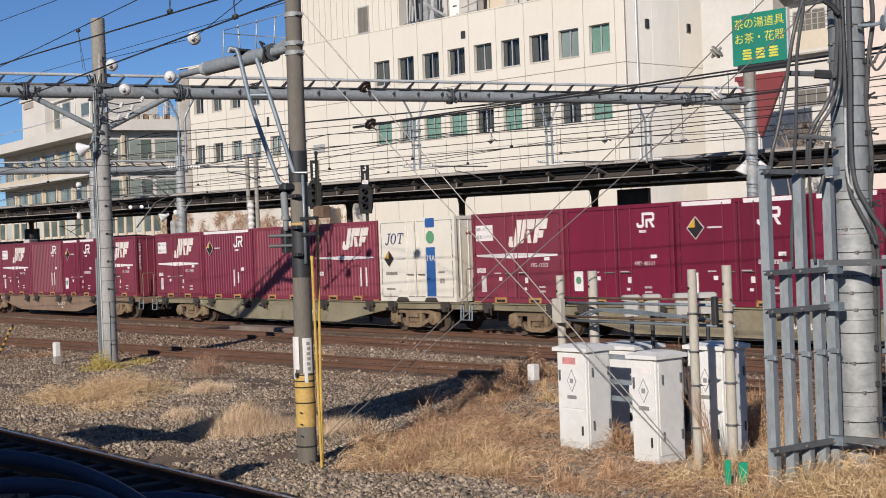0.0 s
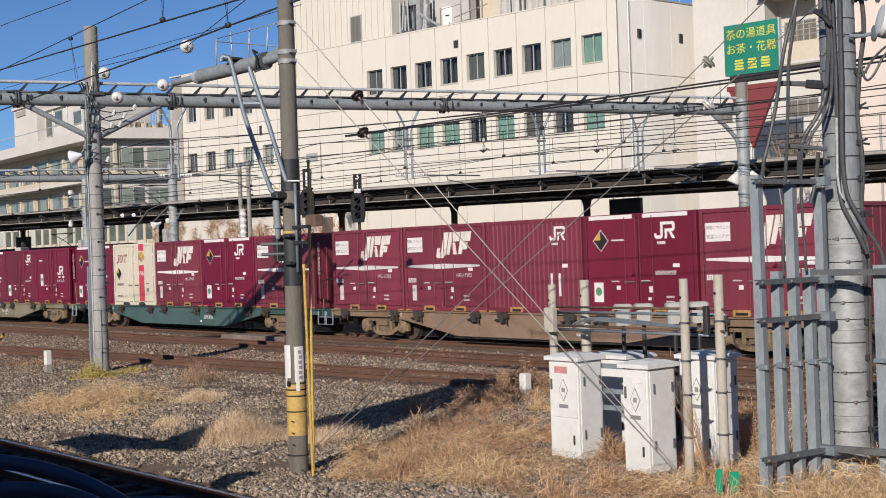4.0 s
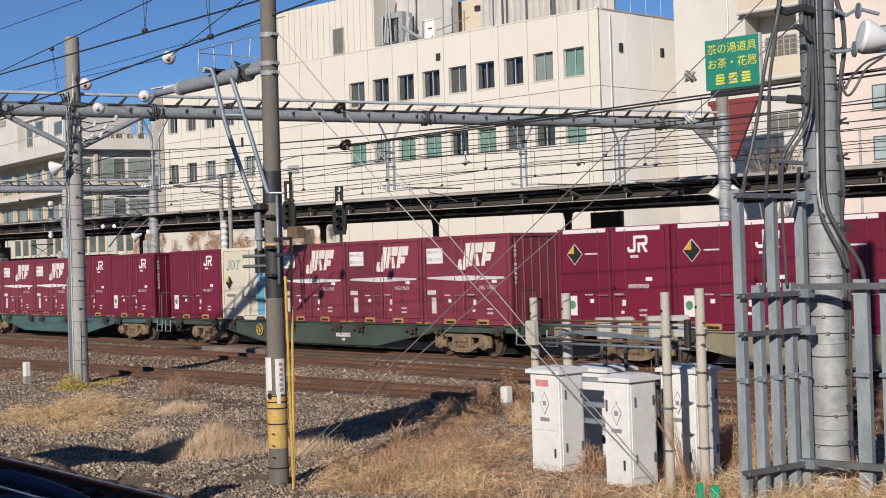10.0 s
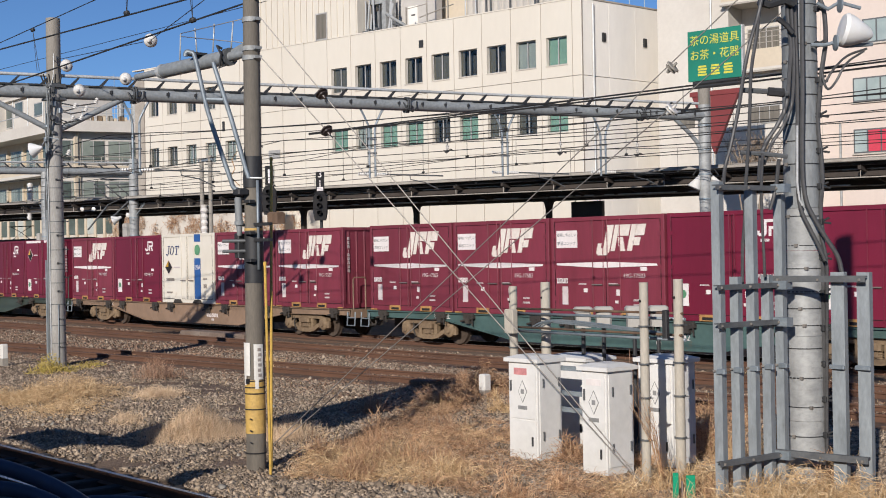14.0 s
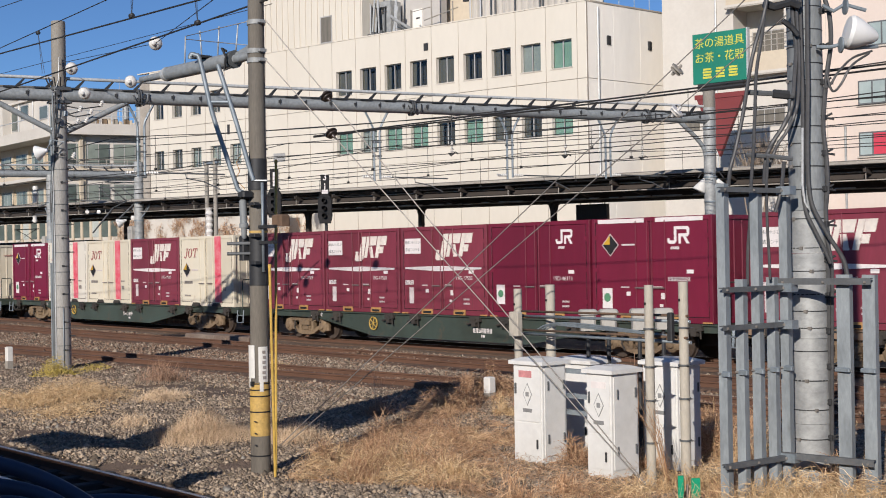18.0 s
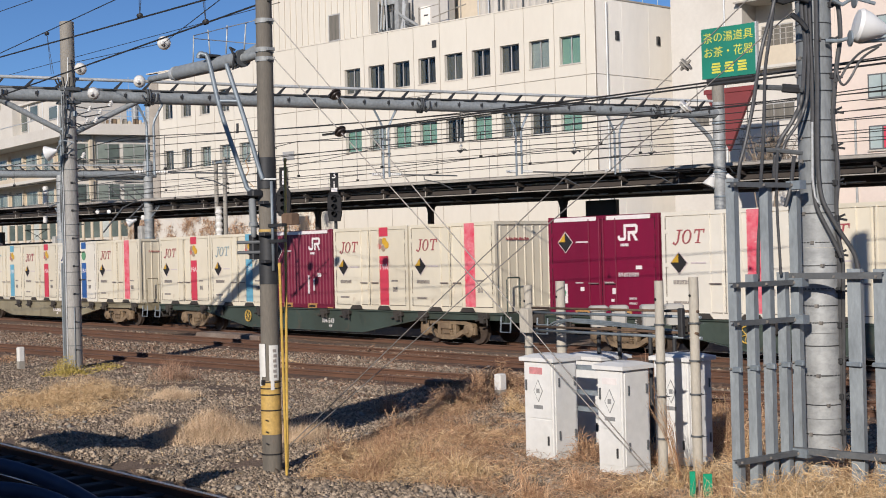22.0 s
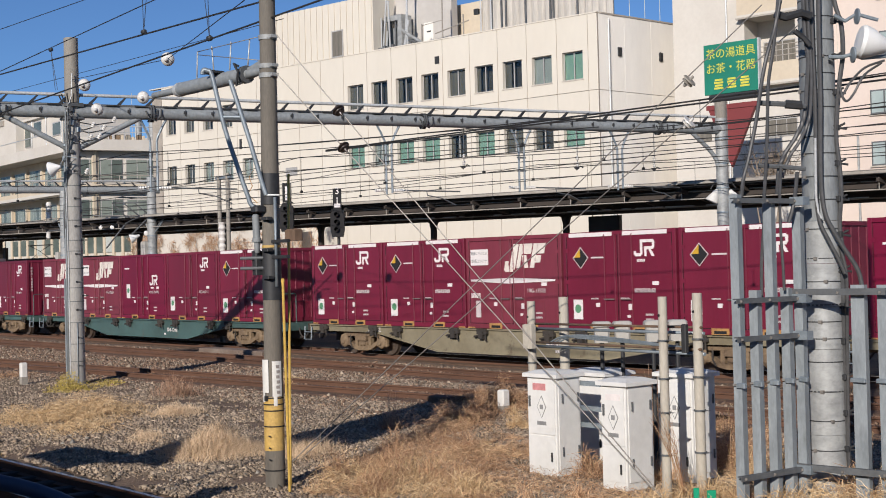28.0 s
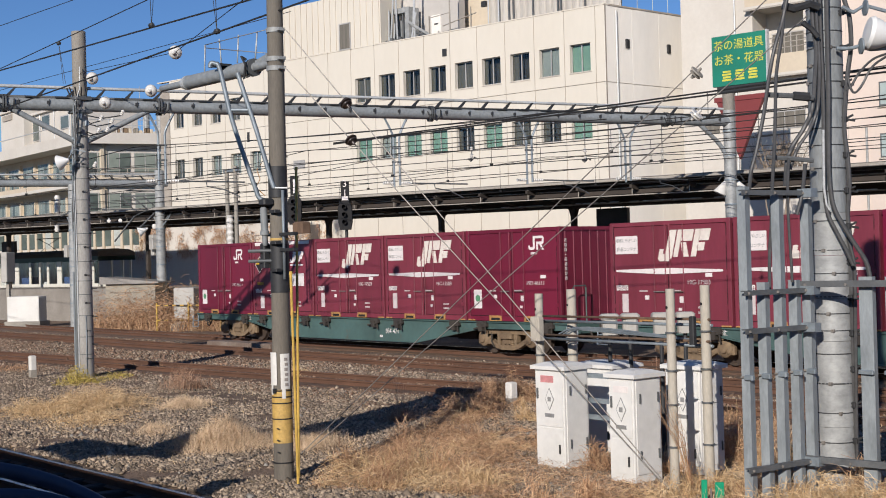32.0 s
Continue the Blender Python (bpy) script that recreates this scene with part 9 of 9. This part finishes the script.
# russet weed leaning in front of a post
weed = MB()
rnd = random.Random(17)
for i in range(30):
    p = Vector((-9.88, 11.98, -0.15)) + ACROSS * rnd.uniform(-0.03, 0.03)
    m = p + ACROSS * rnd.uniform(-0.15, -0.08) + TOWARD * rnd.uniform(-0.06, 0.06) + Vector((0, 0, rnd.uniform(0.45, 0.7)))
    q = m + ACROSS * rnd.uniform(-0.26, -0.02) + TOWARD * rnd.uniform(-0.08, 0.08) + Vector((0, 0, rnd.uniform(0.2, 0.55)))
    weed.tube(p, m, 0.0026, 0.002, 4, False).tube(m, q, 0.002, 0.001, 4, False)
solid("tall_weed", weed, "brown_grass", "tall russet dead weed leaning by a pale post", "weed", kind="stuff")
# dry creepers over the back wall
n = 9000
ca = rng.uniform(-36.5, -18, n)
cz = 5.9 - rng.uniform(0, 1, n) ** 1.3 * 2.6
ok = np.array([noise.noise((a * 0.7, z * 0.9, 1)) + 0.6 * noise.noise((a * 2.2, z * 2.2, 8)) for a, z in zip(ca, cz)]) > -0.02
ca, cz = ca[ok], cz[ok]
n = len(ca)
M_town = np.array(town())
local = np.stack([ca, -1.64 - rng.uniform(0, 0.25, n), cz, np.ones(n)], -1)
p0 = (local @ M_town.T)[:, :3]
d = rng.normal(0, 1, (n, 3)) * np.array((0.8, 0.3, 1.0)) - np.array((0, 0, 0.5))
d = d / np.linalg.norm(d, axis=1)[:, None] * rng.uniform(0.15, 0.5, n)[:, None]
e = np.cross(d, (0.155, -0.988, 0.2))
e = e / np.linalg.norm(e, axis=1)[:, None] * 0.014
many("dry_creeper", np.stack([p0 - e, p0 + e, p0 + d + e * 0.3, p0 + d - e * 0.3], 1).reshape(-1, 3), np.arange(4 * n).reshape(-1, 4), "brown_grass", "bare brown creepers hanging over the back wall", "creeper")
litter = wedge(3500, 14, 30, 1.0)
litter = litter[litter[:, 1] > 7.8]
grass("stray_blades", litter, 0.10, 0.008, "straw", "stray straw blades among the stones", 55, 1.4)


# ---- what moves: wagons with their loads roll by at an even speed, wheels turn ----
def motions():
    for ob, dx, y, z in TRAIN:
        walk(ob, [(t, pose(LAST_X + dx + SPEED * (t - 32.0), y, z)) for t in range(0, 33, 2)])
    for wheel, x in WHEELS:
        step = 2 / FPS
        rows = [(i * step, pose(x, 0, 0.41, 0, math.degrees(SPEED / 0.41 * i * step))) for i in range(int(32.0 / step) + 1)]
        walk(wheel, rows)


motions()
